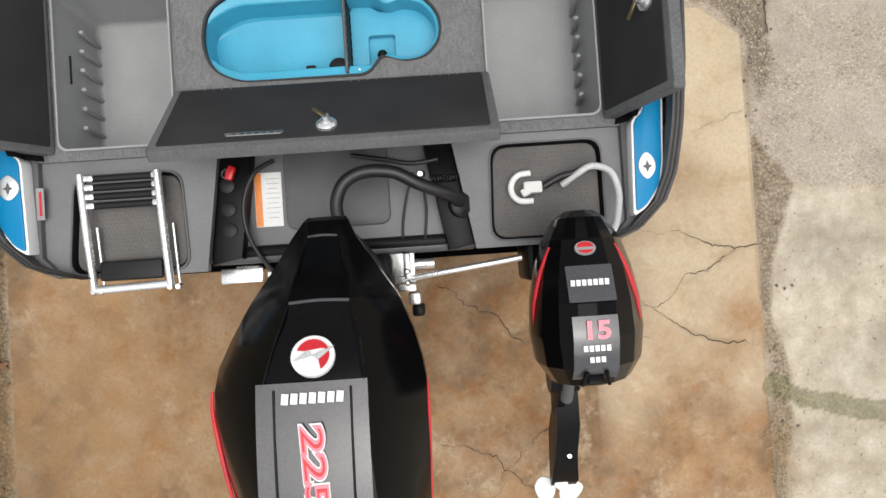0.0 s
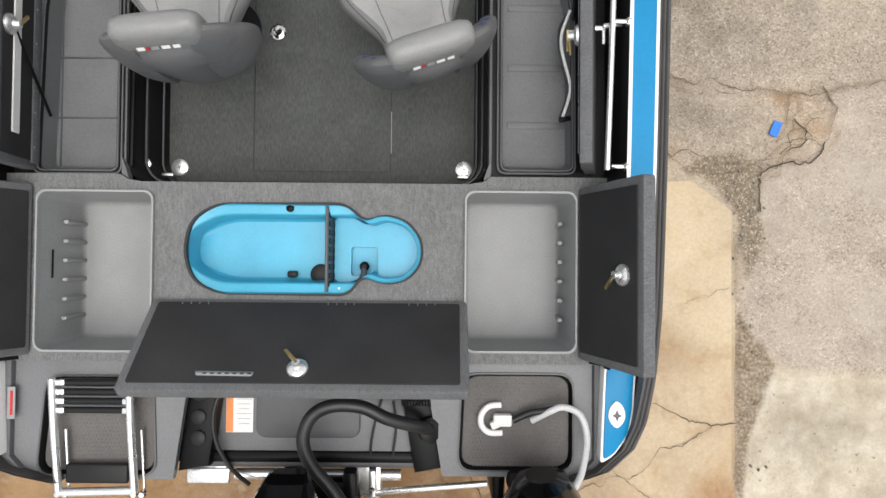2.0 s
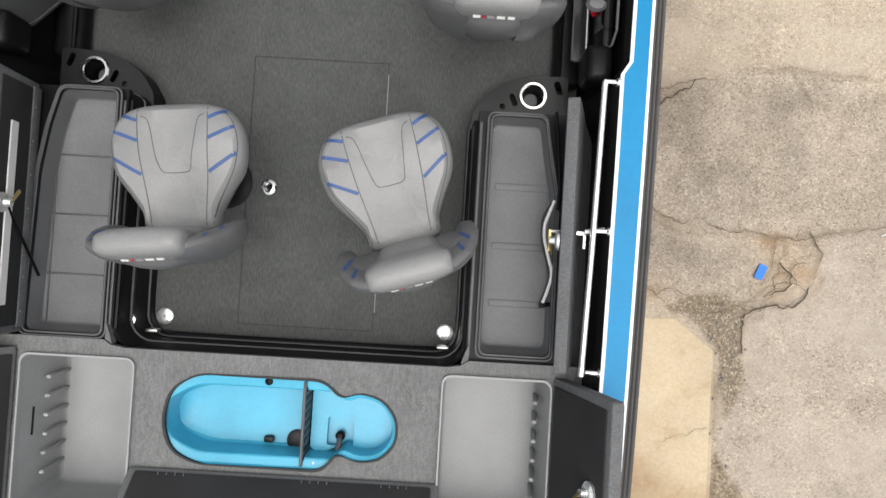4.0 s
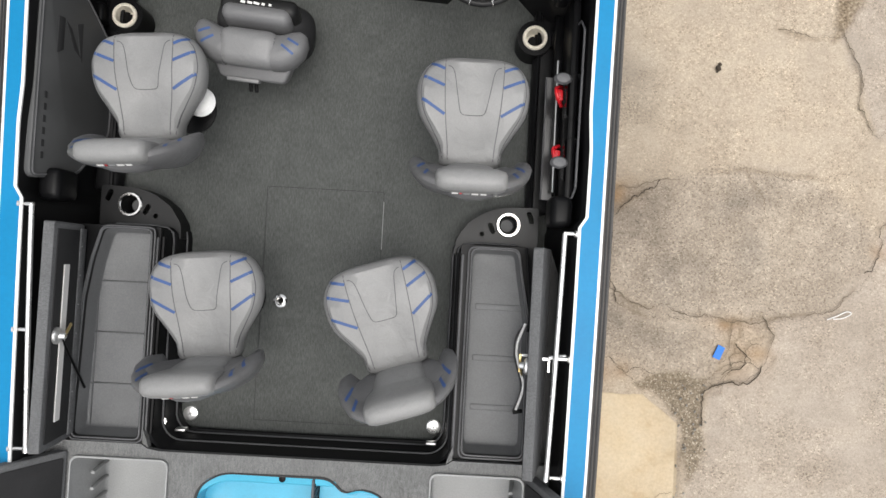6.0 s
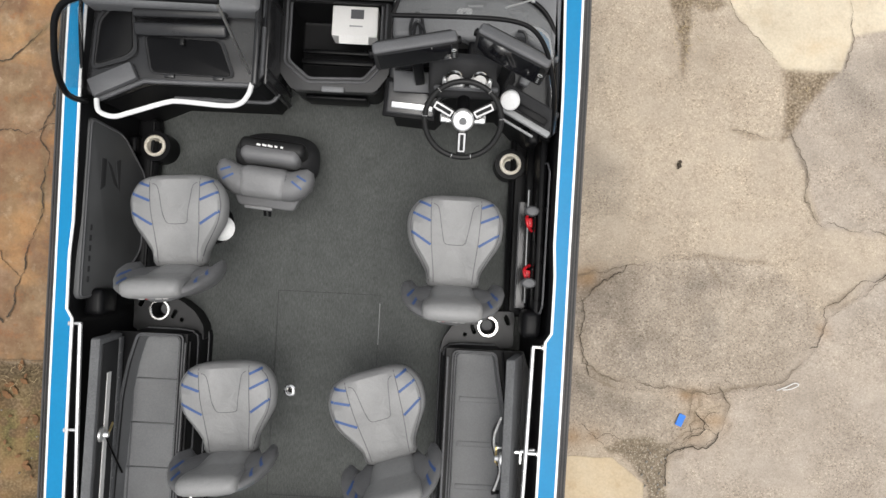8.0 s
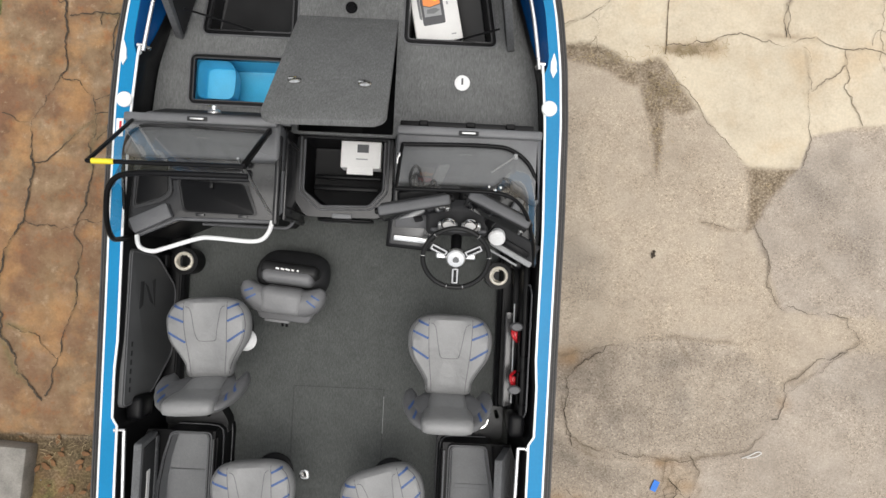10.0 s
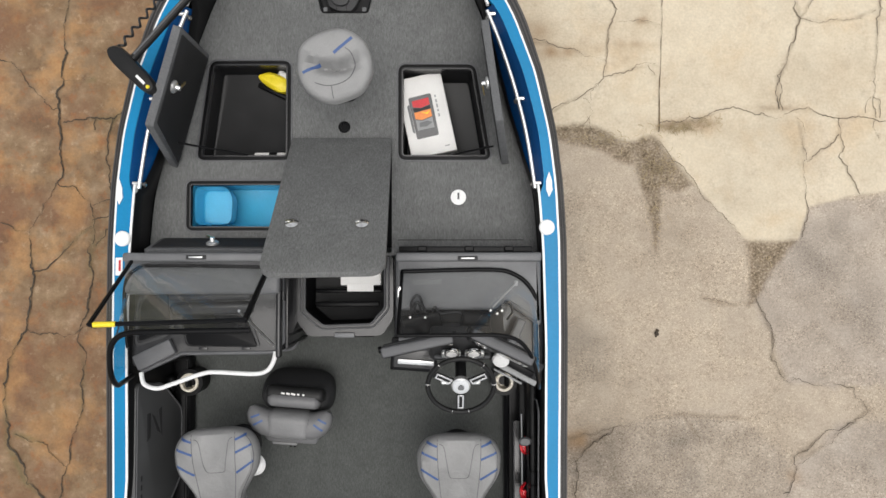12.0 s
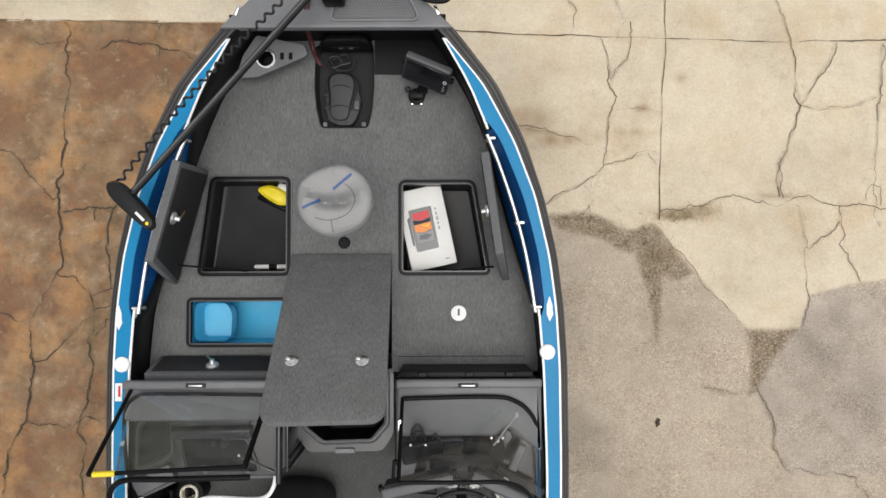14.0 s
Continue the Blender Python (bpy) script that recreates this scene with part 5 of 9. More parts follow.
# ---- side lockers
LOCK_L = rounded([(-1.03, 1.272), (-0.715, 1.272), (-0.715, 2.232), (-0.945, 2.232), (-0.985, 2.08), (-1.012, 1.9)], 0.03)
LOCK_R = rounded([(0.735, 1.285), (1.015, 1.285), (1.01, 1.9), (0.97, 2.10), (0.95, 2.225), (0.735, 2.225)], 0.03)
for side, lock in ((-1, LOCK_L), (1, LOCK_R)):
    o = [(side * 1.15, 1.262), (side * 0.690, 1.262), (side * 0.690, 2.24), (side * 1.10, 2.24), (side * 1.15, 2.1)]
    if side > 0:
        o = o[::-1]
    part("locker_top", plate(o, [lock[::-1]], AFT - 0.035, 0.03), LINER, boat, "black locker rim")
    part("locker_front", rbox(0.02, 0.98, AFT - 0.05 - SOLE, 0.006, 2, (side * 0.70, 1.745, (AFT - 0.05 + SOLE) / 2)), LINER, boat)
    cx = sum(p[0] for p in lock) / len(lock)
    cy = sum(p[1] for p in lock) / len(lock)
    sc = lambda s, t: [(cx + (x - cx) * s, cy + (y - cy) * t) for x, y in lock]
    part("locker_gasket", ring(sc(1.06, 1.015), sc(1.0, 1.0), AFT - 0.036, AFT - 0.018), RUBBER, boat)
    part("locker_rim", ring(sc(1.01, 1.003), sc(0.945, 0.985), AFT - 0.032, AFT - 0.012), LINER, boat, "black locker rim seal")
    for k_ in ((0.975, 0.993), (1.055, 1.014)):
        part("rim_bead", tube([(x, y, AFT - 0.012) for x, y in sc(*k_) + sc(*k_)[:1]], 0.004, 6, False), DARK_GREY, boat)
    liner = part("locker_liner", tub(sc(0.95, 0.988), AFT - 0.03, 0.972, 0.965, 0.012), LOCKER_GREY, boat, "grey moulded locker liner")
    part("locker_edge", rbox(0.012, 0.92, 0.012, 0.005, 2, (side * 0.6995, 1.735, AFT - 0.030)), DARK_GREY, boat, "grey inner edge of the locker")
    # Port ribs and step are dark strips: the creases' shade put into colour.
    for y in (1.50, 1.74, 1.98) if side < 0 else (1.485, 1.715, 1.955):
        part("liner_rib", rbox(0.262, 0.007 if side < 0 else 0.03, 0.006 if side < 0 else 0.012, 0.002 if side < 0 else 0.006, 1 if side < 0 else 3, (cx, y, 0.974 if side < 0 else 0.970)), DARK_GREY if side < 0 else LOCKER_GREY, liner)
    if side < 0:
        part("step_shade", rbox(0.006, 0.86, 0.006, 0.002, 1, (cx + side * 0.100, 1.72, 0.974)), DARK_GREY, liner)
    part("locker_trim", tube([(side * 0.685, 1.30, AFT - 0.05), (side * 0.682, 1.8, AFT - 0.05), (side * 0.682, 2.20, AFT - 0.05)], 0.010, 8, False), BLACK, boat)
    # rounded forward end with cup holder
    tip = [(side * 1.06, 2.24), (side * 0.66, 2.19), (side * 0.668, 2.27), (side * 0.72, 2.35), (side * 0.80, 2.405), (side * 0.88, 2.432), (side * 1.06, 2.44)]
    cup_hole = [(side * 0.915 + 0.046 * math.cos(a), 2.35 + 0.046 * math.sin(a)) for a in np.linspace(0, math.tau, 24, endpoint=False)]
    holes = [cup_hole]
    for hx, hy, hw, hl, hr in ((0.79, 2.30, 0.012, 0.012, 0), (0.835, 2.33, 0.012, 0.028, -25), (1.02, 2.39, 0.013, 0.03, -20), (0.73, 2.24, 0.006, 0.006, 0)):
        a = radians(-hr * side)
        hole = []
        for px_, py_ in rrect(-hw, -hl, hw, hl, hw * 0.95, 3):
            hole.append((side * hx + px_ * math.cos(a) - py_ * math.sin(a), hy + px_ * math.sin(a) + py_ * math.cos(a)))
        holes.append(hole)
    if side > 0:
        tip = tip[::-1]
    shelf = part("cup_shelf", plate(rounded(tip, 0.02), holes, 0.905, 0.012), SHELF, boat, "black moulded cup holder shelf")
    part("shelf_wall", loft([[(x, y, z) for x, y in rounded(tip, 0.02)] for z in (SOLE - 0.01, 0.895)], False), LINER, shelf)
    part("cup_ring", annulus(0.044, 0.060, 0.012, c=(side * 0.915, 2.35, 0.905)), CHROME, shelf, "chrome cup holder ring")
    part("cup", tub([(side * 0.915 + 0.043 * math.cos(a), 2.35 + 0.043 * math.sin(a)) for a in np.linspace(0, math.tau, 24, endpoint=False)], 0.91, 0.82, 0.9, 0.01), BLACK, shelf)
    part("cup_base", lathe([(0.03, 0), (0.03, 0.004)], 18, (side * 0.915, 2.35, 0.823)), DARK_GREY, shelf)
    # open locker lids stand against the side
    lift = 106 if side > 0 else 97
    sl = hatch_lid("locker_lid", 0.96, 0.285, lid_pose(1.058 if side > 0 else -1.03, 1.755, AFT - 0.02, -90 * side, lift), "open carpeted side locker lid standing on edge", (0.0 if side < 0 else 0.02, 0.22))
    part("ruler" if side < 0 else "brace", rbox(0.67 if side < 0 else 0.80, 0.046, 0.006, 0.002, 1, (-0.035 if side < 0 else 0.03, 0.17, 0.008)), CARD if side < 0 else STEEL_WHITE, sl, "pale ruler strip" if side < 0 else "metal brace")
    part("lid_lip", rbox(0.92, 0.055, 0.010, 0.004, 2, (0.0, 0.030, 0.006)), EDGE_CARPET, sl, "carpeted lip along the hinge")
    for k in range(7):
        part("lip_screw", rbox(0.006, 0.006, 0.003, 0.001, 1, (-0.40 + 0.13 * k, 0.046, 0.0115)), BIN_GREY, sl)
    if side > 0:
        inv = sl.matrix_basis.inverted()
        part("latch_bar", mv(rbox(0.050, 0.011, 0.010, 0.002, 1, (0.988, 1.772, 1.22)), inv), STEEL_WHITE, sl, "bright latch shaft")
        part("latch_handle", mv(joined(rbox(0.035, 0.016, 0.014, 0.004, 2, (1.066, 1.767, 1.265)), tube([(1.08, 1.772, 1.27), (1.15, 1.784, 1.275)], 0.011, 10, False), rbox(0.012, 0.06, 0.008, 0.002, 1, (1.081, 1.740, 1.265))), inv), STEEL_WHITE, sl, "bright latch handle")
        part("latch_hook", mv(rbox(0.012, 0.080, 0.008, 0.002, 1, (0.964, 1.738, 1.222)), inv), BRASS, sl, "brass latch tongue")
        part("lid_cord", tube([(0.985, 2.24, 1.10), (1.0, 2.10, 1.10), (1.012, 1.95, 1.10), (1.008, 1.86, 1.10)], 0.006, 8), BLACK, boat)
    if side < 0:
        part("gas_strut", tube([(-1.0, 1.77, 1.27), (-1.0, 1.49, AFT - 0.05)], 0.006, 8, False), BLACK, boat)
    # stern side rail
    rail = part("grab_rail", tube([(side * 1.088, 1.262, 1.292), (side * 1.100, 1.75, 1.312), (side * 1.109, 2.30, 1.334)], 0.0105, 10), STEEL_WHITE, boat, "polished steel side rail")
    for y in (1.275, 1.776, 2.30):
        part("rail_foot", joined(mv(lathe([(0.018, 0), (0.018, 0.012), (0.010, 0.02), (0.010, 0.06)], 14), pose(side * (half_beam(y) - inner_line(y) + 0.01 + 0.004), y, sheer(y) - 0.005, 0, -90 * side, 0))), CHROME, rail)

# rounded black coaming round the aft end of the cockpit
arc = [(-0.99, 2.247), (-0.80, 2.247), (-0.735, 2.240), (-0.706, 2.216), (-0.70, 2.18), (-0.70, 1.9), (-0.70, 1.6), (-0.70, 1.42)] + [(-0.60 + 0.10 * math.cos(radians(a)), 1.34 + 0.10 * math.sin(radians(a))) for a in range(190, 271, 16)]
arc = arc + [(-x, y) for x, y in arc[::-1]]
rows_ = [[(x * s_, 1.27 + (y - 1.27) * 1.0 + dy, z) for x, y in arc] for s_, dy, z in ((1.0, -0.008, AFT - 0.035), (0.985, -0.004, AFT - 0.045), (0.975, 0.002, 0.95), (0.955, 0.006, 0.935), (0.95, 0.008, 0.84), (0.935, 0.016, 0.825), (0.93, 0.018, SOLE))]
part("cockpit_coaming", loft(rows_, False, False), LINER, boat, "black moulded cockpit coaming")
# Beads of the black coaming, greyed to stand for their highlight lines.
for s_, dy, z in ((0.965, 0.006, 0.945), (0.94, 0.014, 0.832)):
    part("lit_coaming_bead", tube([(x * s_, y + dy, z) for x, y in arc], 0.0045, 6, False), DARK_GREY, boat)
for k in range(-1, 2, 2):
    part("corner_fill", prism([(k * 0.70, 1.264), (k * 0.70, 1.325), (k * 0.684, 1.285), (k * 0.672, 1.246)][::k], AFT - 0.04, AFT - 0.006), DECK_CARPET, boat)

# floor rings, seat pin and steps at the sole
for x, y in ((-0.604, 1.333), (0.608, 1.332)):
    b = part("deck_drain", lathe([(0.036, 0), (0.036, 0.006), (0.030, 0.009), (0.0, 0.009)], 24, (x, y, SOLE)), STEEL_WHITE, boat, "polished round floor fitting")
    part("fitting_slot", joined(bar(x, y, SOLE + 0.0095, 0.02, 0.004, 0.002, 20), bar(x, y, SOLE + 0.0095, 0.004, 0.02, 0.002, 20)), BIN_GREY, b)
part("pedestal_socket", lathe([(0.036, 0), (0.034, 0.012), (0.022, 0.02), (0.018, 0.02), (0.014, 0.004), (0, 0.004)], 24, (-0.191, 1.917, SOLE)), CHROME, boat, "chrome pedestal socket")
for x in (-0.60, 0.60):
    part("deck_clip", rbox(0.05, 0.014, 0.045, 0.005, 2, (x, 1.284, 0.90)), ALUMINIUM, boat)
part("side_light", lathe([(0.03, 0), (0.03, 0.01), (0.0, 0.016)], 16, (-0.69, 1.325, 0.93)), CHROME, boat)

# ---- swim platform at the stern
plat = [(-1.10, 0.57), (-1.10, 0.21), (-1.02, 0.125), (-0.94, 0.11), (-0.49, 0.11), (-0.43, 0.54), (-0.43, 0.565), (0.455, 0.565), (0.455, 0.54), (0.525, 0.13), (1.0, 0.13), (1.06, 0.155), (1.10, 0.21), (1.10, 0.57)]
pad_l, pad_r = rounded([(-1.0, 0.128), (-0.555, 0.128), (-0.572, 0.495), (-0.968, 0.495)], 0.06), rounded([(0.585, 0.155), (1.015, 0.155), (1.015, 0.515), (0.60, 0.515)], 0.06)
part("swim_platform", plate(plat[::-1], [pad_l, pad_r], 1.075, 0.03), MID_GREY, boat, "grey moulded swim platform")
for pad in (pad_l, pad_r):
    cx, cy = sum(p[0] for p in pad) / len(pad), sum(p[1] for p in pad) / len(pad)
    sc = lambda s: [(cx + (x - cx) * s, cy + (y - cy) * s) for x, y in pad]
    part("pad_groove", tub(pad, 1.076, 1.040, 0.985, 0.006), RUBBER, boat)
    part("groove_lip", ring(sc(1.035), sc(1.0), 1.068, 1.082), DARK_GREY, boat)
    np_ = part("nonskid_pad", prism(sc(0.950), 1.040, 1.058, 0.004), PAD_BROWN, boat, "brown-grey non-skid pad")
    studs = []
    x0, x1 = min(p[0] for p in pad), max(p[0] for p in pad)
    for i in range(24):
        for j in range(22):
            x, y = x0 + 0.055 + i * (x1 - x0 - 0.11) / 23 + (0.007 if j % 2 else 0), 0.165 + j * 0.0148
            studs.append((x, y))
    bm = bmesh.new()
    for x, y in studs:
        vs = [bm.verts.new((x + dx, y + dy, 1.0585)) for dx, dy in ((-0.004, 0), (0, -0.004), (0.004, 0), (0, 0.004))]
        t = bm.verts.new((x, y, 1.0605))
        for a in range(4):
            bm.faces.new((vs[a - 1], vs[a], t))
    part("stud_field", bm, PAD_BROWN, np_)
# outer wings round the blue stern panels
for side in (-1, 1):
    wing = [(side * x, y) for x, y in ((1.09, 0.57), (1.09, 0.20), (1.02, 0.125), (1.04, 0.118), (1.14, 0.16), (1.225, 0.25), (1.262, 0.36), (1.283, 0.52), (1.288, 0.64), (1.15, 0.64))]
    part("stern_wing", prism(wing if side < 0 else wing[::-1], 0.99, 1.10, 0.012), DARK_GREY, boat, "dark grey stern corner")
    panel = [(side * x, y) for x, y in ((1.10, 0.205), (1.15, 0.235), (1.205, 0.31), (1.222, 0.40), (1.238, 0.66), (1.16, 0.66), (1.16, 0.60), (1.115, 0.56))]
    cx, cy = sum(p[0] for p in panel) / len(panel), sum(p[1] for p in panel) / len(panel)
    part("panel_border", prism(rounded(panel, 0.02), 1.10, 1.158, 0.003), WHITE, boat, "white edge of the stern panel")
    part("stern_panel", prism(rounded([(cx + (x - cx) * 0.86, cy + (y - cy) * 0.94) for x, y in panel], 0.02), 1.12, 1.164, 0.003), GEL_BLUE, boat, "glossy blue stern panel")
    badge = part("round_badge", mv(prism(smooth_loop([(0.0, 0.052), (0.026, 0.025), (0.028, -0.015), (0.0, -0.045), (-0.028, -0.015), (-0.026, 0.025)]), 0, 0.006, 0.002), Matrix.Translation((side * 1.158, 0.385 if side > 0 else 0.455, 1.165)) @ Matrix.Diagonal((1.0 if side > 0 else 1.25, 1.0 if side > 0 else 0.95, 1, 1))), WHITE if side > 0 else STEEL_WHITE, boat, "white teardrop badge")
    part("badge_star", mv(prism([(0.0, 0.022), (0.006, 0.006), (0.018, 0.0), (0.006, -0.006), (0.0, -0.022), (-0.006, -0.006), (-0.018, 0), (-0.006, 0.006)], 0, 0.002), Matrix.Translation((side * 1.158, 0.385 if side > 0 else 0.455, 1.172))), DARK_GREY, badge)
    part("stern_light", mv(lathe([(0.02, 0), (0.02, 0.01), (0.0, 0.014)], 16), pose(side * 1.262, 0.53, 1.105) @ Matrix.Diagonal((0.7, 1.3, 1, 1))), CHROME, boat)
b = part("warning_label", rbox(0.030, 0.12, 0.003, 0.001, 1, (-1.085, 0.40, 1.105)), BIN_GREY, boat, "pale label with a red bar")
part("label_bar", rbox(0.009, 0.09, 0.002, 0, c=(-1.083, 0.40, 1.1075)), RED, b)

# splash well between the platforms
wellp = [(-0.43, 0.56), (-0.475, 0.135), (0.515, 0.145), (0.455, 0.56)]
part("splash_well", prism(wellp[::-1], 0.94, 0.995, 0.015), MID_GREY, boat, "grey splash well")
part("well_cover", prism(rrect(-0.20, 0.25, 0.205, 0.57, 0.04), 0.995, 1.012, 0.008), DARK_GREY, boat, "dark grey access cover")
part("back_edge", rbox(1.02, 0.05, 0.07, 0.02, 3, (0.02, 0.155, 0.965)), DARK_GREY, boat)
for x0, x1, x2, x3 in ((-0.43, -0.31, -0.365, -0.485), (0.345, 0.455, 0.525, 0.42)):
    part("rigging_panel", prism([(x0, 0.545), (x3, 0.13), (x2, 0.15), (x1, 0.545)], 0.99, 1.05, 0.012), BLACK, boat, "black rigging panel")
b = part("instruction_label", rbox(0.106, 0.212, 0.003, 0.001, 1, (-0.266, 0.374, 0.998)), WHITE, boat, "white and orange instruction label")
part("label_band", rbox(0.026, 0.208, 0.002, 0, c=(-0.304, 0.374, 1.0005)), ORANGE, b)
for k in range(9):
    part("print_line", rbox(0.056 - 0.008 * (k % 3), 0.0016, 0.0015, 0, c=(-0.248, 0.455 - 0.019 * k, 1.0005)), BIN_GREY, b)
for y in (0.43, 0.34, 0.26):
    part("drain_plug", lathe([(0.028, 0), (0.028, 0.008), (0.018, 0.012), (0, 0.012)], 18, (-0.405, y, 1.05)), RUBBER, boat)
part("battery_switch", joined(mv(rbox(0.03, 0.055, 0.03, 0.008, 2), pose(-0.385, 0.475, 1.07, 0, 0, -20))), RED, boat, "red battery switch key")
part("switch_ring", annulus(0.014, 0.022, 0.01, 18, (-0.405, 0.475, 1.05)), CHROME, boat)

# ---- bow deck
HL = rounded([(-0.868, 4.634), (-0.304, 4.634), (-0.304, 5.235), (-0.792, 5.235)], 0.050, 6)
HR = rounded([(0.342, 4.634), (0.902, 4.634), (0.806, 5.212), (0.342, 5.212)], 0.050, 6)
BWELL = rrect(-0.925, 4.210, -0.300, 4.508, 0.035)
CENTRE = rrect(-0.27, 4.075, 0.304, 4.735, 0.012)
PEDAL = rounded([(-0.118, 5.532), (0.155, 5.532), (0.180, 5.64), (0.192, 5.78), (0.188, 6.02), (-0.148, 6.02), (-0.156, 5.78), (-0.144, 5.64)], 0.02)
deck_out = []
for y in np.arange(4.06, 6.08, 0.05):
    deck_out.append((half_beam(y) - inner_line(y) + 0.012 - (0.03 * math.sin(math.pi * (y - 4.4) / 1.1) if 4.4 < y < 5.5 else 0) + cen(y), y))
left_out = [(-(half_beam(y) - inner_line(y) + 0.012 - (0.03 * math.sin(math.pi * (y - 4.4) / 1.1) if 4.4 < y < 5.5 else 0)) + cen(y), y) for y in np.arange(4.06, 6.08, 0.05)[::-1]]
part("bow_deck", plate(deck_out + left_out, [HL[::-1], HR[::-1], BWELL[::-1], PEDAL[::-1], CENTRE[::-1]], BOW, 0.03), DECK_CARPET, boat, "grey carpeted bow deck")
part("bow_bulkhead", rbox(1.2, 0.02, sheer(6.05) - BOW + 0.02, 0.004, 1, (0.03, 6.075, (BOW + sheer(6.05)) / 2)), LINER, boat)
for w_, x in ((0.86, -0.71), (0.83, 0.745)):
    part("deck_bulkhead", rbox(w_, 0.02, BOW - SOLE, 0.003, 1, (x, 4.07, (BOW + SOLE) / 2 - 0.02)), LINER, boat)


for nm, o, zb, mat, lab, dp in (("bow_locker", HL, 1.0, SHELF, "black carpeted bow locker", 1.0), ("bow_locker", HR, 0.90, SHELF, "black carpeted bow locker", 1.0),
                                ("bow_livewell", BWELL, 0.93, BOW_BLUE, "blue bow livewell", 0.85)):
    t = part(nm, tub(inset(o, 0.028 * dp), BOW - 0.004, zb, 0.985, 0.015), mat, boat, lab)
    part("gasket", ring(inset(o, -0.002), inset(o, 0.021 * dp), BOW - 0.03, BOW - 0.004), BLACK, t)
    part("rim_bead", ring(inset(o, 0.020 * dp), inset(o, 0.029 * dp), BOW - 0.03, BOW + 0.004), CONSOLE, t, "black moulded rim")
    part("edge_bead", ring(inset(o, -0.010), inset(o, -0.001), BOW - 0.006, BOW + 0.006), DARK_GREY, t)
part("bait_tray", tub(rounded([(-0.884, 4.246), (-0.665, 4.246), (-0.655, 4.41), (-0.69, 4.476), (-0.884, 4.476)], 0.05), 1.145, 1.02, 0.93, 0.03), BOW_BLUE, boat, "blue removable bait tray")
hatch_lid("bow_well_lid", 0.82, 0.235, lid_pose(-0.66, 4.165, BOW + 0.012, 180, 72), "open carpeted bow livewell lid", (0.05, 0.15), (-0.25, 0.2))
hatch_lid("bow_locker_lid", 0.71, 0.54, pose(-0.885, 4.925, BOW + 0.012, 0, 0, 75) @ pose(0, 0, 0, 96.5, 0, 0), "open carpeted bow locker lid standing up", (0.04, 0.44), (-0.2, 0.2), cut=(0.15, 0.02))
hatch_lid("bow_locker_lid", 0.72, 0.50, pose(0.915, 4.955, BOW + 0.012, 0, 0, -82) @ pose(0, 0, 0, 97, 0, 0), "open carpeted bow locker lid standing up", (-0.04, 0.38), (-0.2, 0.2), cut=(0.02, 0.16))
part("lid_strut", tube([(-0.90, 4.70, 1.36), (-0.56, 4.665, BOW + 0.0)], 0.006, 8, False), BLACK, boat)
part("lid_strut", tube([(0.90, 4.685, 1.32), (0.64, 4.665, BOW - 0.02)], 0.006, 8, False), BLACK, boat)

# centre walk-through lid, hinged forward and propped up
lid_m = part("walkway_lid", prism([(-0.305, 0), (0.29, 0)] + [(0.262 + 0.0 - 0.08 + 0.08 * math.cos(radians(a)), 1.055 + 0.08 * math.sin(radians(a))) for a in range(0, 91, 15)] + [(-0.26 + 0.075 * math.cos(radians(a)), 1.045 + 0.08 * math.sin(radians(a))) for a in range(90, 181, 15)], -0.002, 0.03, 0.006), DECK_CARPET, boat, "raised grey carpeted walkway lid",
             at=lid_pose(0.0, 4.742, BOW + 0.006, 180, 45))
for x in (0.155, -0.20):
    part("lid_latch", joined(lathe([(0.034, 0), (0.034, 0.008), (0.02, 0.014), (0, 0.014)], 20, (x, 0.785, 0.030)), rbox(0.03, 0.02, 0.012, 0.004, 1, (x + 0.02, 0.775, 0.04))), CHROME, lid_m, "chrome flush latch")
b = part("deck_port", lathe([(0.046, 0), (0.046, 0.006), (0.036, 0.010), (0, 0.010)], 28, (0.703, 4.408, BOW)), WHITE, boat, "white round deck fitting")
part("port_key", bar(0.703, 4.415, BOW + 0.011, 0.012, 0.04, 0.003, 0), DARK_GREY, b)
part("seat_socket", joined(annulus(0.022, 0.036, 0.008, 24, (0.018, 4.832, BOW)), lathe([(0.022, 0), (0.022, 0.002)], 20, (0.018, 4.832, BOW))), BLACK, boat, "black seat socket")

for x0, y0, x1, y1 in ((0.34, 4.150, 1.09, 4.154),):
    part("deck_seam", rbox(x1 - x0, y1 - y0, 0.003, 0, c=((x0 + x1) / 2, (y0 + y1) / 2, BOW + 0.001)), LINER, boat)

# pedal tray
part("bow_recess", prism([(0.20, 5.852), (0.73, 5.84), (0.60, 6.064), (0.20, 6.064)], BOW - 0.01, BOW + 0.004), LINER, boat, "black bow recess")
tray = part("pedal_tray", tub(PEDAL, BOW + 0.002, BOW - 0.07, 0.97, 0.012), LID_UNDER, boat, "black foot pedal tray")
part("tray_rim", ring([(p[0] * 1.04, 5.775 + (p[1] - 5.775) * 1.025) for p in PEDAL], PEDAL, BOW, BOW + 0.010), BLACK, tray)
hood = part("wash_panel", mv(loft([[(x, y, z) for x, y in rounded([(-w_, -d_), (w_, -d_), (w_ * 0.86, d_), (-w_ * 0.86, d_)], 0.02)] for z, w_, d_ in ((0.0, 0.165, 0.045), (0.06, 0.16, 0.04), (0.10, 0.145, 0.028), (0.115, 0.12, 0.015))]), pose(0.035, 6.035, BOW)), BLACK, tray, "black moulded hood")
part("hood_slot", mv(rbox(0.17, 0.012, 0.03, 0.005, 2), pose(0.035, 5.994, BOW + 0.055, -14, 0, 0)), LINER, hood)
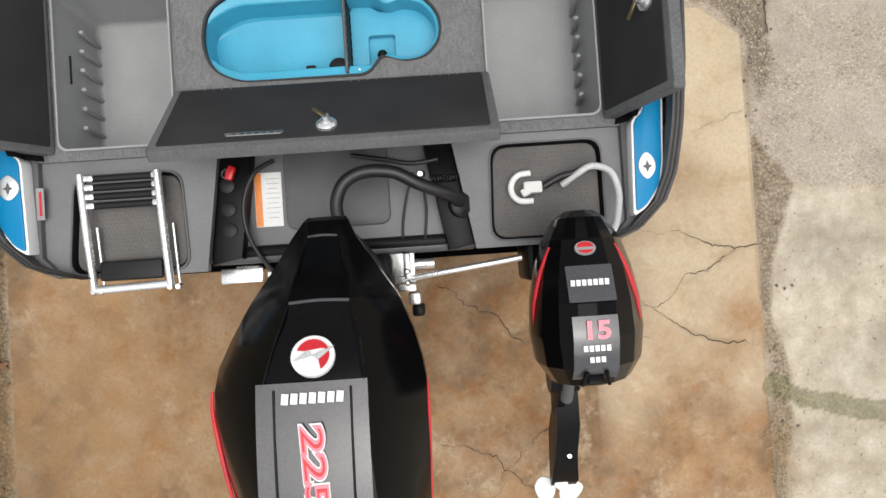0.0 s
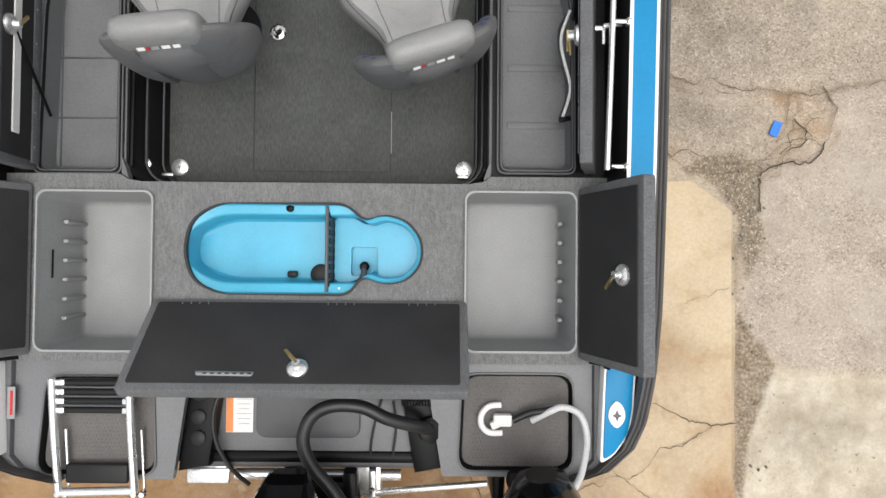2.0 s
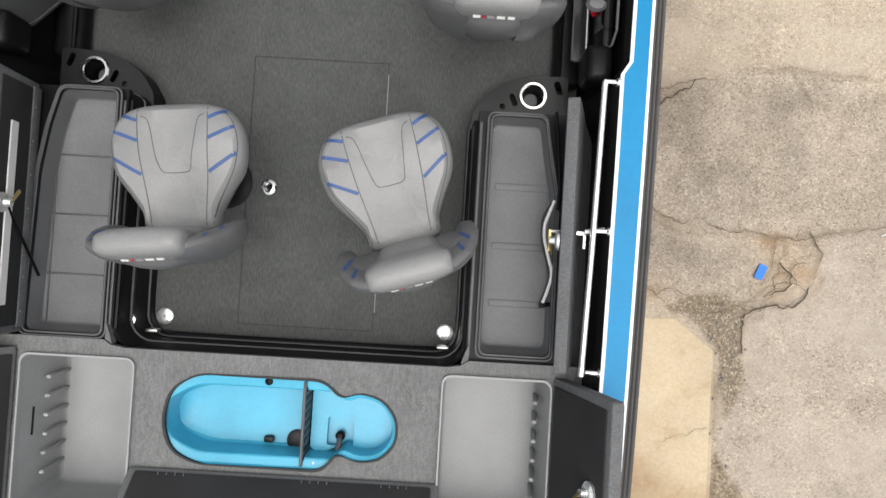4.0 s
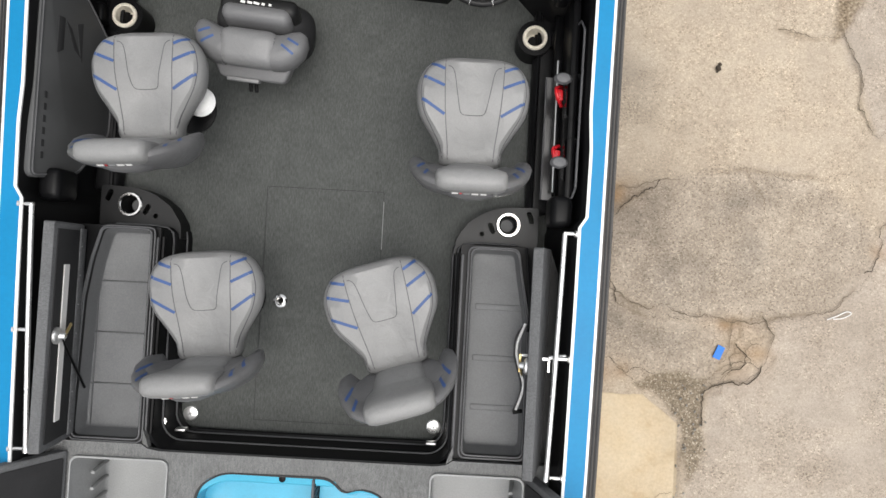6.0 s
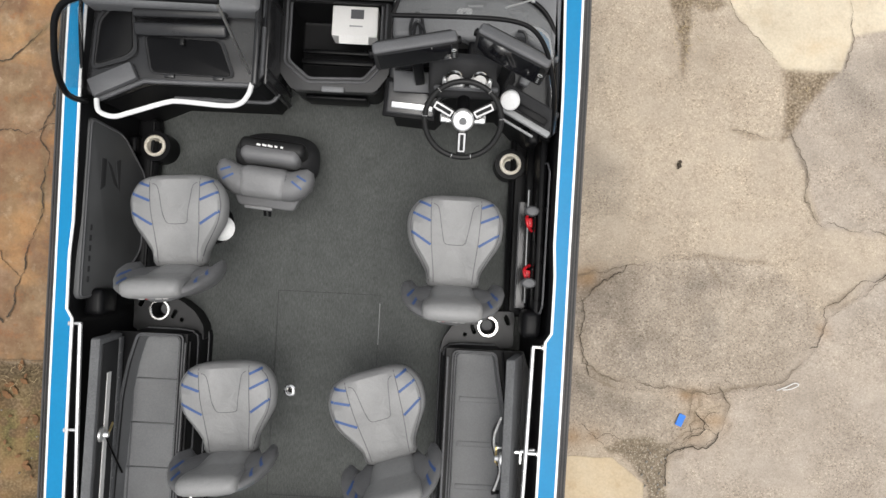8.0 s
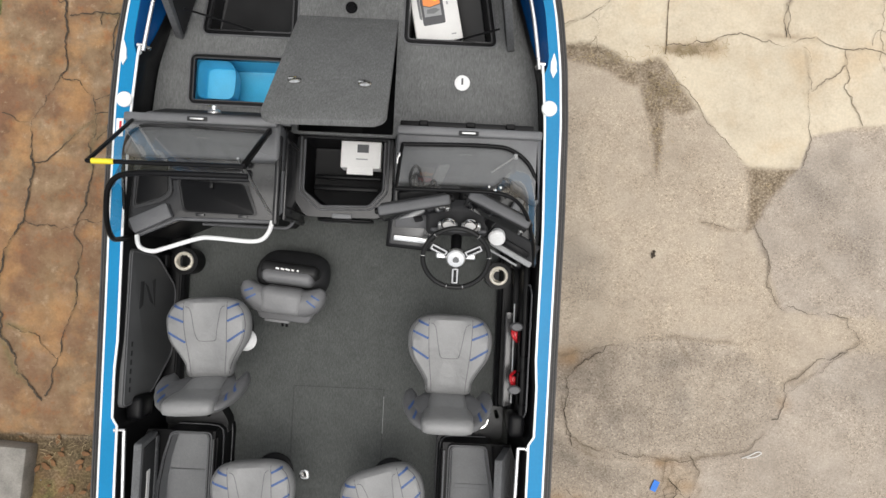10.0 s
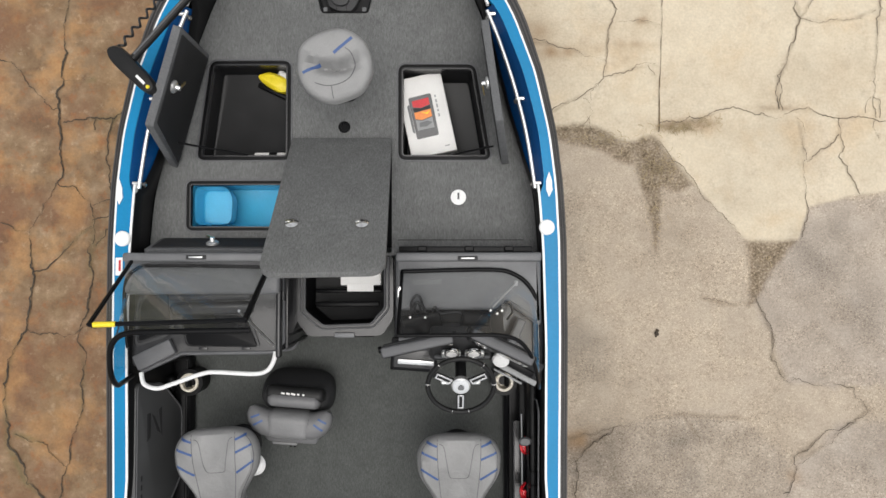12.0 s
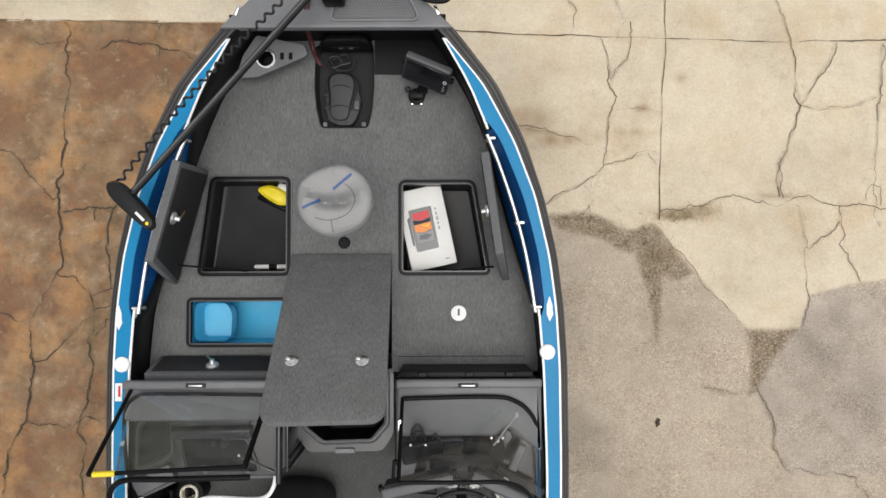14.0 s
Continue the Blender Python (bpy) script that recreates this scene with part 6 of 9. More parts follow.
for dx in (-0.028, 0.030):
    part("outlet", mv(rbox(0.030, 0.012, 0.020, 0.005, 2), pose(0.035 + dx, 5.990, BOW + 0.060, -14, 0, 0)), CHROME, hood, "bright outlet")
for x in (-0.098, 0.136):
    part("tray_screw", joined(rbox(0.026, 0.026, 0.006, 0.004, 1, (x, 5.548, BOW + 0.004)), lathe([(0.007, 0), (0.006, 0.005), (0, 0.006)], 10, (x, 5.548, BOW + 0.006))), LOCKER_GREY, tray)

# bow cap with tread
cap = [(half_beam(y) * 0.985 + cen(y), y) for y in np.arange(6.005, 6.50, 0.03)]
cap += [(-x + 2 * cen(y), y) for x, y in cap[::-1]]
part("bow_cap", prism(cap, sheer(6.2) - 0.03, sheer(6.2) + 0.014, 0.012), MID_GREY, boat, "grey moulded bow cap")
tread = rounded([(0.0, 6.055), (0.475, 6.055), (0.40, 6.21), (0.06, 6.24)], 0.03)
tr = part("bow_tread", prism(tread, sheer(6.2) + 0.014, sheer(6.2) + 0.020, 0.003), DARK_GREY, boat, "dark grey non-skid bow tread")
part("tread_border", ring(inset(tread, -0.016), inset(tread, -0.004), sheer(6.2) + 0.012, sheer(6.2) + 0.022), MID_GREY, tr)
bm = bmesh.new()
for i in range(26):
    for j in range(9):
        x, y = 0.03 + i * 0.0162 + (0.008 if j % 2 else 0), 6.072 + j * 0.0150
        if 0.025 + (y - 6.07) * 0.25 < x < 0.452 - (y - 6.07) * 0.48:
            vs = [bm.verts.new((x + dx, y + dy, sheer(6.2) + 0.0205)) for dx, dy in ((-0.005, 0), (0, -0.005), (0.005, 0), (0, 0.005))]
            t = bm.verts.new((x, y, sheer(6.2) + 0.023))
            for a in range(4):
                bm.faces.new((vs[a - 1], vs[a], t))
part("tread_studs", bm, MID_GREY, tr)
for side in (-1, 1):
    part("bow_light", mv(rbox(0.018, 0.06, 0.012, 0.005, 2), pose(side * 0.55 + 0.03, 6.10, sheer(6.2) + 0.02, 0, 0, side * 22)), CHROME, boat)
    # bow hand rails
    ys = (4.43, 4.72, 5.0, 5.25, 5.42)
    pts = [(side * (half_beam(y) - inner_line(y) - 0.012) + cen(y), y, sheer(y) - 0.005) for y in ys]
    rl = part("hand_rail", tube(pts, 0.0105, 10), STEEL_WHITE, boat, "polished steel bow hand rail")
    for y in (4.46, 4.93, 5.40):
        part("rail_foot", joined(lathe([(0.016, 0), (0.015, 0.01), (0.010, 0.016), (0.010, 0.06)], 14, (side * (half_beam(y) - inner_line(y) - 0.012) + cen(y), y, sheer(y) - 0.06)),
                                 mv(lathe([(0.012, 0), (0.012, 0.035)], 12), pose(side * (half_beam(y) - inner_line(y) - 0.012) + cen(y), y, sheer(y) - 0.004, 0, 90 * side, 0))), CHROME, rl)
    # badges on the blue band
    z = sheer(4.2) + 0.0095
    part("round_cap", lathe([(0.043, 0), (0.043, 0.010), (0.036, 0.016), (0, 0.016)], 28, (side * 1.18 + 0.008, 4.21 if side > 0 else 4.15, z)), WHITE, boat, "white round filler cap")
    part("band_badge", prism([(side * 1.195 + dx * 1.0 + 0.006, (4.44 if side > 0 else 4.40) + dy) for dx, dy in ((0, 0.08), (0.016, 0.03), (0.016, 0.0), (0.02, -0.02), (0, -0.06), (-0.016, -0.02), (-0.016, 0.03))], z + 0.008, z + 0.016), WHITE, boat, "white diamond badge")
part("band_label", rbox(0.04, 0.10, 0.003, 0.002, 1, (-1.195, 3.995, sheer(4) + 0.012)), WHITE, boat, "white label with a red bar")
part("label_bar", rbox(0.012, 0.06, 0.002, 0, c=(-1.19, 4.0, sheer(4) + 0.0145)), RED, boat)
# port cup shelf at the bow
shelf = part("bow_shelf", plate(rounded([(-0.60, 5.80), (-0.48, 5.80), (-0.18, 5.93), (-0.20, 5.99), (-0.48, 6.05), (-0.56, 5.93)], 0.02), [[(-0.425 + 0.045 * math.cos(a), 5.91 + 0.045 * math.sin(a)) for a in np.linspace(0, math.tau, 20, endpoint=False)]], 1.28, 0.02), DASH_GREY, boat, "grey bow cup shelf")
part("cup_ring", annulus(0.044, 0.060, 0.010, c=(-0.425, 5.91, 1.28)), CHROME, shelf, "chrome cup holder ring")
part("cup", tub([(-0.425 + 0.045 * math.cos(a), 5.91 + 0.045 * math.sin(a)) for a in np.linspace(0, math.tau, 20, endpoint=False)], 1.285, 1.20, 0.92, 0.01), BLACK, shelf)
for x in (-0.33, -0.28):
    part("slot", rbox(0.022, 0.04, 0.004, 0.001, 1, (x, 5.925, 1.2815)), BLACK, shelf)

# ---- cockpit sides forward
PM = Matrix(((0.0, -0.178, 0.984, -1.0925), (1, 0, 0, 0), (0.0, 0.984, 0.178, 1.095), (0, 0, 0, 1)))
PANEL = rounded([(3.33, 0.235), (3.295, -0.02), (3.10, -0.225), (2.67, -0.225), (2.45, -0.03), (2.41, 0.235)][::-1], 0.05, 5)
port_panel = part("side_panel", mv(prism(PANEL, -0.035, 0.0, 0.008), PM), VINYL_DARK, boat, "dark grey padded side panel with embossed emblem")
rim = inset(PANEL, 0.014)
part("panel_piping", mv(tube([(x, y, 0.001) for x, y in rim + rim[:1]], 0.004, 6, False), PM), SEAM, port_panel)
N_EMBLEM = ([(3.150, 0.135), (3.150, 0.100), (3.010, 0.100), (2.985, 0.135)], [(3.145, 0.096), (3.120, 0.062), (3.005, 0.000), (3.030, 0.040)], [(3.165, -0.005), (3.150, 0.030), (3.010, 0.002), (2.985, -0.010)])
strokes = [[(y - 0.015, v) for y, v in o_] for o_ in N_EMBLEM]
part("embossed_emblem", mv(joined(*[prism(o_, -0.002, 0.0014, 0.0005) for o_ in strokes]), PM), GROOVE, port_panel, "dark embossed emblem")
for k in range(6):
    part("embossed_bar", mv(rbox(0.030, 0.016, 0.003, 0.001, 1), PM @ Matrix.Translation((2.515 + 0.052 * k, 0.178, 0.0004))), GROOVE, port_panel)
for side in (-1, 1):
    part("side_sill", rbox(0.12, 1.02, 0.10, 0.03, 3, (side * 1.06, 2.92, SOLE + 0.05)), LINER, boat)
    part("side_pipe", tube([(side * 1.02, 2.44, SOLE + 0.11), (side * 1.02, 3.40, SOLE + 0.11)], 0.010, 8, False), BLACK, boat)
    cupx, cupy = side * 0.995, 3.262
    pod = [(cupx + 0.085 * math.cos(a), cupy + 0.085 * math.sin(a)) for a in np.linspace(0, math.tau, 28, endpoint=False)]
    hole = [(cupx + 0.043 * math.cos(a), cupy + 0.043 * math.sin(a)) for a in np.linspace(0, math.tau, 24, endpoint=False)]
    cp = part("cup_pod", plate(pod, [hole], 0.92, 0.02), BLACK, boat, "black cup holder pod")
    part("pod_wall", loft([[(x, y, z) for x, y in pod] for z in (SOLE, 0.90)], False), BLACK, cp)
    part("cup_ring", annulus(0.042, 0.060, 0.012, c=(cupx, cupy, 0.92)), CREAM, cp, "chrome cup holder ring")
    part("cup", tub(hole, 0.925, 0.86, 0.86, 0.01), CREAM, cp, "cream cup lining")
    part("cup_base", lathe([(0.028, 0), (0.028, 0.004)], 18, (cupx, cupy, 0.862)), BLACK, cp)
    part("pod_bracket", rbox(0.10, 0.10, 0.08, 0.02, 3, (side * 1.125, 3.26, 0.93)), BLACK, boat)
    part("corner_block", rbox(0.10, 0.14, 0.16, 0.03, 3, (side * 1.11, 2.40, 1.16)), BLACK, boat)
# starboard rod holders
rod = part("rod_rack", joined(rbox(0.04, 0.95, 0.22, 0.015, 2, (1.135, 2.90, 1.12)), rbox(0.07, 0.92, 0.03, 0.012, 2, (1.115, 2.90, 0.98))), BLACK, boat, "black rod rack on the cockpit side")
for y in (2.93, 2.66):
    part("rod_strap", joined(tube([(1.10, y - 0.05, 1.14), (1.075, y - 0.02, 1.18), (1.07, y + 0.02, 1.17), (1.10, y + 0.04, 1.13)], 0.009, 8), rbox(0.03, 0.05, 0.02, 0.006, 2, (1.085, y - 0.01, 1.17))), RED, rod, "red rod strap")
    part("rod_knob", mv(lathe([(0.0, 0), (0.026, 0.004), (0.03, 0.016), (0.022, 0.03), (0, 0.034)], 18), pose(1.085, y + (0.045 if y > 2.8 else -0.05), 1.22) @ Matrix.Diagonal((1.3, 0.9, 1, 1))), DARK_GREY, rod, "grey strap knob")
part("pocket_bead", tube([(1.152, 2.50, 1.285), (1.146, 2.46, 1.25), (1.130, 2.46, 1.14), (1.122, 2.50, 1.10), (1.122, 3.16, 1.12), (1.130, 3.22, 1.16), (1.150, 3.22, 1.26), (1.156, 3.17, 1.30), (1.152, 2.50, 1.285)], 0.005, 6, False), DARK_GREY, rod)
part("rack_shelf", rbox(0.055, 0.58, 0.012, 0.004, 1, (1.072, 2.755, 1.02)), CONSOLE, rod)
part("rack_edge", tube([(1.045, 2.47, 1.028), (1.045, 3.04, 1.028)], 0.004, 8, False), DARK_GREY, rod)
for y in (2.62, 2.90):
    part("rack_pocket", tub(rrect(1.105, y - 0.10, 1.165, y + 0.10, 0.025), 1.245, 1.10, 0.8, 0.02), CONSOLE, rod, "black moulded pocket")
part("rod_tube", tube([(1.09, 2.5, 1.08), (1.085, 3.1, 1.09)], 0.006, 8, False), ALUMINIUM, rod)
thr = part("throttle", joined(rbox(0.06, 0.12, 0.12, 0.02, 3, (1.07, 3.37, 1.22)), tube([(1.03, 3.37, 1.26), (1.0, 3.39, 1.34), (1.06, 3.385, 1.37)], 0.014, 10)), BLACK, boat, "black throttle lever")
part("throttle_grip", joined(mv(lathe([(0.016, 0), (0.016, 0.05)], 14), pose(1.08, 3.37, 1.32, 0, 90, 0)), mv(lathe([(0.014, 0), (0.014, 0.04)], 14), pose(1.12, 3.40, 1.33, 0, 90, 0))), CHROME, thr)

# ---------------------------------------------------------------- consoles


def console(name, label, outline, z_top, parent=None):
    c = thing(name, label, "console")
    part("console_body", prism(outline, SOLE, z_top - 0.05, 0.02, 3), LINER, c, "black console front")
    cx_, cy_ = sum(p[0] for p in outline) / len(outline), sum(p[1] for p in outline) / len(outline)
    part("console_top", prism(rounded([(cx_ + (x - cx_) * 1.008, cy_ + (y - cy_) * 1.01) for x, y in outline], 0.03), z_top - 0.05, z_top, 0.018, 4), CONSOLE_TOP, c, "glossy black console top")
    return c


port = console("passenger_console", "dark grey passenger console with glove box and white grab rail", [(-1.155, 4.05), (-1.155, 3.44), (-1.08, 3.40), (-0.86, 3.50), (-0.33, 3.505), (-0.285, 3.56), (-0.285, 4.05)], 1.36)
part("dash_top", prism(rounded([(-1.15, 4.055), (-1.15, 3.84), (-0.29, 3.84), (-0.29, 4.055)], 0.03), 1.36, 1.46, 0.025, 3), DASH_GREY, port, "grey dash moulding")
part("front_lip", rbox(0.84, 0.05, 0.04, 0.014, 3, (-0.72, 4.045, 1.475)), DASH_GREY, port)
part("lip_seal", rbox(0.80, 0.035, 0.02, 0.006, 2, (-0.70, 4.088, BOW + 0.012)), LINER, port)
part("vent", rbox(0.11, 0.024, 0.016, 0.005, 2, (-0.735, 4.045, 1.495)), GROOVE, port)
part("vent_bar", rbox(0.075, 0.010, 0.012, 0.003, 2, (-0.735, 4.045, 1.502)), ALUMINIUM, port)
def inset_lid(name, poly, z, par, label, gap=0.010, mat=None):
    """A flush lid lying in a dark groove."""
    cx_, cy_ = sum(p[0] for p in poly) / len(poly), sum(p[1] for p in poly) / len(poly)
    k = lambda d: [(x + d * (x - cx_) / math.hypot(x - cx_, y - cy_), y + d * (y - cy_) / math.hypot(x - cx_, y - cy_)) for x, y in poly]
    lid = part(name, prism(rounded(poly, 0.025), z, z + 0.008, 0.003), mat or BLACK, par, label)
    part("lid_groove", prism(rounded(k(gap), 0.03), z - 0.01, z + 0.003), GROOVE, lid)
    part("lid_bead", ring(rounded(k(gap * 2.2), 0.035), rounded(k(gap), 0.03), z - 0.005, z + 0.010), CONSOLE_TOP, lid)
    return lid


glove = inset_lid("glove_lid", [(-0.505, 3.715), (-0.865, 3.725), (-0.825, 3.55), (-0.435, 3.545)], 1.362, port, "black glove box lid")
part("glove_latch", rbox(0.022, 0.035, 0.02, 0.006, 2, (-0.68, 3.70, 1.378)), RUBBER, glove)
for x in (-0.74, -0.50):
    part("glove_hinge", rbox(0.05, 0.022, 0.012, 0.004, 2, (x, 3.535, 1.366)), CONSOLE_TOP, glove)
part("dash_ridge", mv(rbox(0.46, 0.07, 0.05, 0.02, 4), pose(-0.69, 3.76, 1.375, 22, 0, 1)), CONSOLE_TOP, port)
part("dash_ridge", mv(rbox(0.46, 0.045, 0.05, 0.018, 4), pose(-0.69, 3.83, 1.40, 22, 0, 1)), CONSOLE_TOP, port)
inset_lid("side_pad", [(-1.105, 3.57), (-1.09, 3.785), (-1.045, 3.845), (-0.945, 3.865), (-0.925, 3.66), (-0.96, 3.625)], 1.362, port, "black inset tray cover", 0.014)
part("ledge", mv(prism(rounded([(-0.115, -0.045), (0.115, -0.045), (0.115, 0.045), (-0.115, 0.045)], 0.012), 0, 0.03, 0.008), pose(-1.01, 3.50, 1.36, 0, 0, 26)), DARK_GREY, port)
part("console_edge", tube([(-1.14, 3.45, 1.345), (-1.08, 3.405, 1.352), (-0.865, 3.505, 1.355), (-0.34, 3.51, 1.355), (-0.292, 3.57, 1.355), (-0.292, 3.80, 1.36)], 0.012, 10, False), DARK_GREY, port)
part("grab_rail", tube([(-1.085, 3.40, 1.37), (-1.06, 3.338, 1.385), (-0.985, 3.315, 1.39), (-0.90, 3.34, 1.39), (-0.74, 3.395, 1.39), (-0.66, 3.405, 1.39), (-0.45, 3.395, 1.39), (-0.375, 3.412, 1.388), (-0.342, 3.46, 1.38), (-0.332, 3.515, 1.368)], 0.0125, 12), WHITE, port, "white grab rail")
part("door_edge", rbox(0.03, 0.50, 0.05, 0.012, 3, (-0.30, 3.74, 1.42)), CONSOLE_TOP, port)
part("side_skin", rbox(0.016, 0.47, 0.50, 0.006, 2, (-0.279, 3.76, 1.09)), CONSOLE, port, "grey console side")
for y_, z_ in ((3.545, 1.09), (3.60, 1.09), (3.97, 1.09)):
    part("side_bead", rbox(0.010, 0.014, 0.50, 0.004, 2, (-0.270, y_, z_)), SHELF, port)
part("front_ledge", tube([(-0.82, 3.495, 1.10), (-0.40, 3.492, 1.10), (-0.305, 3.50, 1.10), (-0.272, 3.545, 1.10)], 0.011, 8), DARK_GREY, port)

ws = part("windshield_frame", joined(tube([(-0.31, 3.69, 1.92), (-0.70, 3.685, 1.93), (-0.90, 3.675, 1.91), (-0.99, 3.62, 1.87), (-1.035, 3.52, 1.80), (-1.065, 3.43, 1.72), (-1.095, 3.375, 1.61), (-1.12, 3.37, 1.50), (-1.13, 3.385, 1.38)], 0.014, 10),
                                     tube([(-0.33, 3.99, 1.49), (-0.9, 4.0, 1.495), (-1.07, 3.98, 1.48), (-1.15, 3.85, 1.44), (-1.155, 3.45, 1.37)], 0.010, 10)), BLACK, port, "black curved windshield frame")
part("side_glass", loft([[(-0.36, 3.98, 1.495), (-0.9, 3.99, 1.50), (-1.07, 3.97, 1.485), (-1.145, 3.85, 1.445), (-1.15, 3.45, 1.375)],
                         [(-0.32, 3.692, 1.92), (-0.88, 3.68, 1.91), (-0.99, 3.62, 1.87), (-1.035, 3.52, 1.80), (-1.09, 3.385, 1.62)]], False, False), SIDE_GLASS, ws).visible_shadow = False
A, B, C, D = (Vector(v) for v in ((-1.085, 4.02, 1.50), (-0.335, 4.0, 1.50), (-0.335, 3.738, 1.915), (-1.045, 3.722, 1.975)))
panel = part("hinged_pane", joined(*[tube([p, q], 0.011, 8, False) for p, q in ((A, D), (D, C), (B, C))], mv(rbox(0.022, 0.50, 0.03, 0.006, 2), look(tuple((B + C) / 2), tuple(C)) @ pose(0, 0, 0, 90, 0, 0))), BLACK, port, "black framed hinged windshield pane")
bmq = bmesh.new()
bmq.faces.new([bmq.verts.new(v) for v in (A, B, C, D)])
part("pane", bmq, PANE_GLASS, panel, smooth=False).visible_shadow = False
part("yellow_marker", tube([D.lerp(C, 0.03), D.lerp(C, 0.17)], 0.0135, 10, False), YELLOW, panel, "yellow tape on the pane edge")
part("pane_prop", tube([(-0.375, 3.78, 1.88), (-0.335, 3.555, 1.40)], 0.007, 8, False), ALUMINIUM, panel, "thin metal prop")

helm = console("helm_console", "dark grey helm console with instruments and curved windshield", [(0.335, 4.05), (0.335, 3.475), (0.56, 3.46), (0.62, 3.52), (0.90, 3.52), (1.06, 3.36), (1.155, 3.33), (1.155, 4.05)], 1.33)
part("dash_top", prism(rounded([(0.35, 4.055), (0.35, 3.752), (0.90, 3.752), (0.945, 3.80), (1.15, 3.66), (1.15, 4.055)], 0.03), 1.33, 1.46, 0.025, 3), DASH_GREY, helm, "grey dash moulding")
part("front_lip", rbox(0.80, 0.05, 0.04, 0.014, 3, (0.75, 4.045, 1.465)), DASH_GREY, helm)
part("lip_seal", rbox(0.74, 0.035, 0.30, 0.006, 2, (0.735, 4.088, BOW + 0.13)), LINER, helm)
for k in (-0.24, 0.02, 0.24):
    part("seal_clip", rbox(0.05, 0.03, 0.02, 0.005, 1, (0.735 + k, 4.092, BOW + 0.285)), BLACK, helm)
part("vent", rbox(0.11, 0.024, 0.016, 0.005, 2, (0.745, 4.038, 1.484)), GROOVE, helm)
part("vent_bar", rbox(0.075, 0.010, 0.012, 0.003, 2, (0.745, 4.038, 1.492)), ALUMINIUM, helm)
part("instrument_pod", mv(rbox(0.34, 0.20, 0.10, 0.03, 4), pose(0.705, 3.575, 1.47, 40, 0, 0)), LID_UNDER, helm, "black instrument pod")
part("pod_base", rbox(0.30, 0.16, 0.14, 0.03, 3, (0.705, 3.60, 1.38)), LID_UNDER, helm)
for x in (0.656, 0.772):
    gz = part("gauge", mv(joined(annulus(0.028, 0.042, 0.014, 24), lathe([(0.03, 0), (0.03, 0.008)], 20)), pose(x, 3.535, 1.565, 52, 0, 0)), CHROME, helm, "chrome ringed gauge")
    part("gauge_face", mv(lathe([(0.028, 0), (0.028, 0.003)], 20), pose(x, 3.535, 1.565, 52, 0, 0) @ Matrix.Translation((0, 0, 0.0085))), CARD, gz)
for x in (0.652, 0.778):
    part("gauge_housing", mv(rbox(0.105, 0.05, 0.03, 0.012, 3), pose(x, 3.525, 1.535, 48, 0, 0)), STEEL_WHITE, helm, "silver gauge housing")
part("gauge_surround", mv(rbox(0.30, 0.022, 0.02, 0.008, 2), pose(0.712, 3.505, 1.51, 48, 0, 0)), DARK_GREY, helm)
part("dash_shelf", mv(rbox(0.245, 0.16, 0.03, 0.012, 3), pose(0.45, 3.49, 1.325, 8, 0, -4)), CONSOLE, helm, "charcoal knee panel")
part("knee_border", mv(rbox(0.265, 0.19, 0.02, 0.008, 2), pose(0.445, 3.49, 1.322, 8, 0, -4)), BLACK, helm)
part("dash_trim", mv(rbox(0.205, 0.030, 0.02, 0.005, 2), pose(0.455, 3.452, 1.339, 20, 0, -4)), STEEL_WHITE, helm, "brushed metal dash strip")
part("key_panel", mv(rbox(0.19, 0.10, 0.012, 0.006, 2), pose(0.455, 3.565, 1.37, 12, 0, 0)), DARK_GREY, helm)
part("key", rbox(0.012, 0.008, 0.03, 0.003, 1, (0.47, 3.555, 1.39)), CHROME, helm)
part("switch_panel", mv(rbox(0.30, 0.12, 0.05, 0.014, 3), pose(1.02, 3.46, 1.37, 12, 0, -28)), LID_UNDER, helm)
part("switch_bank", mv(rbox(0.16, 0.035, 0.02, 0.004, 2), pose(1.04, 3.425, 1.405, 12, 0, -28)), BLACK, helm)
part("metal_trim", mv(rbox(0.26, 0.032, 0.03, 0.008, 2), pose(1.015, 3.395, 1.375, 0, 0, -28)), BIN_GREY, helm)
part("metal_trim", mv(rbox(0.18, 0.012, 0.02, 0.004, 2), pose(0.975, 3.372, 1.345, 0, 0, -28)), BIN_GREY, helm)
part("round_speaker", mv(lathe([(0.040, -0.03), (0.046, 0.0), (0.048, 0.012), (0.04, 0.024), (0.0, 0.027)], 26), pose(0.928, 3.482, 1.44, 38, 0, -20)), WHITE, helm, "white round dome cap")
part("wheel_column", tube([(0.705, 3.52, 1.40), (0.705, 3.38, 1.505)], 0.03, 14, False), BLACK, helm)
wheel = part("steering_wheel", mv(tube([(0.178 * math.cos(a), 0.178 * math.sin(a), 0) for a in np.linspace(0, math.tau, 49)], 0.0135, 10, False), pose(0.705, 3.352, 1.525, 28, 0, 0)), RUBBER, helm, "black three-spoke steering wheel")
WM = pose(0.705, 3.352, 1.525, 28, 0, 0)
part("hub", mv(lathe([(0.052, -0.02), (0.052, 0.004), (0.044, 0.012), (0.0, 0.016)], 26), WM), STEEL_WHITE, wheel, "bright round hub")
part("hub_emblem", mv(prism(smooth_loop([(0, 0.018), (0.016, 0.004), (0.012, -0.014), (-0.012, -0.014), (-0.016, 0.004)]), 0.0162, 0.018), WM), LOCKER_GREY, wheel)
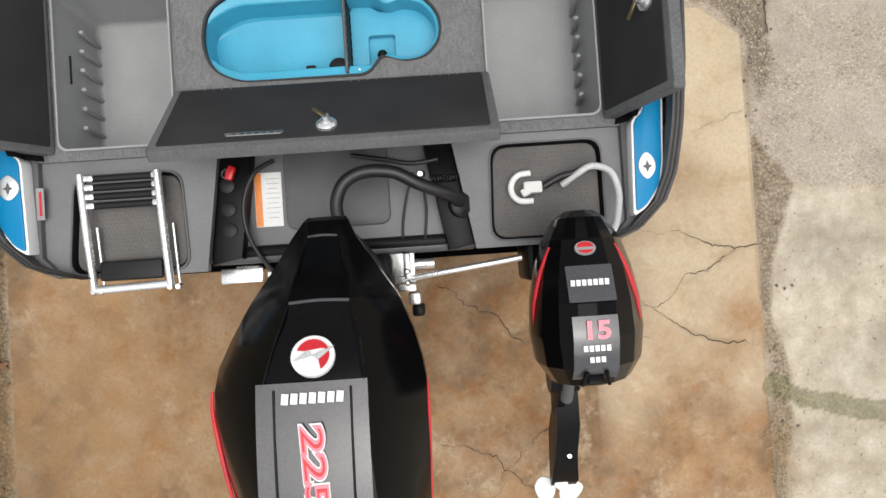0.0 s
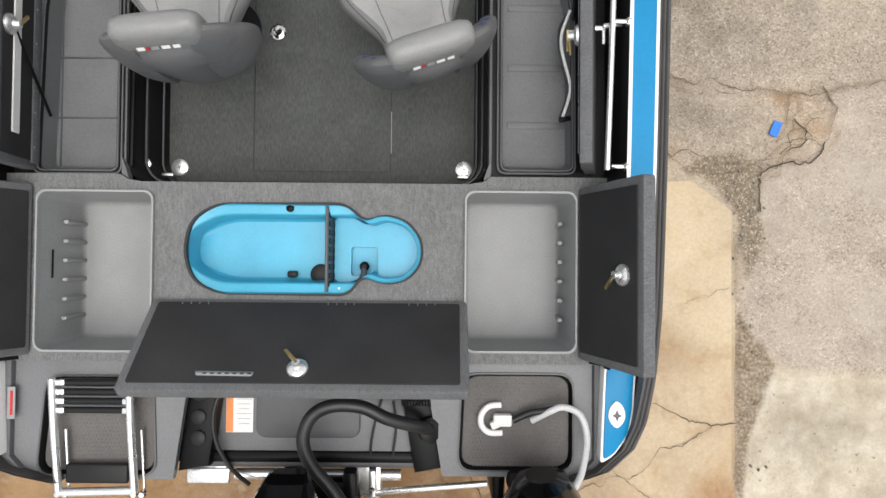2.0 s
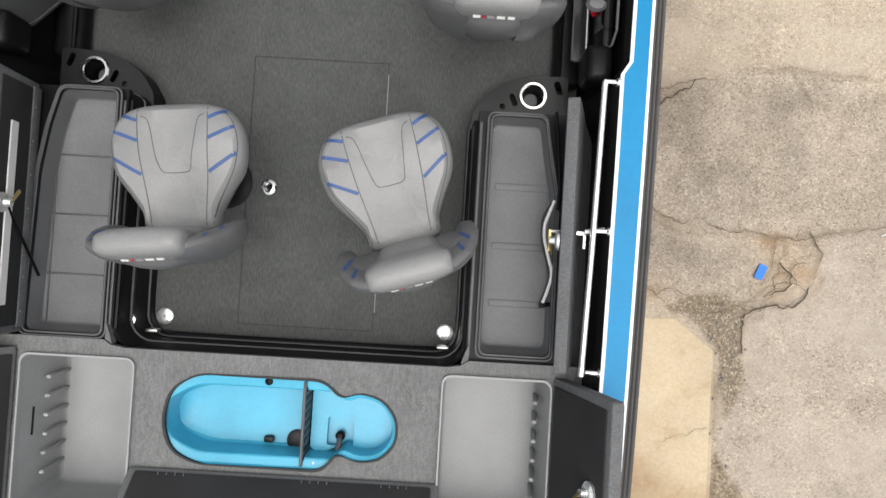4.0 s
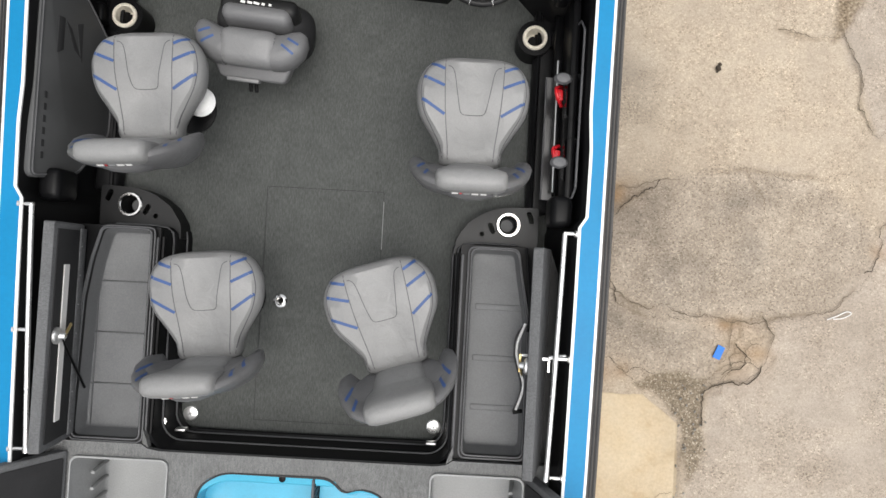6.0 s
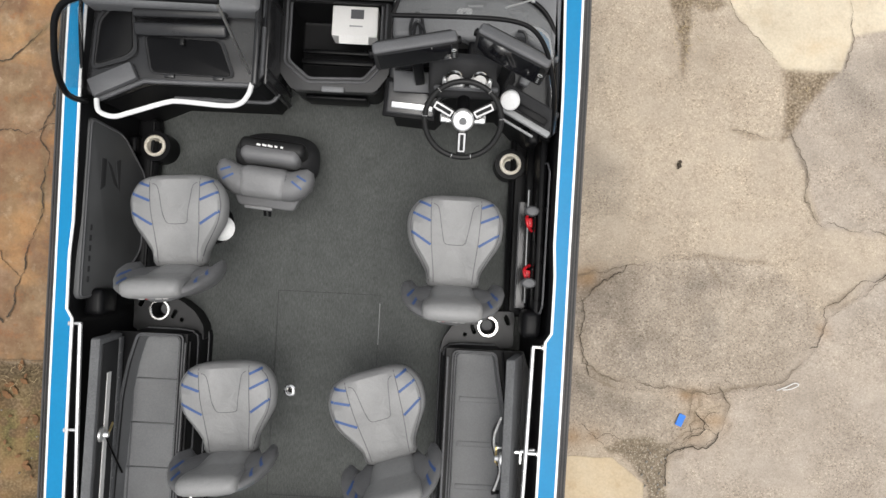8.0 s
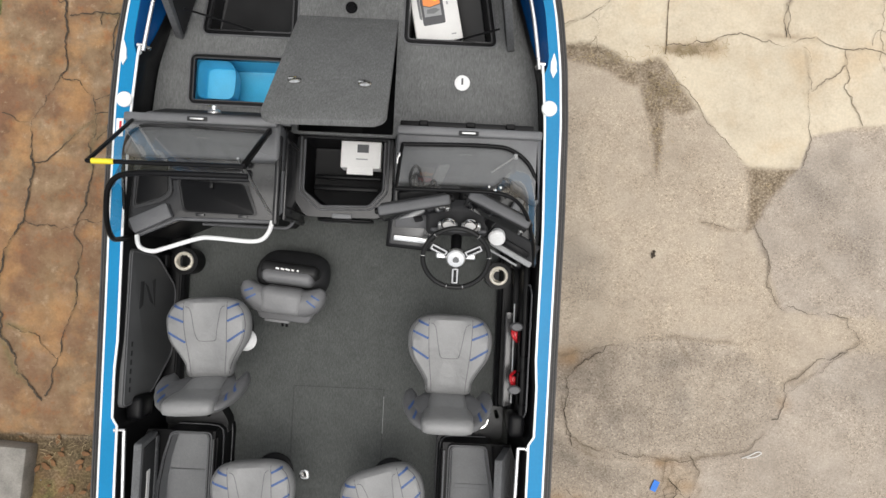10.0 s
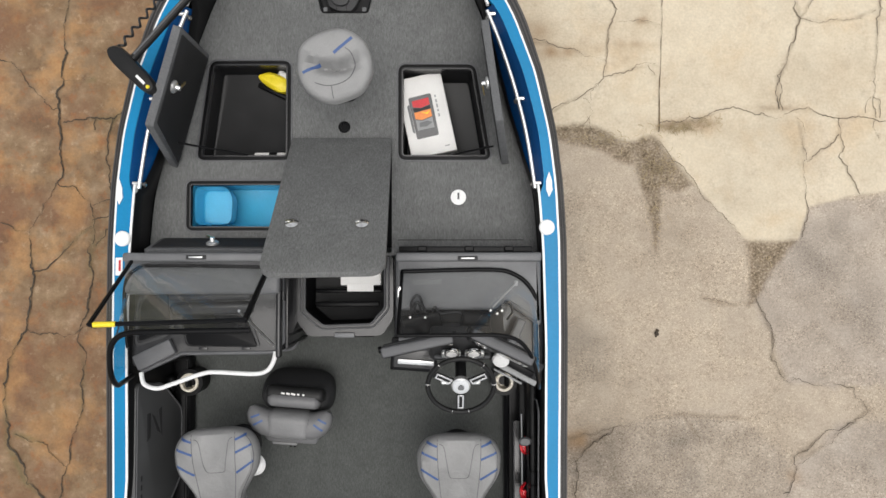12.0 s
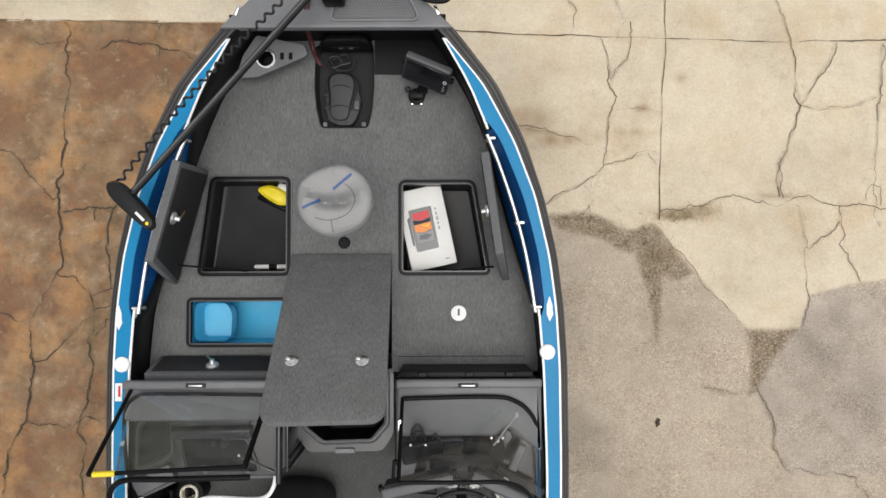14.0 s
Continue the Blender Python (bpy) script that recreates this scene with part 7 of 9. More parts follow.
for a in (270, 28, 152):
    sp = part("spoke", mv(mv(rbox(0.125, 0.044, 0.010, 0.005, 2), Matrix.Translation((0.112, 0, -0.002))), WM @ pose(0, 0, 0, 0, 0, a)), RUBBER, wheel, "black spoke with polished inlay")
    part("spoke_inlay", mv(joined(*[rbox(0.085, 0.010, 0.004, 0.001, 1, (0.105, s * 0.0125, 0.005)) for s in (-1, 1)], rbox(0.008, 0.033, 0.004, 0.001, 1, (0.063, 0, 0.005)), rbox(0.008, 0.033, 0.004, 0.001, 1, (0.147, 0, 0.005))), WM @ pose(0, 0, 0, 0, 0, a)), CHROME, sp)
for a in (255, 285, 5, 50, 130, 175):
    part("rim_inlay", mv(rbox(0.028, 0.008, 0.028, 0.004, 1, (0.178, 0, 0)), WM @ pose(0, 0, 0, 0, 0, a)), CHROME, wheel)
for sd in (-1, 1):
    part("stalk", rbox(0.06, 0.045, 0.02, 0.010, 3, (0.705 + sd * 0.078, 3.372, 1.475)), STEEL_WHITE, helm, "silver column lever")
wsh = part("windshield_frame", joined(tube([(0.395, 3.665, 1.93), (0.70, 3.668, 1.94), (0.87, 3.666, 1.93), (0.965, 3.64, 1.91), (1.03, 3.57, 1.86), (1.075, 3.46, 1.78), (1.105, 3.37, 1.65), (1.135, 3.33, 1.44)], 0.010, 10),
                                      tube([(0.385, 3.965, 1.475), (0.85, 3.975, 1.48), (1.0, 3.95, 1.475), (1.10, 3.86, 1.46), (1.145, 3.70, 1.43), (1.155, 3.35, 1.37)], 0.012, 10),
                                      tube([(0.385, 3.965, 1.475), (0.395, 3.665, 1.93)], 0.010, 8, False)), BLACK, helm, "black curved windshield frame")
part("windshield_glass", loft([[(0.39, 3.96, 1.48), (0.85, 3.97, 1.485), (1.0, 3.945, 1.48), (1.10, 3.86, 1.46), (1.145, 3.70, 1.43), (1.152, 3.38, 1.375)],
                               [(0.40, 3.667, 1.93), (0.70, 3.669, 1.94), (0.87, 3.667, 1.93), (0.965, 3.641, 1.91), (1.03, 3.571, 1.86), (1.11, 3.355, 1.62)]], False, False), GLASS, wsh).visible_shadow = False
part("wiper", joined(tube([(0.86, 3.79, 1.76), (0.99, 3.90, 1.60)], 0.0045, 8, False), rbox(0.02, 0.03, 0.015, 0.006, 2, (0.995, 3.903, 1.595))), BIN_GREY, wsh)
part("side_hinge", rbox(0.02, 0.06, 0.03, 0.005, 2, (0.38, 3.86, 1.62)), CHROME, wsh)
part("dash_cable", joined(tube([(0.452, 3.70, 1.40), (0.440, 3.745, 1.465), (0.436, 3.785, 1.50), (0.450, 3.822, 1.53), (0.469, 3.838, 1.535), (0.488, 3.822, 1.53), (0.498, 3.785, 1.50), (0.512, 3.735, 1.46), (0.515, 3.69, 1.40)], 0.0075, 8),
                          tube([(0.458, 3.70, 1.38), (0.455, 3.755, 1.48), (0.464, 3.795, 1.51), (0.480, 3.790, 1.51), (0.487, 3.745, 1.46), (0.490, 3.69, 1.38)], 0.007, 8),
                          tube([(0.445, 3.775, 1.497), (0.470, 3.800, 1.53), (0.500, 3.778, 1.50)], 0.009, 8)), CABLE, helm, "looped black power cables")
part("dash_cable", joined(tube([(0.556, 3.70, 1.42), (0.552, 3.750, 1.475), (0.567, 3.772, 1.485), (0.582, 3.750, 1.475), (0.60, 3.735, 1.465), (0.68, 3.742, 1.468), (0.72, 3.73, 1.45)], 0.007, 8), tube([(0.965, 3.70, 1.43), (0.990, 3.745, 1.47), (0.975, 3.790, 1.49), (0.945, 3.80, 1.48)], 0.007, 8)), CABLE, helm)
for x, y in ((0.869, 3.752), (0.932, 3.751), (0.905, 3.735), (0.430, 3.715), (0.512, 3.715)):
    part("plug", joined(lathe([(0.009, -0.05), (0.009, 0.0), (0.006, 0.010), (0, 0.011)], 10, (x, y, 1.475))), ALUMINIUM, helm)
part("finder_back", mv(rbox(0.23, 0.12, 0.07, 0.02, 3), pose(0.488, 3.678, 1.44, 14, 0, 12)), BLACK, helm, "black unit behind the dash")
part("finder_back", mv(rbox(0.16, 0.10, 0.09, 0.02, 3), pose(0.790, 3.695, 1.425, 8, 0, -6)), BLACK, helm, "black unit behind the dash")
for (x0, y0), (x1, y1), w_ in (((0.545, 3.575), (0.655, 3.640), 0.045), ((0.855, 3.565), (0.735, 3.640), 0.030), ((0.690, 3.58), (0.690, 3.66), 0.05), ((0.985, 3.56), (1.05, 3.70), 0.05)):
    part("hood_rib", mv(rbox(math.hypot(x1 - x0, y1 - y0), w_, 0.04, 0.012, 3), pose((x0 + x1) / 2, (y0 + y1) / 2, 1.42, 0, 0, math.degrees(math.atan2(y1 - y0, x1 - x0)))), DASH_GREY, helm)
part("console_valley", prism(rounded([(0.36, 3.755), (0.36, 3.54), (0.60, 3.53), (0.90, 3.53), (0.96, 3.60), (0.94, 3.80), (0.90, 3.755)], 0.02), 1.325, 1.338, 0.004), LINER, helm)


def fish_finder(at, w=0.27, h=0.17, label="black fish finder screen on a bracket", stem=0.07):
    f = thing("fish_finder", label, "fish finder", "fish finders", at=at)
    part("housing", rbox(w, h, 0.05, 0.012, 3), LID_UNDER, f, "black plastic housing")
    part("top_rim", rbox(w * 0.99, 0.026, 0.052, 0.012, 3, (0, h / 2 - 0.009, -0.003)), DARK_GREY, f, "grey top edge")
    part("screen", rbox(w - 0.03, h - 0.03, 0.006, 0.003, 1, (0, 0, 0.0235)), SCREEN, f, "dark glass screen")
    part("rear_shell", rbox(w * 0.92, h * 0.86, 0.03, 0.012, 3, (0, 0, -0.028)), LID_UNDER, f)
    for k in (-1, 1):
        part("bracket_knob", mv(lathe([(0.018, 0), (0.018, 0.016), (0.012, 0.02)], 14), pose(k * (w / 2), 0, -0.02, 0, 90 * k, 0)), BLACK, f)
    strip_ = part("button_strip", rbox(0.028, h - 0.022, 0.005, 0.002, 1, (w / 2 - 0.020, 0, 0.0245)), RUBBER, f)
    part("button", annulus(0.007, 0.012, 0.003, 16, (w / 2 - 0.020, 0.010, 0.027)), STEEL_WHITE, strip_, "bright ring button")
    for k in range(3):
        part("button", rbox(0.010, 0.006, 0.002, 0, c=(w / 2 - 0.020, -0.022 - 0.016 * k, 0.0275)), BIN_GREY, strip_)
    part("bracket", joined(rbox(w * 0.9, 0.03, 0.012, 0.004, 1, (0, -h / 2 - 0.015, -0.02)), rbox(0.05, stem, 0.05, 0.01, 2, (0, -h / 2 - 0.02 - stem / 2, -0.02))), BLACK, f)
    return f


fish_finder(pose(0.483, 3.592, 1.732, 84, 0, 12), 0.365, 0.17, stem=0.27)
fish_finder(pose(0.893, 3.583, 1.768, 80, 0, -25), 0.335, 0.17, stem=0.30)
fish_finder(pose(0.52, 5.80, 1.34, 58, 0, -23), 0.28, 0.17, "black fish finder screen on the bow deck")
mount = thing("screen_mount", "black ball mount on the bow deck", "mount")
part("mount_plate", joined(lathe([(0.05, 0), (0.05, 0.012), (0.03, 0.02), (0.022, 0.05)], 20, (0.455, 5.715, BOW)), rbox(0.09, 0.05, 0.03, 0.01, 2, (0.455, 5.715, BOW + 0.05)), tube([(0.455, 5.715, BOW + 0.03), (0.50, 5.77, BOW + 0.12)], 0.016, 10, False)), BLACK, mount)
for k in range(2):
    part("mount_bolt", lathe([(0.007, 0), (0.006, 0.008), (0, 0.009)], 10, (0.428 + 0.055 * k, 5.668, BOW + 0.012)), CHROME, mount)
for dx, dy in ((-0.05, 0.03), (0.05, 0.02)):
    part("mount_knob", mv(lathe([(0.016, 0), (0.019, 0.012), (0.012, 0.022), (0, 0.023)], 12), pose(0.455 + dx, 5.715 + dy, BOW + 0.045)), RUBBER, mount)

# step box in the walkway
step = thing("step_box", "black and grey storage step in the console walkway", "storage box")
so = rounded([(-0.278, 4.06), (-0.278, 3.665), (-0.205, 3.57), (0.238, 3.575), (0.308, 3.675), (0.308, 4.06)], 0.03)
si = rounded([(-0.232, 4.05), (-0.232, 3.725), (-0.118, 3.632), (0.176, 3.642), (0.262, 3.742), (0.262, 4.05)], 0.02)
part("rim", plate(so[::-1], [si], 1.10, 0.05), CONSOLE, step, "charcoal moulded rim")
for k_, z_, r_ in ((0.985, 1.104, 0.007), (1.075, 1.102, 0.006)):
    part("rim_bead", tube([(0.015 + (x - 0.015) * k_, 3.86 + (y - 3.86) * k_, z_) for x, y in si[3:-3]], r_, 8, False), DARK_GREY, step)
part("shell", loft([[(x * 0.97, 3.8 + (y - 3.8) * 0.92, SOLE) for x, y in so], [(x, y, 1.06) for x, y in so]], False), BLACK, step, "black moulded shell")
part("interior", tub(si, 1.08, 0.84, 0.95, 0.02), LINER, step)
part("shelf_bar", joined(rbox(0.40, 0.03, 0.03, 0.008, 2, (0.015, 3.76, 0.99)), rbox(0.42, 0.025, 0.03, 0.008, 2, (0.015, 3.84, 0.92))), BLACK, step)
part("latch_plate", rbox(0.12, 0.03, 0.02, 0.006, 2, (0.015, 3.58, 1.105)), MID_GREY, step)
part("front_recess", rbox(0.34, 0.02, 0.14, 0.01, 2, (0.015, 3.565, 0.93)), BLACK, step)
box = thing("paper_box", "white cardboard carton with dark print in the step box", "box")
part("carton", mv(rbox(0.245, 0.165, 0.12, 0.004, 1), pose(0.108, 3.962, 1.02, 0, 0, 0)), CARD, box)
part("print_panel", mv(rbox(0.07, 0.05, 0.002, 0.0), pose(0.12, 4.0, 1.0815, 0, 0, 0)), DARK_GREY, box)
part("print_bar", mv(rbox(0.07, 0.007, 0.002, 0.0), pose(0.115, 3.935, 1.0815, 0, 0, 0)), BIN_GREY, box)
part("flap", mv(rbox(0.16, 0.05, 0.004, 0.001, 1), pose(0.105, 3.866, 1.074, 12, 0, 0)), CARD, box)

# ---------------------------------------------------------------- seats


def seat_outline(s=1.0, front=1.0):
    half = [(0.0, 0.215), (0.11, 0.212), (0.19, 0.185), (0.235, 0.12), (0.243, 0.05), (0.228, -0.03), (0.178, -0.11), (0.138, -0.18), (0.122, -0.245), (0.0, -0.262)]
    pts = half + [(-x, y) for x, y in half[-2:0:-1]]
    return smooth_loop([(x * s, y * s) for x, y in pts], 3)


def cushion_mesh(z0=0.0, h=0.11):
    o = seat_outline()
    sc = lambda s, z, d=0.0: [(x * s, y * s, z + d * ((x / 0.24) ** 2) + 0.012 * (y / 0.2)) for x, y in o]
    return loft([sc(0.86, z0), sc(0.97, z0 + 0.02), sc(1.0, z0 + 0.05), sc(0.985, z0 + 0.08), sc(0.94, z0 + h - 0.012, 0.006), sc(0.86, z0 + h, 0.012), sc(0.6, z0 + h - 0.004, 0.02), sc(0.25, z0 + h - 0.008, 0.02)])


def dressing(par, tree):
    """Seams and blue inlays laid on a cushion."""
    for s in (-1, 1):
        path = ((0.124, 0.192), (0.124, 0.13), (0.121, 0.06), (0.116, -0.02), (0.108, -0.10), (0.100, -0.17), (0.097, -0.225))
        part("seam", laid_band(tree, [tuple(p)[:2] for p in smooth_path([(s * x, y, 0) for x, y in path], 5)], 0.0034, 0.0010), SEAM, par)
        for (x0, y0), (x1, y1) in (((0.126, 0.152), (0.186, 0.176)), ((0.124, 0.080), (0.213, 0.118)), ((0.119, -0.038), (0.217, 0.024))):
            pts = [(s * (x0 + (x1 - x0) * t), y0 + (y1 - y0) * t) for t in np.linspace(0, 1, 9)]
            part("blue_inlay", laid_band(tree, pts, 0.0125, 0.0018), BLUE_VINYL, par, "blue vinyl inlay")
        edge = ((0.172, 0.182), (0.208, 0.135), (0.222, 0.07), (0.218, 0.02), (0.203, -0.035), (0.168, -0.10), (0.136, -0.16), (0.118, -0.225))
        part("seam", laid_band(tree, [tuple(p)[:2] for p in smooth_path([(s * x, y, 0) for x, y in edge], 4)], 0.0030, 0.0008), SEAM, par)
    cup = [(0.112, 0.166), (0.094, 0.158), (0.082, 0.130), (0.070, 0.06), (0.056, -0.012), (0.046, -0.030), (0.030, -0.034), (0.0, -0.035)]
    cup = cup + [(-x, y) for x, y in cup[-2::-1]]
    part("seam", laid_band(tree, [tuple(p)[:2] for p in smooth_path([(x, y, 0) for x, y in cup], 4)], 0.0030, 0.0009), SEAM, par)


def squared(w, d, p, n=28):
    """Points of a rounded-off rectangle of half sizes w and d."""
    out = []
    for k in range(n):
        a = math.tau * k / n
        c, s = math.cos(a), math.sin(a)
        r = (abs(c) ** p + abs(s) ** p) ** (-1 / p)
        out.append((w * r * c, d * r * s))
    return out


def back_core():
    """The upright middle pad of a bucket back, rolled over at its top."""
    rows = ((0.385, 0.096, 0.040, -0.262, 2.6), (0.44, 0.106, 0.046, -0.272, 3.0), (0.52, 0.110, 0.047, -0.290, 3.4), (0.58, 0.113, 0.045, -0.306, 3.6), (0.615, 0.116, 0.044, -0.318, 3.8), (0.632, 0.126, 0.046, -0.326, 4.0),
            (0.650, 0.134, 0.048, -0.331, 4.2), (0.68, 0.138, 0.050, -0.336, 4.4), (0.72, 0.139, 0.051, -0.341, 4.6), (0.76, 0.139, 0.050, -0.345, 4.6), (0.788, 0.138, 0.047, -0.347, 4.4), (0.806, 0.134, 0.041, -0.348, 4.2), (0.819, 0.126, 0.031, -0.349, 4.0), (0.826, 0.112, 0.018, -0.350, 3.6), (0.828, 0.085, 0.006, -0.350, 3.0))
    return loft([[(x, y0 + y, z) for x, y in squared(w, d, p)] for z, w, d, y0, p in rows])


WING = ((0.085, -0.345), (0.132, -0.343), (0.172, -0.328), (0.203, -0.300), (0.224, -0.264), (0.233, -0.226))
WING_TOP = (0.795, 0.786, 0.755, 0.698, 0.630, 0.565)


def wing_at(sd, t):
    k = t * (len(WING) - 1)
    i = min(int(k), len(WING) - 2)
    f = k - i
    (x0, y0), (x1, y1) = WING[i], WING[i + 1]
    return Vector((sd * (x0 + (x1 - x0) * f), y0 + (y1 - y0) * f, 0)), Vector((sd * (x1 - x0), y1 - y0, 0)).normalized(), WING_TOP[i] * (1 - f) + WING_TOP[i + 1] * f


def wing_mesh(sd, n=16):
    """A side wing of a bucket back, curling forward and falling towards its tip."""
    rings = []
    for k in range(n + 1):
        t = k / n
        c, d, top = wing_at(sd, t)
        nrm = Vector((-d.y, d.x, 0)) * sd
        end = math.sqrt(max(0.02, 1 - max(0.0, (t - 0.72) / 0.28) ** 2))
        thick = (0.044 - 0.010 * t) * max(0.35, end)
        zb = 0.40 + 0.05 * t
        zt = zb + (top - zb) * (0.62 + 0.38 * end)
        out = []
        for u, v in squared(1.0, 1.0, 2.7, 20):
            z = (zt + zb) / 2 + (zt - zb) / 2 * v
            lean = -0.022 * (v + 1) * (1 - 0.4 * t) + 0.022
            out.append(tuple(c + nrm * (u * thick * (1 - 0.15 * max(0, v)) + lean) + Vector((0, 0, z))))
        rings.append(out)
    return loft(rings)


def seat_back(par, vinyl, wing_vinyl):
    """The bucket backrest: a padded centre roll between two curling wings."""
    mid = back_core()
    mtree = tree_of(mid)
    b = part("backrest", mid, vinyl, par, "grey padded backrest roll")
    for sd in (-1, 1):
        wm = wing_mesh(sd)
        wtree = tree_of(wm)
        part("back_wing", wm, wing_vinyl, b, "curled grey side wing")
        for t in (0.44, 0.66):
            c, d, top = wing_at(sd, t)
            nrm = Vector((-d.y, d.x, 0)) * sd
            line = [c + nrm * u + d * 0.25 * (u + 0.01) for u in np.linspace(-0.004, 0.034, 10)]
            line = [(p.x, p.y) for p in line if drop(wtree, p.x, p.y) > top - 0.10]
            if len(line) > 2:
                part("blue_inlay", laid_band(wtree, line, 0.012, 0.0016), BLUE_VINYL, b, "blue vinyl inlay")
    shell = []
    for z, w, d, y0, p in ((0.345, 0.100, 0.045, -0.268, 3.0), (0.42, 0.135, 0.050, -0.290, 3.2), (0.52, 0.168, 0.052, -0.316, 3.2), (0.62, 0.196, 0.050, -0.342, 3.2), (0.69, 0.206, 0.042, -0.356, 3.2), (0.725, 0.200, 0.030, -0.360, 3.0), (0.742, 0.180, 0.014, -0.358, 3.0)):
        shell.append([(x, y0 - 0.018 + y + 0.42 * x * x / 0.19, z - 0.40 * x * x / 0.19 * (z > 0.6)) for x, y in squared(w, d, p)])
    part("back_shell", loft(shell), SHELL_GREY, b, "smooth dark grey rear shell")
    for k, (w_, m_) in enumerate(((0.024, CARD), (0.008, RED), (0.024, BIN_GREY), (0.026, CARD), (0.022, CARD))):
        x, z = (-0.060, -0.038, -0.015, 0.017, 0.050)[k], 0.752
        hit = mtree.ray_cast(Vector((x, -2.0, z)), Vector((0, 1, 0)))[0]
        part("label_bar", mv(rbox(w_, 0.003, 0.013, 0), pose(x, hit.y - 0.0015, z, -16, 0, 0)), m_, b)
    return b


def pedestal_seat(at, group="pedestal seats"):
    s = thing("pedestal_seat", "grey vinyl bucket seat with blue inlays on a pedestal", "boat seat", group, at=at)
    zc = 0.40
    cm = cushion_mesh(zc)
    tree = tree_of(cm)
    c = part("cushion", cm, VINYL, s)
    dressing(c, tree)
    part("cushion_shell", mv(cushion_mesh(0, 0.05), Matrix.Translation((0, 0, zc - 0.035)) @ Matrix.Diagonal((0.9, 0.9, 0.8, 1))), BLACK, s)
    seat_back(s, VINYL, SHELL_GREY)
    for sd in (-1, 1):
        part("back_hinge", joined(mv(lathe([(0.02, 0), (0.02, 0.016)], 14), pose(sd * 0.09, -0.22, zc + 0.04, 0, 90 * sd, 0))), BLACK, s)
    part("post", lathe([(0.036, 0.0), (0.036, 0.34), (0.09, 0.345), (0.09, 0.37)], 18), ALUMINIUM, s)
    part("base_plate", lathe([(0.12, 0), (0.12, 0.006), (0.10, 0.016), (0.04, 0.024)], 24), BLACK, s)
    return s


seat = pedestal_seat(pose(-0.385, 1.93, SOLE, 0, 0, 6))
seats = [copy_thing(seat, pose(x, y, SOLE, 0, 0, rz)) for x, y, rz in ((0.37, 1.93, 18), (-0.69, 2.85, 4), (0.70, 2.815, 0))]
for ob in seat.children:
    if ob.name.startswith("backrest"):
        ob.matrix_basis = pose(0, -0.26, 0.42, -8.5, 0, 0) @ pose(0, 0.26, -0.42)
part("swivel_knob", joined(lathe([(0.06, 0), (0.066, 0.012), (0.05, 0.03), (0, 0.034)], 24, (0.17, -0.05, 0.33)), tube([(0.05, 0, 0.335), (0.17, -0.05, 0.34)], 0.012, 8, False)), WHITE, seats[1], "white round swivel knob")
tagged(seats[1], "grey vinyl bucket seat with blue inlays and a white side knob")

folded = thing("folded_seat", "loose grey bucket seat tipped on edge on the cockpit floor", "boat seat", at=pose(-0.288, 3.165, SOLE, 0, 0, 176))
part("back_shell", loft([[(w * math.copysign(abs(math.cos(a)) ** 0.6, math.cos(a)), -0.06 + dy + d * math.copysign(abs(math.sin(a)) ** 0.75, math.sin(a)), z) for a in np.linspace(0, math.tau, 28, endpoint=False)] for z, w, d, dy in ((0.0, 0.15, 0.08, 0.0), (0.07, 0.205, 0.125, 0.005), (0.16, 0.222, 0.142, 0.008), (0.23, 0.218, 0.122, 0.010), (0.29, 0.205, 0.095, 0.012), (0.335, 0.185, 0.070, 0.012), (0.355, 0.15, 0.04, 0.008))]), LID_UNDER, folded, "black moulded back shell")
FI = folded.matrix_basis.inverted()
roll = part("bolster", mv(rbox(0.31, 0.085, 0.13, 0.040, 6), FI @ pose(-0.275, 3.196, 1.150, -14, 0, -5)), SHELL_GREY, folded, "grey bolster roll")
back_mesh = mv(rbox(0.35, 0.085, 0.16, 0.036, 5), FI @ pose(-0.268, 3.232, 1.122, -14, 0, -5))
back_tree = tree_of(back_mesh)
part("roll_back", back_mesh, RUBBER, folded, "black rear of the roll")
for k, w_ in enumerate((0.020, 0.022, 0.026, 0.014, 0.012)):
    p = FI @ Vector((-0.332 + 0.030 * k, 3.249 - 0.0026 * k, 0))
    part("label_bar", mv(rbox(w_, 0.010, 0.003, 0), pose(p.x, p.y, drop(back_tree, p.x, p.y) + 0.0012, 0, 0, 171)), CARD, folded)
FP = FI @ pose(-0.302, 3.060, 1.145, 0, 0, -5)
pad_mesh = mv(rbox(0.272, 0.165, 0.145, 0.055, 6), FP @ pose(0, 0, 0, 10, 0, 0))
pad_tree = tree_of(pad_mesh)
part("front_pad", pad_mesh, VINYL_MID, folded, "grey padded front roll")
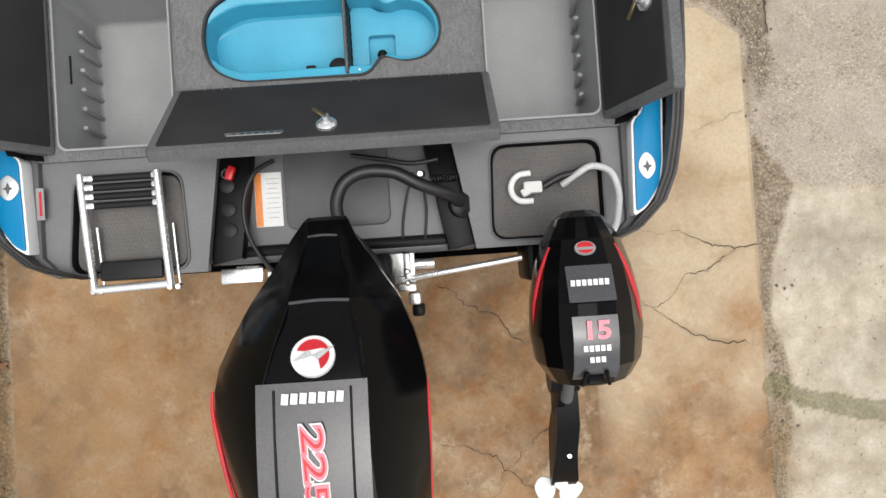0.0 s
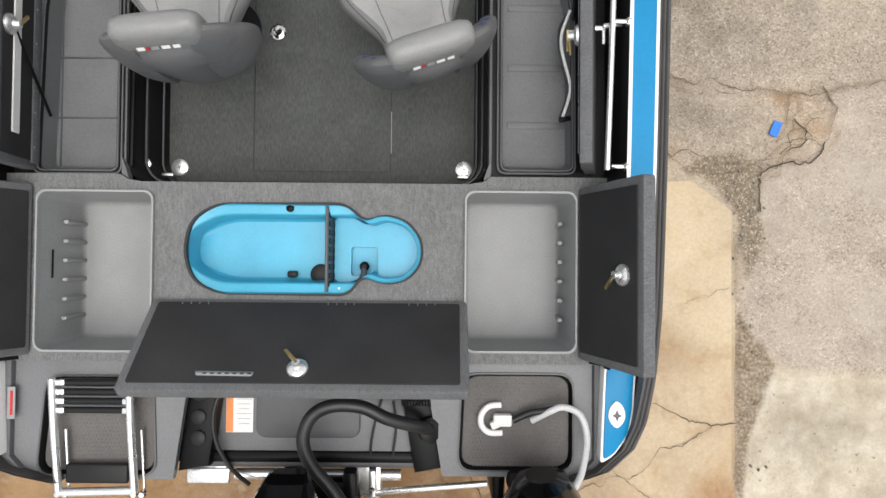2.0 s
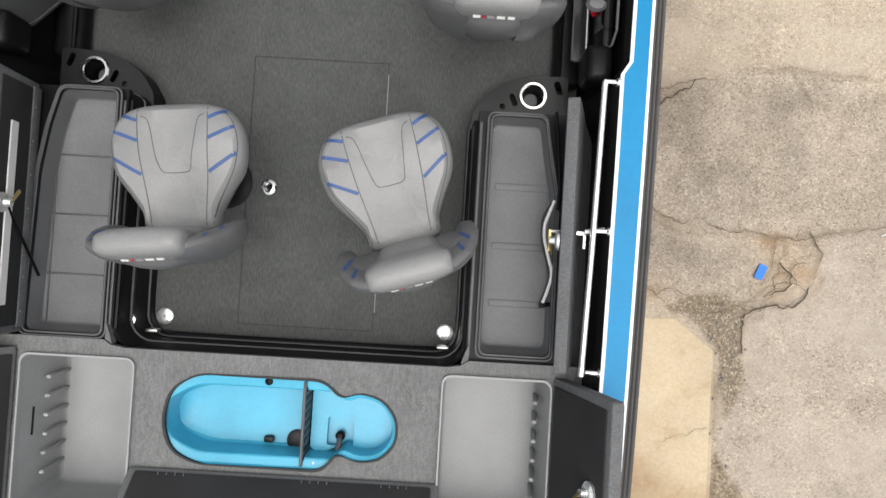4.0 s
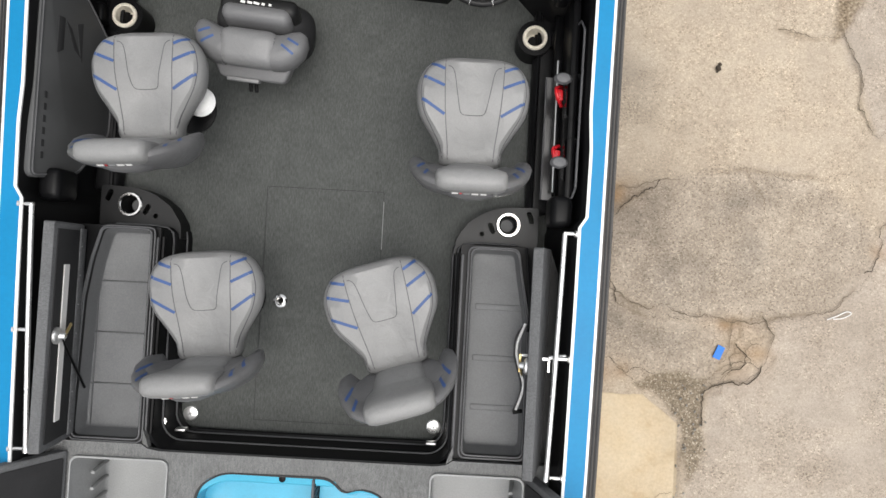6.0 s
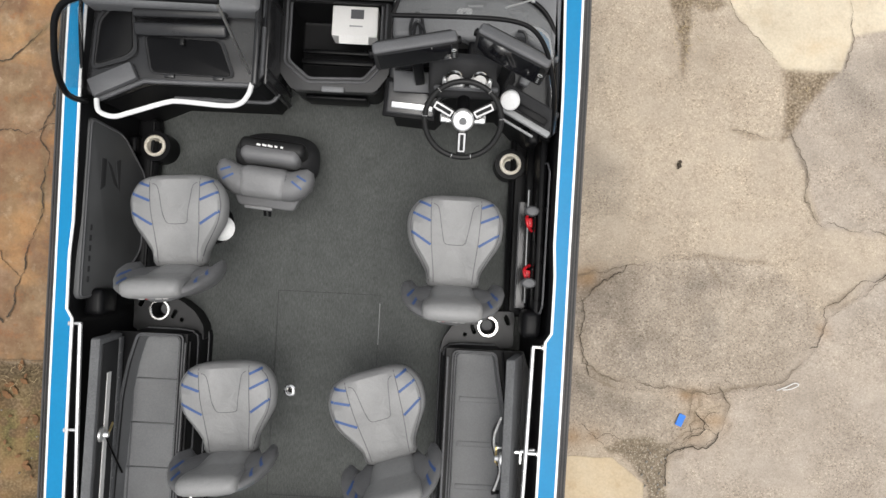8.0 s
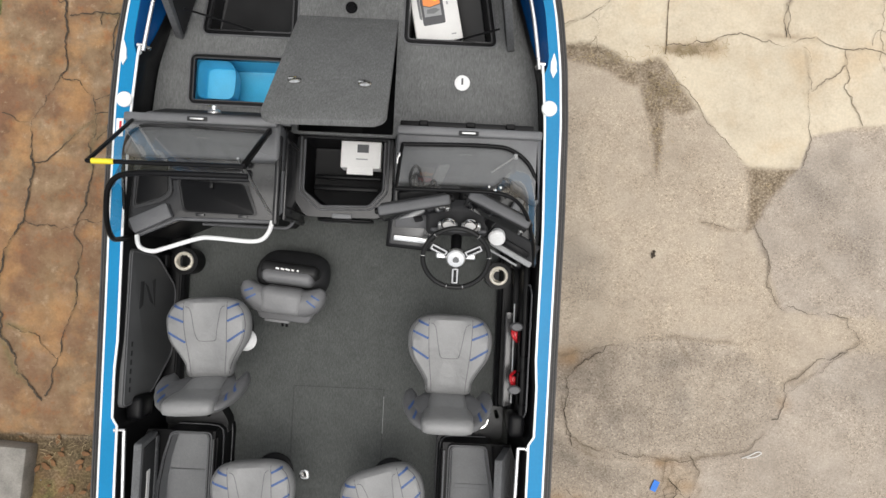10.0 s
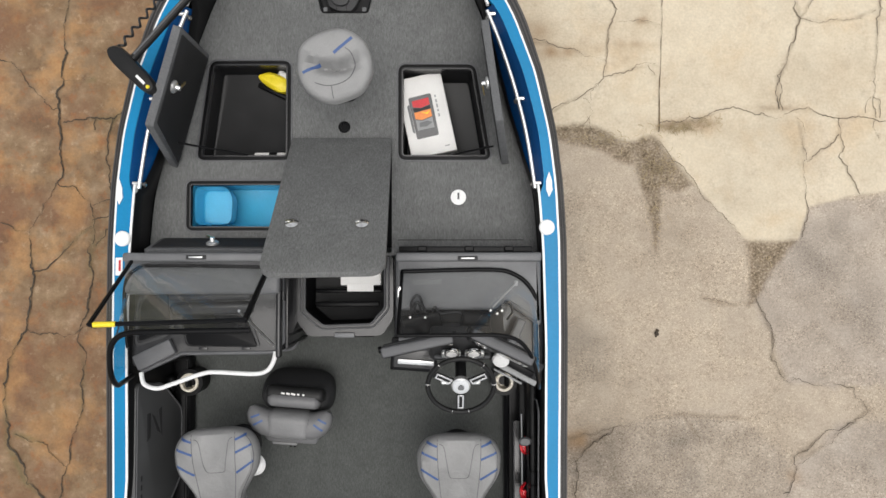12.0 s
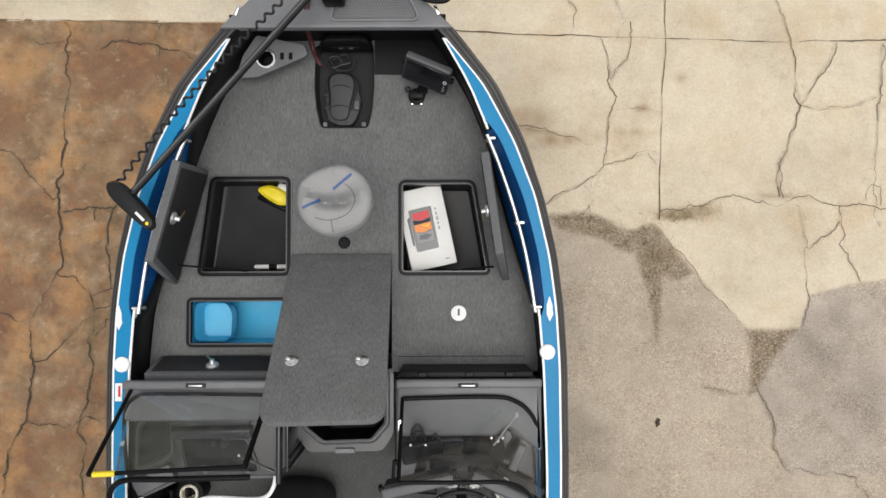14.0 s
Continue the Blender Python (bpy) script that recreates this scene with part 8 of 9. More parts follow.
for sd in (-1, 1):
    way = [Vector((sd * x, y, z)) for x, y, z in ((0.105, -0.004, -0.005), (0.140, -0.002, -0.005), (0.170, 0.012, -0.003), (0.196, 0.036, 0.0), (0.216, 0.066, 0.006), (0.228, 0.090, 0.010))]
    rings_ = []
    for k, c in enumerate(way):
        d = (way[min(k + 1, 5)] - way[max(k - 1, 0)]).normalized()
        side_ = Vector((-d.y, d.x, 0))
        rings_.append([tuple(c + side_ * u + Vector((0, 0, v))) for u, v in squared((0.080, 0.080, 0.076, 0.066, 0.048, 0.020)[k], (0.068, 0.068, 0.066, 0.060, 0.046, 0.022)[k], 2.6, 20)])
    wm = mv(loft(rings_), FP)
    wt = tree_of(wm)
    part("side_wing", wm, SHELL_GREY, folded, "curled grey side wing")
    for (x0, y0), (x1, y1) in (((0.150, 0.020), (0.205, -0.014)), ((0.172, 0.052), (0.222, 0.030))):
        pts = [FP @ Vector((sd * (x0 + (x1 - x0) * t), y0 + (y1 - y0) * t, 0)) for t in np.linspace(0, 1, 8)]
        part("blue_inlay", laid_band(wt, [(p.x, p.y) for p in pts], 0.011, 0.0016), BLUE_VINYL, folded, "blue vinyl inlay")
    part("seam", laid_band(pad_tree, [tuple((FP @ Vector((sd * 0.118, y, 0))).xy) for y in np.linspace(-0.06, 0.06, 8)], 0.0035, 0.001), SEAM, folded)
part("base_shell", mv(prism(rounded([(-0.15, -0.045), (0.15, -0.045), (0.185, 0.05), (-0.185, 0.05)], 0.025), -0.03, 0.03, 0.014, 3), FP @ pose(0.01, -0.078, -0.055, 18, 0, 0)), SHELL_GREY, folded, "grey seat base")
part("swivel_plate", mv(rbox(0.15, 0.02, 0.04, 0.008, 2), FP @ pose(-0.03, -0.128, -0.055, 18, 0, 0)), VINYL_MID, folded)
for dx in (-0.012, 0.014):
    part("pin", mv(tube([(dx, -0.10, -0.08), (dx + 0.004, -0.165, -0.11)], 0.009, 10, False), FP), BLACK, folded)
# bow casting seat
bow_seat = thing("casting_seat", "grey vinyl casting seat with a blue inlay on the bow deck", "boat seat", at=pose(0.052, 5.025, BOW + 0.04, 0, 0, 20))
o = smooth_loop([(0.0, 0.175), (0.12, 0.15), (0.195, 0.05), (0.185, -0.07), (0.10, -0.16), (0, -0.175), (-0.10, -0.16), (-0.185, -0.07), (-0.195, 0.05), (-0.12, 0.15)], 3)


def saddle(x, y):
    """Height of the casting seat's top: a raised rear lip, a valley behind the front pad."""
    v = y + 0.01 + 0.30 * x - 2.2 * x * x
    return 0.520 + 0.030 * y / 0.17 + 0.030 / (1 + math.exp(-(v - 0.012) / 0.009)) - 0.046 * math.exp(-(v / 0.024) ** 2) * max(0.0, 1 - (x / 0.15) ** 2) - 0.004


rings = [[(x * k, y * k, z) for x, y in o] for k, z in ((0.80, 0.40), (0.96, 0.42), (1.0, 0.455))]
for k, sink in ((0.99, 0.030), (0.965, 0.014), (0.93, 0.006), (0.88, 0.002), (0.80, 0), (0.70, 0), (0.60, 0), (0.50, 0), (0.40, 0), (0.30, 0), (0.20, 0), (0.10, 0)):
    rings.append([(x * k, y * k, saddle(x * k, y * k) - sink) for x, y in o])
pad_bm = loft(rings)
ptree = tree_of(pad_bm)
pad_ob = part("seat_pad", pad_bm, VINYL, bow_seat)
for path, w_, m_, nm in ((((0.02, 0.050), (0.07, 0.068), (0.135, 0.090)), 0.014, BLUE_VINYL, "blue_inlay"), (((-0.165, 0.02), (-0.12, 0.026), (-0.065, 0.030)), 0.014, BLUE_VINYL, "blue_inlay"),
                         (((0.085, 0.055), (0.105, 0.02), (0.10, -0.03), (0.06, -0.075), (0.0, -0.09), (-0.07, -0.08), (-0.125, -0.045)), 0.004, SEAM, "seam"), (((-0.05, -0.088), (-0.06, -0.13), (-0.062, -0.15)), 0.004, SEAM, "seam")):
    part(nm, laid_band(ptree, [tuple(p)[:2] for p in smooth_path([(x, y, 0) for x, y in path], 5)], w_, 0.0018), m_, pad_ob)
part("post", lathe([(0.05, 0), (0.05, 0.012), (0.03, 0.02), (0.03, 0.38), (0.10, 0.40)], 18), BLACK, bow_seat)

# ---------------------------------------------------------------- outboard motors


def cowl_ring(y, w, zt, zb, cx, shear=0.11, n=18):
    """One upright section of an engine cowl: flat crown, soft shoulders."""
    out = []
    for k in range(n):
        a = 2 * math.pi * k / n
        c, s = math.cos(a), math.sin(a)
        p = 2.6 if s > 0 else 3.2
        r = (abs(c) ** p + abs(s) ** p) ** (-1 / p)
        zz = (zt + zb) / 2 + (zt - zb) / 2 * r * s
        out.append((cx + shear * (zz - 1.5) + w * r * c * (1 - 0.16 * max(0, (zz - zb) / (zt - zb) - 0.5) * 2), y, zz))
    return out


def crown(y, table):
    return float(np.interp(y, [t[0] for t in table][::-1], [t[2] for t in table][::-1]))


# y, middle, half width of the crown, half width at the chine, heights of crown, chine and foot
BIG = [(0.256, 0.040, 0.048, 0.060, 1.44, 1.42, 1.38), (0.240, 0.037, 0.052, 0.072, 1.495, 1.45, 1.37), (0.190, 0.030, 0.050, 0.098, 1.55, 1.49, 1.36), (0.115, 0.033, 0.062, 0.142, 1.665, 1.55, 1.34), (0.050, 0.031, 0.074, 0.185, 1.76, 1.58, 1.32), (0.010, 0.030, 0.081, 0.212, 1.81, 1.60, 1.30), (-0.015, 0.028, 0.085, 0.226, 1.82, 1.605, 1.27),
       (-0.1, 0.019, 0.108, 0.266, 1.857, 1.62, 1.16), (-0.175, 0.010, 0.124, 0.293, 1.885, 1.635, 1.06), (-0.24, 0.007, 0.129, 0.304, 1.896, 1.645, 1.0), (-0.3, 0.006, 0.13, 0.303, 1.905, 1.65, 0.99), (-0.45, 0.018, 0.13, 0.288, 1.915, 1.66, 0.99), (-0.6, 0.032, 0.126, 0.268, 1.905, 1.65, 1.0), (-0.72, 0.046, 0.118, 0.243, 1.86, 1.62, 1.03), (-0.8, 0.052, 0.1, 0.193, 1.78, 1.56, 1.1), (-0.835, 0.054, 0.07, 0.108, 1.66, 1.5, 1.22)]
EX = 0.004


def facet_ring(y, mid, p, w, zt, zc, zb):
    """One upright section of the large cowl: flat crown, creased shoulders, a chine and a tucked foot."""
    half = [(p * 0.5, zt), (p, zt - 0.004), (p + 0.16 * (w - p), zt - 0.13 * (zt - zc)), (p + 0.62 * (w - p), zt - 0.52 * (zt - zc)), (w * 0.985, zc + 0.02), (w, zc), (w * 1.02, zc - 0.35 * (zc - zb)), (w * 0.95, zb + 0.05), (w * 0.8, zb)]
    return [(mid + 0.11 * (z - 1.5) + x, y, z) for x, z in half] + [(mid + 0.11 * (z - 1.5) - x, y, z) for x, z in half[::-1]]


main = thing("outboard_motor", "large gloss black outboard motor with red side stripes", "outboard motor")
cowl = part("cowl", loft([facet_ring(*r) for r in BIG]), COWL, main, "gloss black engine cowl")
cowl.data.set_sharp_from_angle(angle=radians(16))
BIG_CROWN = [(r[0], 0, r[4]) for r in BIG]


EX = EX + 0.046  # the crown stands a little to starboard of the cowl's foot


def side_of(y, z, table, cx, sd, shear=0.11):
    """A point on a cowl's flank."""
    ys_ = [t[0] for t in table][::-1]
    w, zt, zb = (float(np.interp(y, ys_, [t[k] for t in table][::-1])) for k in (1, 2, 3))
    s_ = (z - (zt + zb) / 2) / ((zt - zb) / 2)
    p = 2.6 if s_ > 0 else 3.2
    c_ = max(0.0, 1 - abs(s_) ** p) ** (1 / p)
    return (cx + shear * (z - 1.5) - sd * 0.003 + sd * w * c_ * (1 - 0.16 * max(0, (z - zb) / (zt - zb) - 0.5) * 2), y, z)


def crown_sheet(xs_at, ys, table, cx, lift, th=0.004):
    """A thin skin lying on the crown of a cowl."""
    rings = []
    for y in ys:
        x0, x1 = xs_at(y)
        z = crown(y, table) + lift
        rings.append([(cx + x0, y, z - 0.004), (cx + x0 * 0.5 + x1 * 0.5, y, z), (cx + x1, y, z - 0.004), (cx + x1, y, z - th - 0.01), (cx + x0, y, z - th - 0.01)])
    return loft(rings)


part("top_panel", crown_sheet(lambda y: (-0.140, 0.136), list(np.linspace(-0.185, -0.76, 10)), BIG_CROWN, EX, 0.006), COWL_GREY, main, "satin grey top panel")
for sd in (-1, 1):
    edge = [(float(np.interp(-y, [-r[0] for r in BIG], [r[1] + sd * r[2] for r in BIG])) + 0.11 * (crown(y, BIG_CROWN) - 1.5), y, crown(y, BIG_CROWN) - 0.002) for y in (0.16, 0.08, -0.01, -0.10, -0.19)]
    part("panel_ridge", tube(edge, 0.005, 8), COWL, main)
for y_, w_ in ((0.190, 0.044), (0.008, 0.078)):
    z_ = crown(y_, BIG_CROWN)
    m_ = float(np.interp(-y_, [-r[0] for r in BIG], [r[1] for r in BIG])) + 0.11 * (z_ - 1.5)
    part("crown_crease", tube([(m_ - w_, y_ - 0.002, z_ - 0.001), (m_, y_ + 0.002, z_ + 0.001), (m_ + w_, y_ - 0.002, z_ - 0.001)], 0.0045, 8), COWL_GREY, main)
part("panel_groove", joined(*[tube([(EX + x, -0.20, crown(-0.2, BIG_CROWN) + 0.007), (EX + x * 0.98, -0.5, crown(-0.5, BIG_CROWN) + 0.008), (EX + x * 0.95, -0.74, crown(-0.74, BIG_CROWN) + 0.006)], 0.003, 6) for x in (-0.095, 0.095)]), BLACK, main)
lg = part("round_emblem", mv(lathe([(0.055, -0.02), (0.055, 0.004), (0.0, 0.006)], 28), pose(EX + 0.003, -0.125, crown(-0.125, BIG_CROWN) + 0.008, -26, 0, 0) @ Matrix.Diagonal((1.0, 0.95, 1, 1))), WHITE, main, "white and red round emblem")
LM = pose(EX + 0.003, -0.125, crown(-0.125, BIG_CROWN) + 0.008, -26, 0, 0)
part("emblem_red", mv(joined(prism([(0.042 * math.cos(radians(a)), 0.042 * math.sin(radians(a))) for a in range(20, 161, 14)] + [(-0.02, 0.012), (0.02, 0.018)], 0.0062, 0.0075),
                             prism([(0.042 * math.cos(radians(a)), 0.042 * math.sin(radians(a))) for a in range(-60, 15, 12)] + [(0.015, -0.01)], 0.0062, 0.0075)), LM), RED, lg)
part("emblem_bolt", mv(prism([(-0.05, -0.014), (-0.01, 0.014), (0.0, 0.0), (0.055, 0.022), (0.015, -0.012), (0.0, -0.002)], 0.0065, 0.009), LM), STEEL_WHITE, lg)
for k in range(7):
    part("name_bar", mv(rbox(0.017, 0.026, 0.003, 0), pose(EX - 0.066 + 0.0225 * k, -0.222, crown(-0.222, BIG_CROWN) + 0.011, -8, 0, -6)), WHITE, main)
cu = bpy.data.curves.new("numerals", "FONT")
cu.body, cu.size, cu.extrude, cu.offset, cu.align_x, cu.align_y = "225", 0.105, 0.002, 0.004, "LEFT", "CENTER"
for dz, m_, off, lab in ((0.006, WHITE, 0.0085, "white outline of the number"), (0.0085, PINK, 0.0050, "pale red number 225"), (0.0105, RED, -0.0015, "red core of the number")):
    c2 = cu.copy()
    c2.offset = off
    n_ob = new("horsepower_number", c2)
    n_ob.parent = main
    n_ob.matrix_basis = pose(EX - 0.006, -0.285, crown(-0.40, BIG_CROWN) + dz, 1, 0, -88) @ Matrix.Diagonal((1.30, 0.72, 1, 1))
    c2.materials.append(m_)
    tagged(n_ob, lab)
bpy.data.curves.remove(cu)
red_at = lambda y, sd: (float(np.interp(-y, [-r[0] for r in BIG], [r[1] for r in BIG])) - 0.002 + sd * (float(np.interp(-y, [-r[0] for r in BIG], [r[3] for r in BIG])) + 0.001) + 0.015, y, float(np.interp(-y, [-r[0] for r in BIG], [r[5] for r in BIG])) + 0.008)
for sd in (-1, 1):
    part("red_stripe", tube([red_at(y, sd) for y in (-0.235, -0.29, -0.36, -0.48, -0.60, -0.70)], lambda t: 0.0025 + 0.0045 * math.sin(math.pi * min(1, t + 0.1)), 8), RED, main, "red side stripe")
part("midsection", loft([[(EX + sx_ * w, y0 + sy_ * d, z) for sx_, sy_ in ((-1, -1), (1, -1), (1, 1), (-1, 1))] for z, w, d, y0 in ((1.02, 0.16, 0.26, -0.35), (0.85, 0.10, 0.18, -0.32), (0.55, 0.07, 0.15, -0.34), (0.30, 0.05, 0.14, -0.36))]), BLACK, main, "black motor leg")
part("gearcase", mv(lathe([(0.0, -0.30), (0.05, -0.22), (0.072, -0.08), (0.07, 0.12), (0.05, 0.24), (0.0, 0.26)], 18), pose(EX, -0.38, 0.30, 90, 0, 0)), BLACK, main)
part("cavitation_plate", rbox(0.22, 0.42, 0.012, 0.005, 1, (EX, -0.42, 0.47)), BLACK, main)
part("mount_bracket", joined(rbox(0.06, 0.16, 0.40, 0.02, 2, (EX - 0.12, 0.05, 0.84)), rbox(0.06, 0.16, 0.40, 0.02, 2, (EX + 0.12, 0.05, 0.84)), rbox(0.30, 0.10, 0.10, 0.02, 2, (EX, 0.04, 0.98))), BLACK, main, "black transom bracket")
part("steering_ram", joined(tube([(-0.30, 0.085, 0.93), (0.36, 0.085, 0.93)], 0.022, 12, False), rbox(0.10, 0.07, 0.06, 0.012, 2, (-0.38, 0.09, 0.92)), rbox(0.09, 0.09, 0.05, 0.01, 2, (0.24, 0.055, 0.93))), STEEL_WHITE, main, "bright steering ram")
part("lift_plate", rbox(0.17, 0.06, 0.02, 0.008, 2, (-0.40, 0.085, 0.95)), STEEL_WHITE, main)
part("ram_plate", rbox(0.10, 0.12, 0.02, 0.006, 2, (0.235, 0.10, 0.97)), ALUMINIUM, main)

SMALL = [(0.225, 0.054, 1.42, 1.25), (0.2, 0.0918, 1.48, 1.18), (0.13, 0.135, 1.555, 1.13), (0.04, 0.1642, 1.6, 1.1), (-0.06, 0.1836, 1.635, 1.08), (-0.16, 0.1901, 1.645, 1.08), (-0.25, 0.1782, 1.62, 1.1), (-0.31, 0.1404, 1.56, 1.14), (-0.335, 0.081, 1.46, 1.22)]
KX = 0.805
kick = thing("kicker_motor", "small gloss black outboard motor with red stripes", "outboard motor")
part("cowl", loft([cowl_ring(y, w, zt, zb, KX + 0.020, -0.2) for y, w, zt, zb in SMALL]), COWL, kick, "gloss black engine cowl").data.set_sharp_from_angle(angle=radians(13))
part("top_panel", crown_sheet(lambda y: (-0.062, 0.075), list(np.linspace(0.05, -0.055, 4)), SMALL, KX + 0.005, 0.006), COWL_GREY, kick, "satin grey top panel")
part("top_panel", crown_sheet(lambda y: (-0.060, 0.072), list(np.linspace(-0.095, -0.285, 6)), SMALL, KX + 0.005, 0.006), COWL_GREY, kick, "satin grey top panel")
km = part("round_emblem", mv(lathe([(0.030, -0.02), (0.030, 0.004), (0, 0.005)], 24), pose(KX + 0.012, 0.10, crown(0.10, SMALL) + 0.004, -27, 0, 0) @ Matrix.Diagonal((1.05, 0.75, 1, 1))), BIN_GREY, kick, "white and red round emblem")
part("emblem_red", mv(prism([(0.025 * math.cos(radians(a)), 0.017 * math.sin(radians(a)) + 0.002) for a in range(0, 181, 20)], 0.005, 0.0065), pose(KX + 0.012, 0.10, crown(0.10, SMALL) + 0.004, -27, 0, 0)), RED, km)
part("emblem_red", mv(prism([(0.025 * math.cos(radians(a)), 0.016 * math.sin(radians(a)) - 0.003) for a in range(200, 341, 20)], 0.005, 0.0065), pose(KX + 0.012, 0.10, crown(0.10, SMALL) + 0.004, -27, 0, 0)), RED, km)
for k in range(7):
    part("name_bar", mv(rbox(0.0125, 0.018, 0.003, 0), pose(KX - 0.042 + 0.0165 * k, 0.0, crown(0.0, SMALL) + 0.010, -14, 0, -4)), WHITE, kick)
cu = bpy.data.curves.new("numerals", "FONT")
cu.body, cu.size, cu.extrude, cu.offset, cu.align_x, cu.align_y = "15", 0.084, 0.0015, 0.003, "CENTER", "CENTER"
t_ob = new("horsepower_number", cu)
t_ob.parent = kick
t_ob.matrix_basis = pose(KX + 0.012, -0.138, crown(-0.138, SMALL) + 0.0085, 2, 0, 0) @ Matrix.Diagonal((1.0, 0.85, 1, 1))
cu.materials.append(PINK)
tagged(t_ob, "red number 15")
for k in range(5):
    part("word_bar", rbox(0.012, 0.017, 0.003, 0, c=(KX - 0.022 + 0.0165 * k, -0.188, crown(-0.188, SMALL) + 0.0085)), WHITE, kick)
for k in range(3):
    part("word_bar", rbox(0.012, 0.016, 0.003, 0, c=(KX - 0.004 + 0.0165 * k, -0.222, crown(-0.222, SMALL) + 0.0085)), WHITE, kick)
part("lift_handle", joined(mv(rbox(0.05, 0.03, 0.02, 0.006, 2), pose(KX + 0.01, -0.285, crown(-0.27, SMALL) + 0.004, -25, 0, 0)), tube([(KX - 0.018, -0.26, 1.625), (KX - 0.03, -0.30, 1.60)], 0.007, 8, False), tube([(KX + 0.038, -0.26, 1.625), (KX + 0.05, -0.30, 1.60)], 0.007, 8, False)), BLACK, kick)
for sd in (-1, 1):
    part("red_stripe", tube([side_of(y, z, SMALL, KX + 0.020, sd, -0.2) for y, z in ((0.11, 1.50), (0.06, 1.50), (0.0, 1.49), (-0.07, 1.48), (-0.13, 1.47))], lambda t: 0.003 + 0.007 * math.sin(math.pi * min(1, t + 0.05)), 8), RED, kick, "red side stripe")
part("leg", loft([[(KX + 0.06 + sx_ * w, y + sy_ * d, z) for sx_, sy_ in ((-1, -0.6), (-0.5, -1), (0.5, -1), (1, -0.6), (1, 0.6), (0.5, 1), (-0.5, 1), (-1, 0.6))] for z, w, d, y in ((1.16, 0.07, 0.10, -0.16), (1.02, 0.06, 0.08, -0.24), (0.80, 0.036, 0.07, -0.42), (0.64, 0.03, 0.08, -0.55))]), BLACK, kick, "black tilted motor leg")
part("leg_pivot", mv(lathe([(0.07, -0.06), (0.07, 0.06)], 18), pose(KX + 0.06, -0.42, 0.80, 0, 90, 0)), BLACK, kick)
part("tilt_bar", tube([(KX + 0.065, -0.28, 1.02), (KX + 0.07, -0.52, 0.80)], 0.026, 10, False), DARK_GREY, kick)
part("skeg", loft([[(KX + 0.09 + sx_ * w, y + sy_ * d, z) for sx_, sy_ in ((-1, -1), (1, -1), (1, 1), (-1, 1))] for z, w, d, y in ((0.70, 0.05, 0.10, -0.56), (0.60, 0.05, 0.12, -0.70), (0.52, 0.062, 0.12, -0.84), (0.46, 0.06, 0.04, -0.96))]), BLACK, kick, "black gearcase")
part("gear_bolt", lathe([(0.012, 0), (0.010, 0.01), (0, 0.012)], 10, (KX + 0.09, -0.80, 0.665)), CHROME, kick)
part("propeller", joined(*[mv(prism(smooth_loop([(0.02, -0.02), (0.07, -0.06), (0.125, -0.02), (0.12, 0.05), (0.06, 0.05)]), -0.004, 0.004), pose(KX + 0.075, -1.0, 0.46, 0, 25, k * 120 + 80)) for k in range(3)], lathe([(0.035, -0.04), (0.03, 0.04)], 14, (KX + 0.075, -0.98, 0.46))), WHITE, kick, "white propeller")
part("bracket", joined(rbox(0.05, 0.20, 0.30, 0.02, 2, (KX - 0.06, 0.09, 0.86)), rbox(0.05, 0.20, 0.30, 0.02, 2, (KX + 0.08, 0.09, 0.86)), rbox(0.13, 0.08, 0.10, 0.02, 2, (KX + 0.03, 0.12, 1.06))), BLACK, kick, "black transom clamp")
part("blue_hose", tube([(KX + 0.10, 0.17, 1.40), (KX + 0.14, 0.12, 1.42), (KX + 0.15, 0.06, 1.36)], 0.010, 8), TAPE_BLUE, kick)

tie = thing("tie_bar", "silver steering tie bar between the two motors", "tie bar")
part("bar", tube([(0.255, 0.03, 0.97), (0.70, 0.085, 1.02)], 0.0125, 10, False), STEEL_WHITE, tie)
part("upright", joined(rbox(0.026, 0.10, 0.09, 0.005, 2, (0.256, 0.08, 0.98)), rbox(0.07, 0.03, 0.03, 0.006, 2, (0.25, -0.005, 0.97)), rbox(0.05, 0.05, 0.06, 0.01, 2, (0.275, -0.05, 0.92))), ALUMINIUM, tie)
for y in (0.06, 0.015):
    part("nut", lathe([(0.012, 0), (0.012, 0.012), (0.006, 0.018)], 6, (0.256, y, 1.02)), CHROME, tie)
part("clevis", rbox(0.05, 0.05, 0.12, 0.012, 2, (0.285, -0.10, 0.86)), BLACK, tie)

# rigging
rig = thing("rigging_hose", "thick black rigging hose to the large motor", "hose")
part("hose", tube([(0.475, 0.305, 1.07), (0.436, 0.332, 1.14), (0.328, 0.372, 1.19), (0.240, 0.417, 1.21), (0.140, 0.425, 1.22), (0.068, 0.395, 1.22), (0.034, 0.335, 1.22), (0.034, 0.272, 1.22), (0.066, 0.206, 1.22), (0.123, 0.136, 1.21), (0.177, 0.058, 1.20), (0.200, -0.010, 1.17), (0.215, -0.08, 1.10)], 0.024, 12, k=10), CABLE, rig)
part("collar", mv(lathe([(0.05, 0), (0.05, 0.03), (0.035, 0.04)], 18), pose(0.475, 0.300, 1.045, 0, 20, 0)), RUBBER, rig)
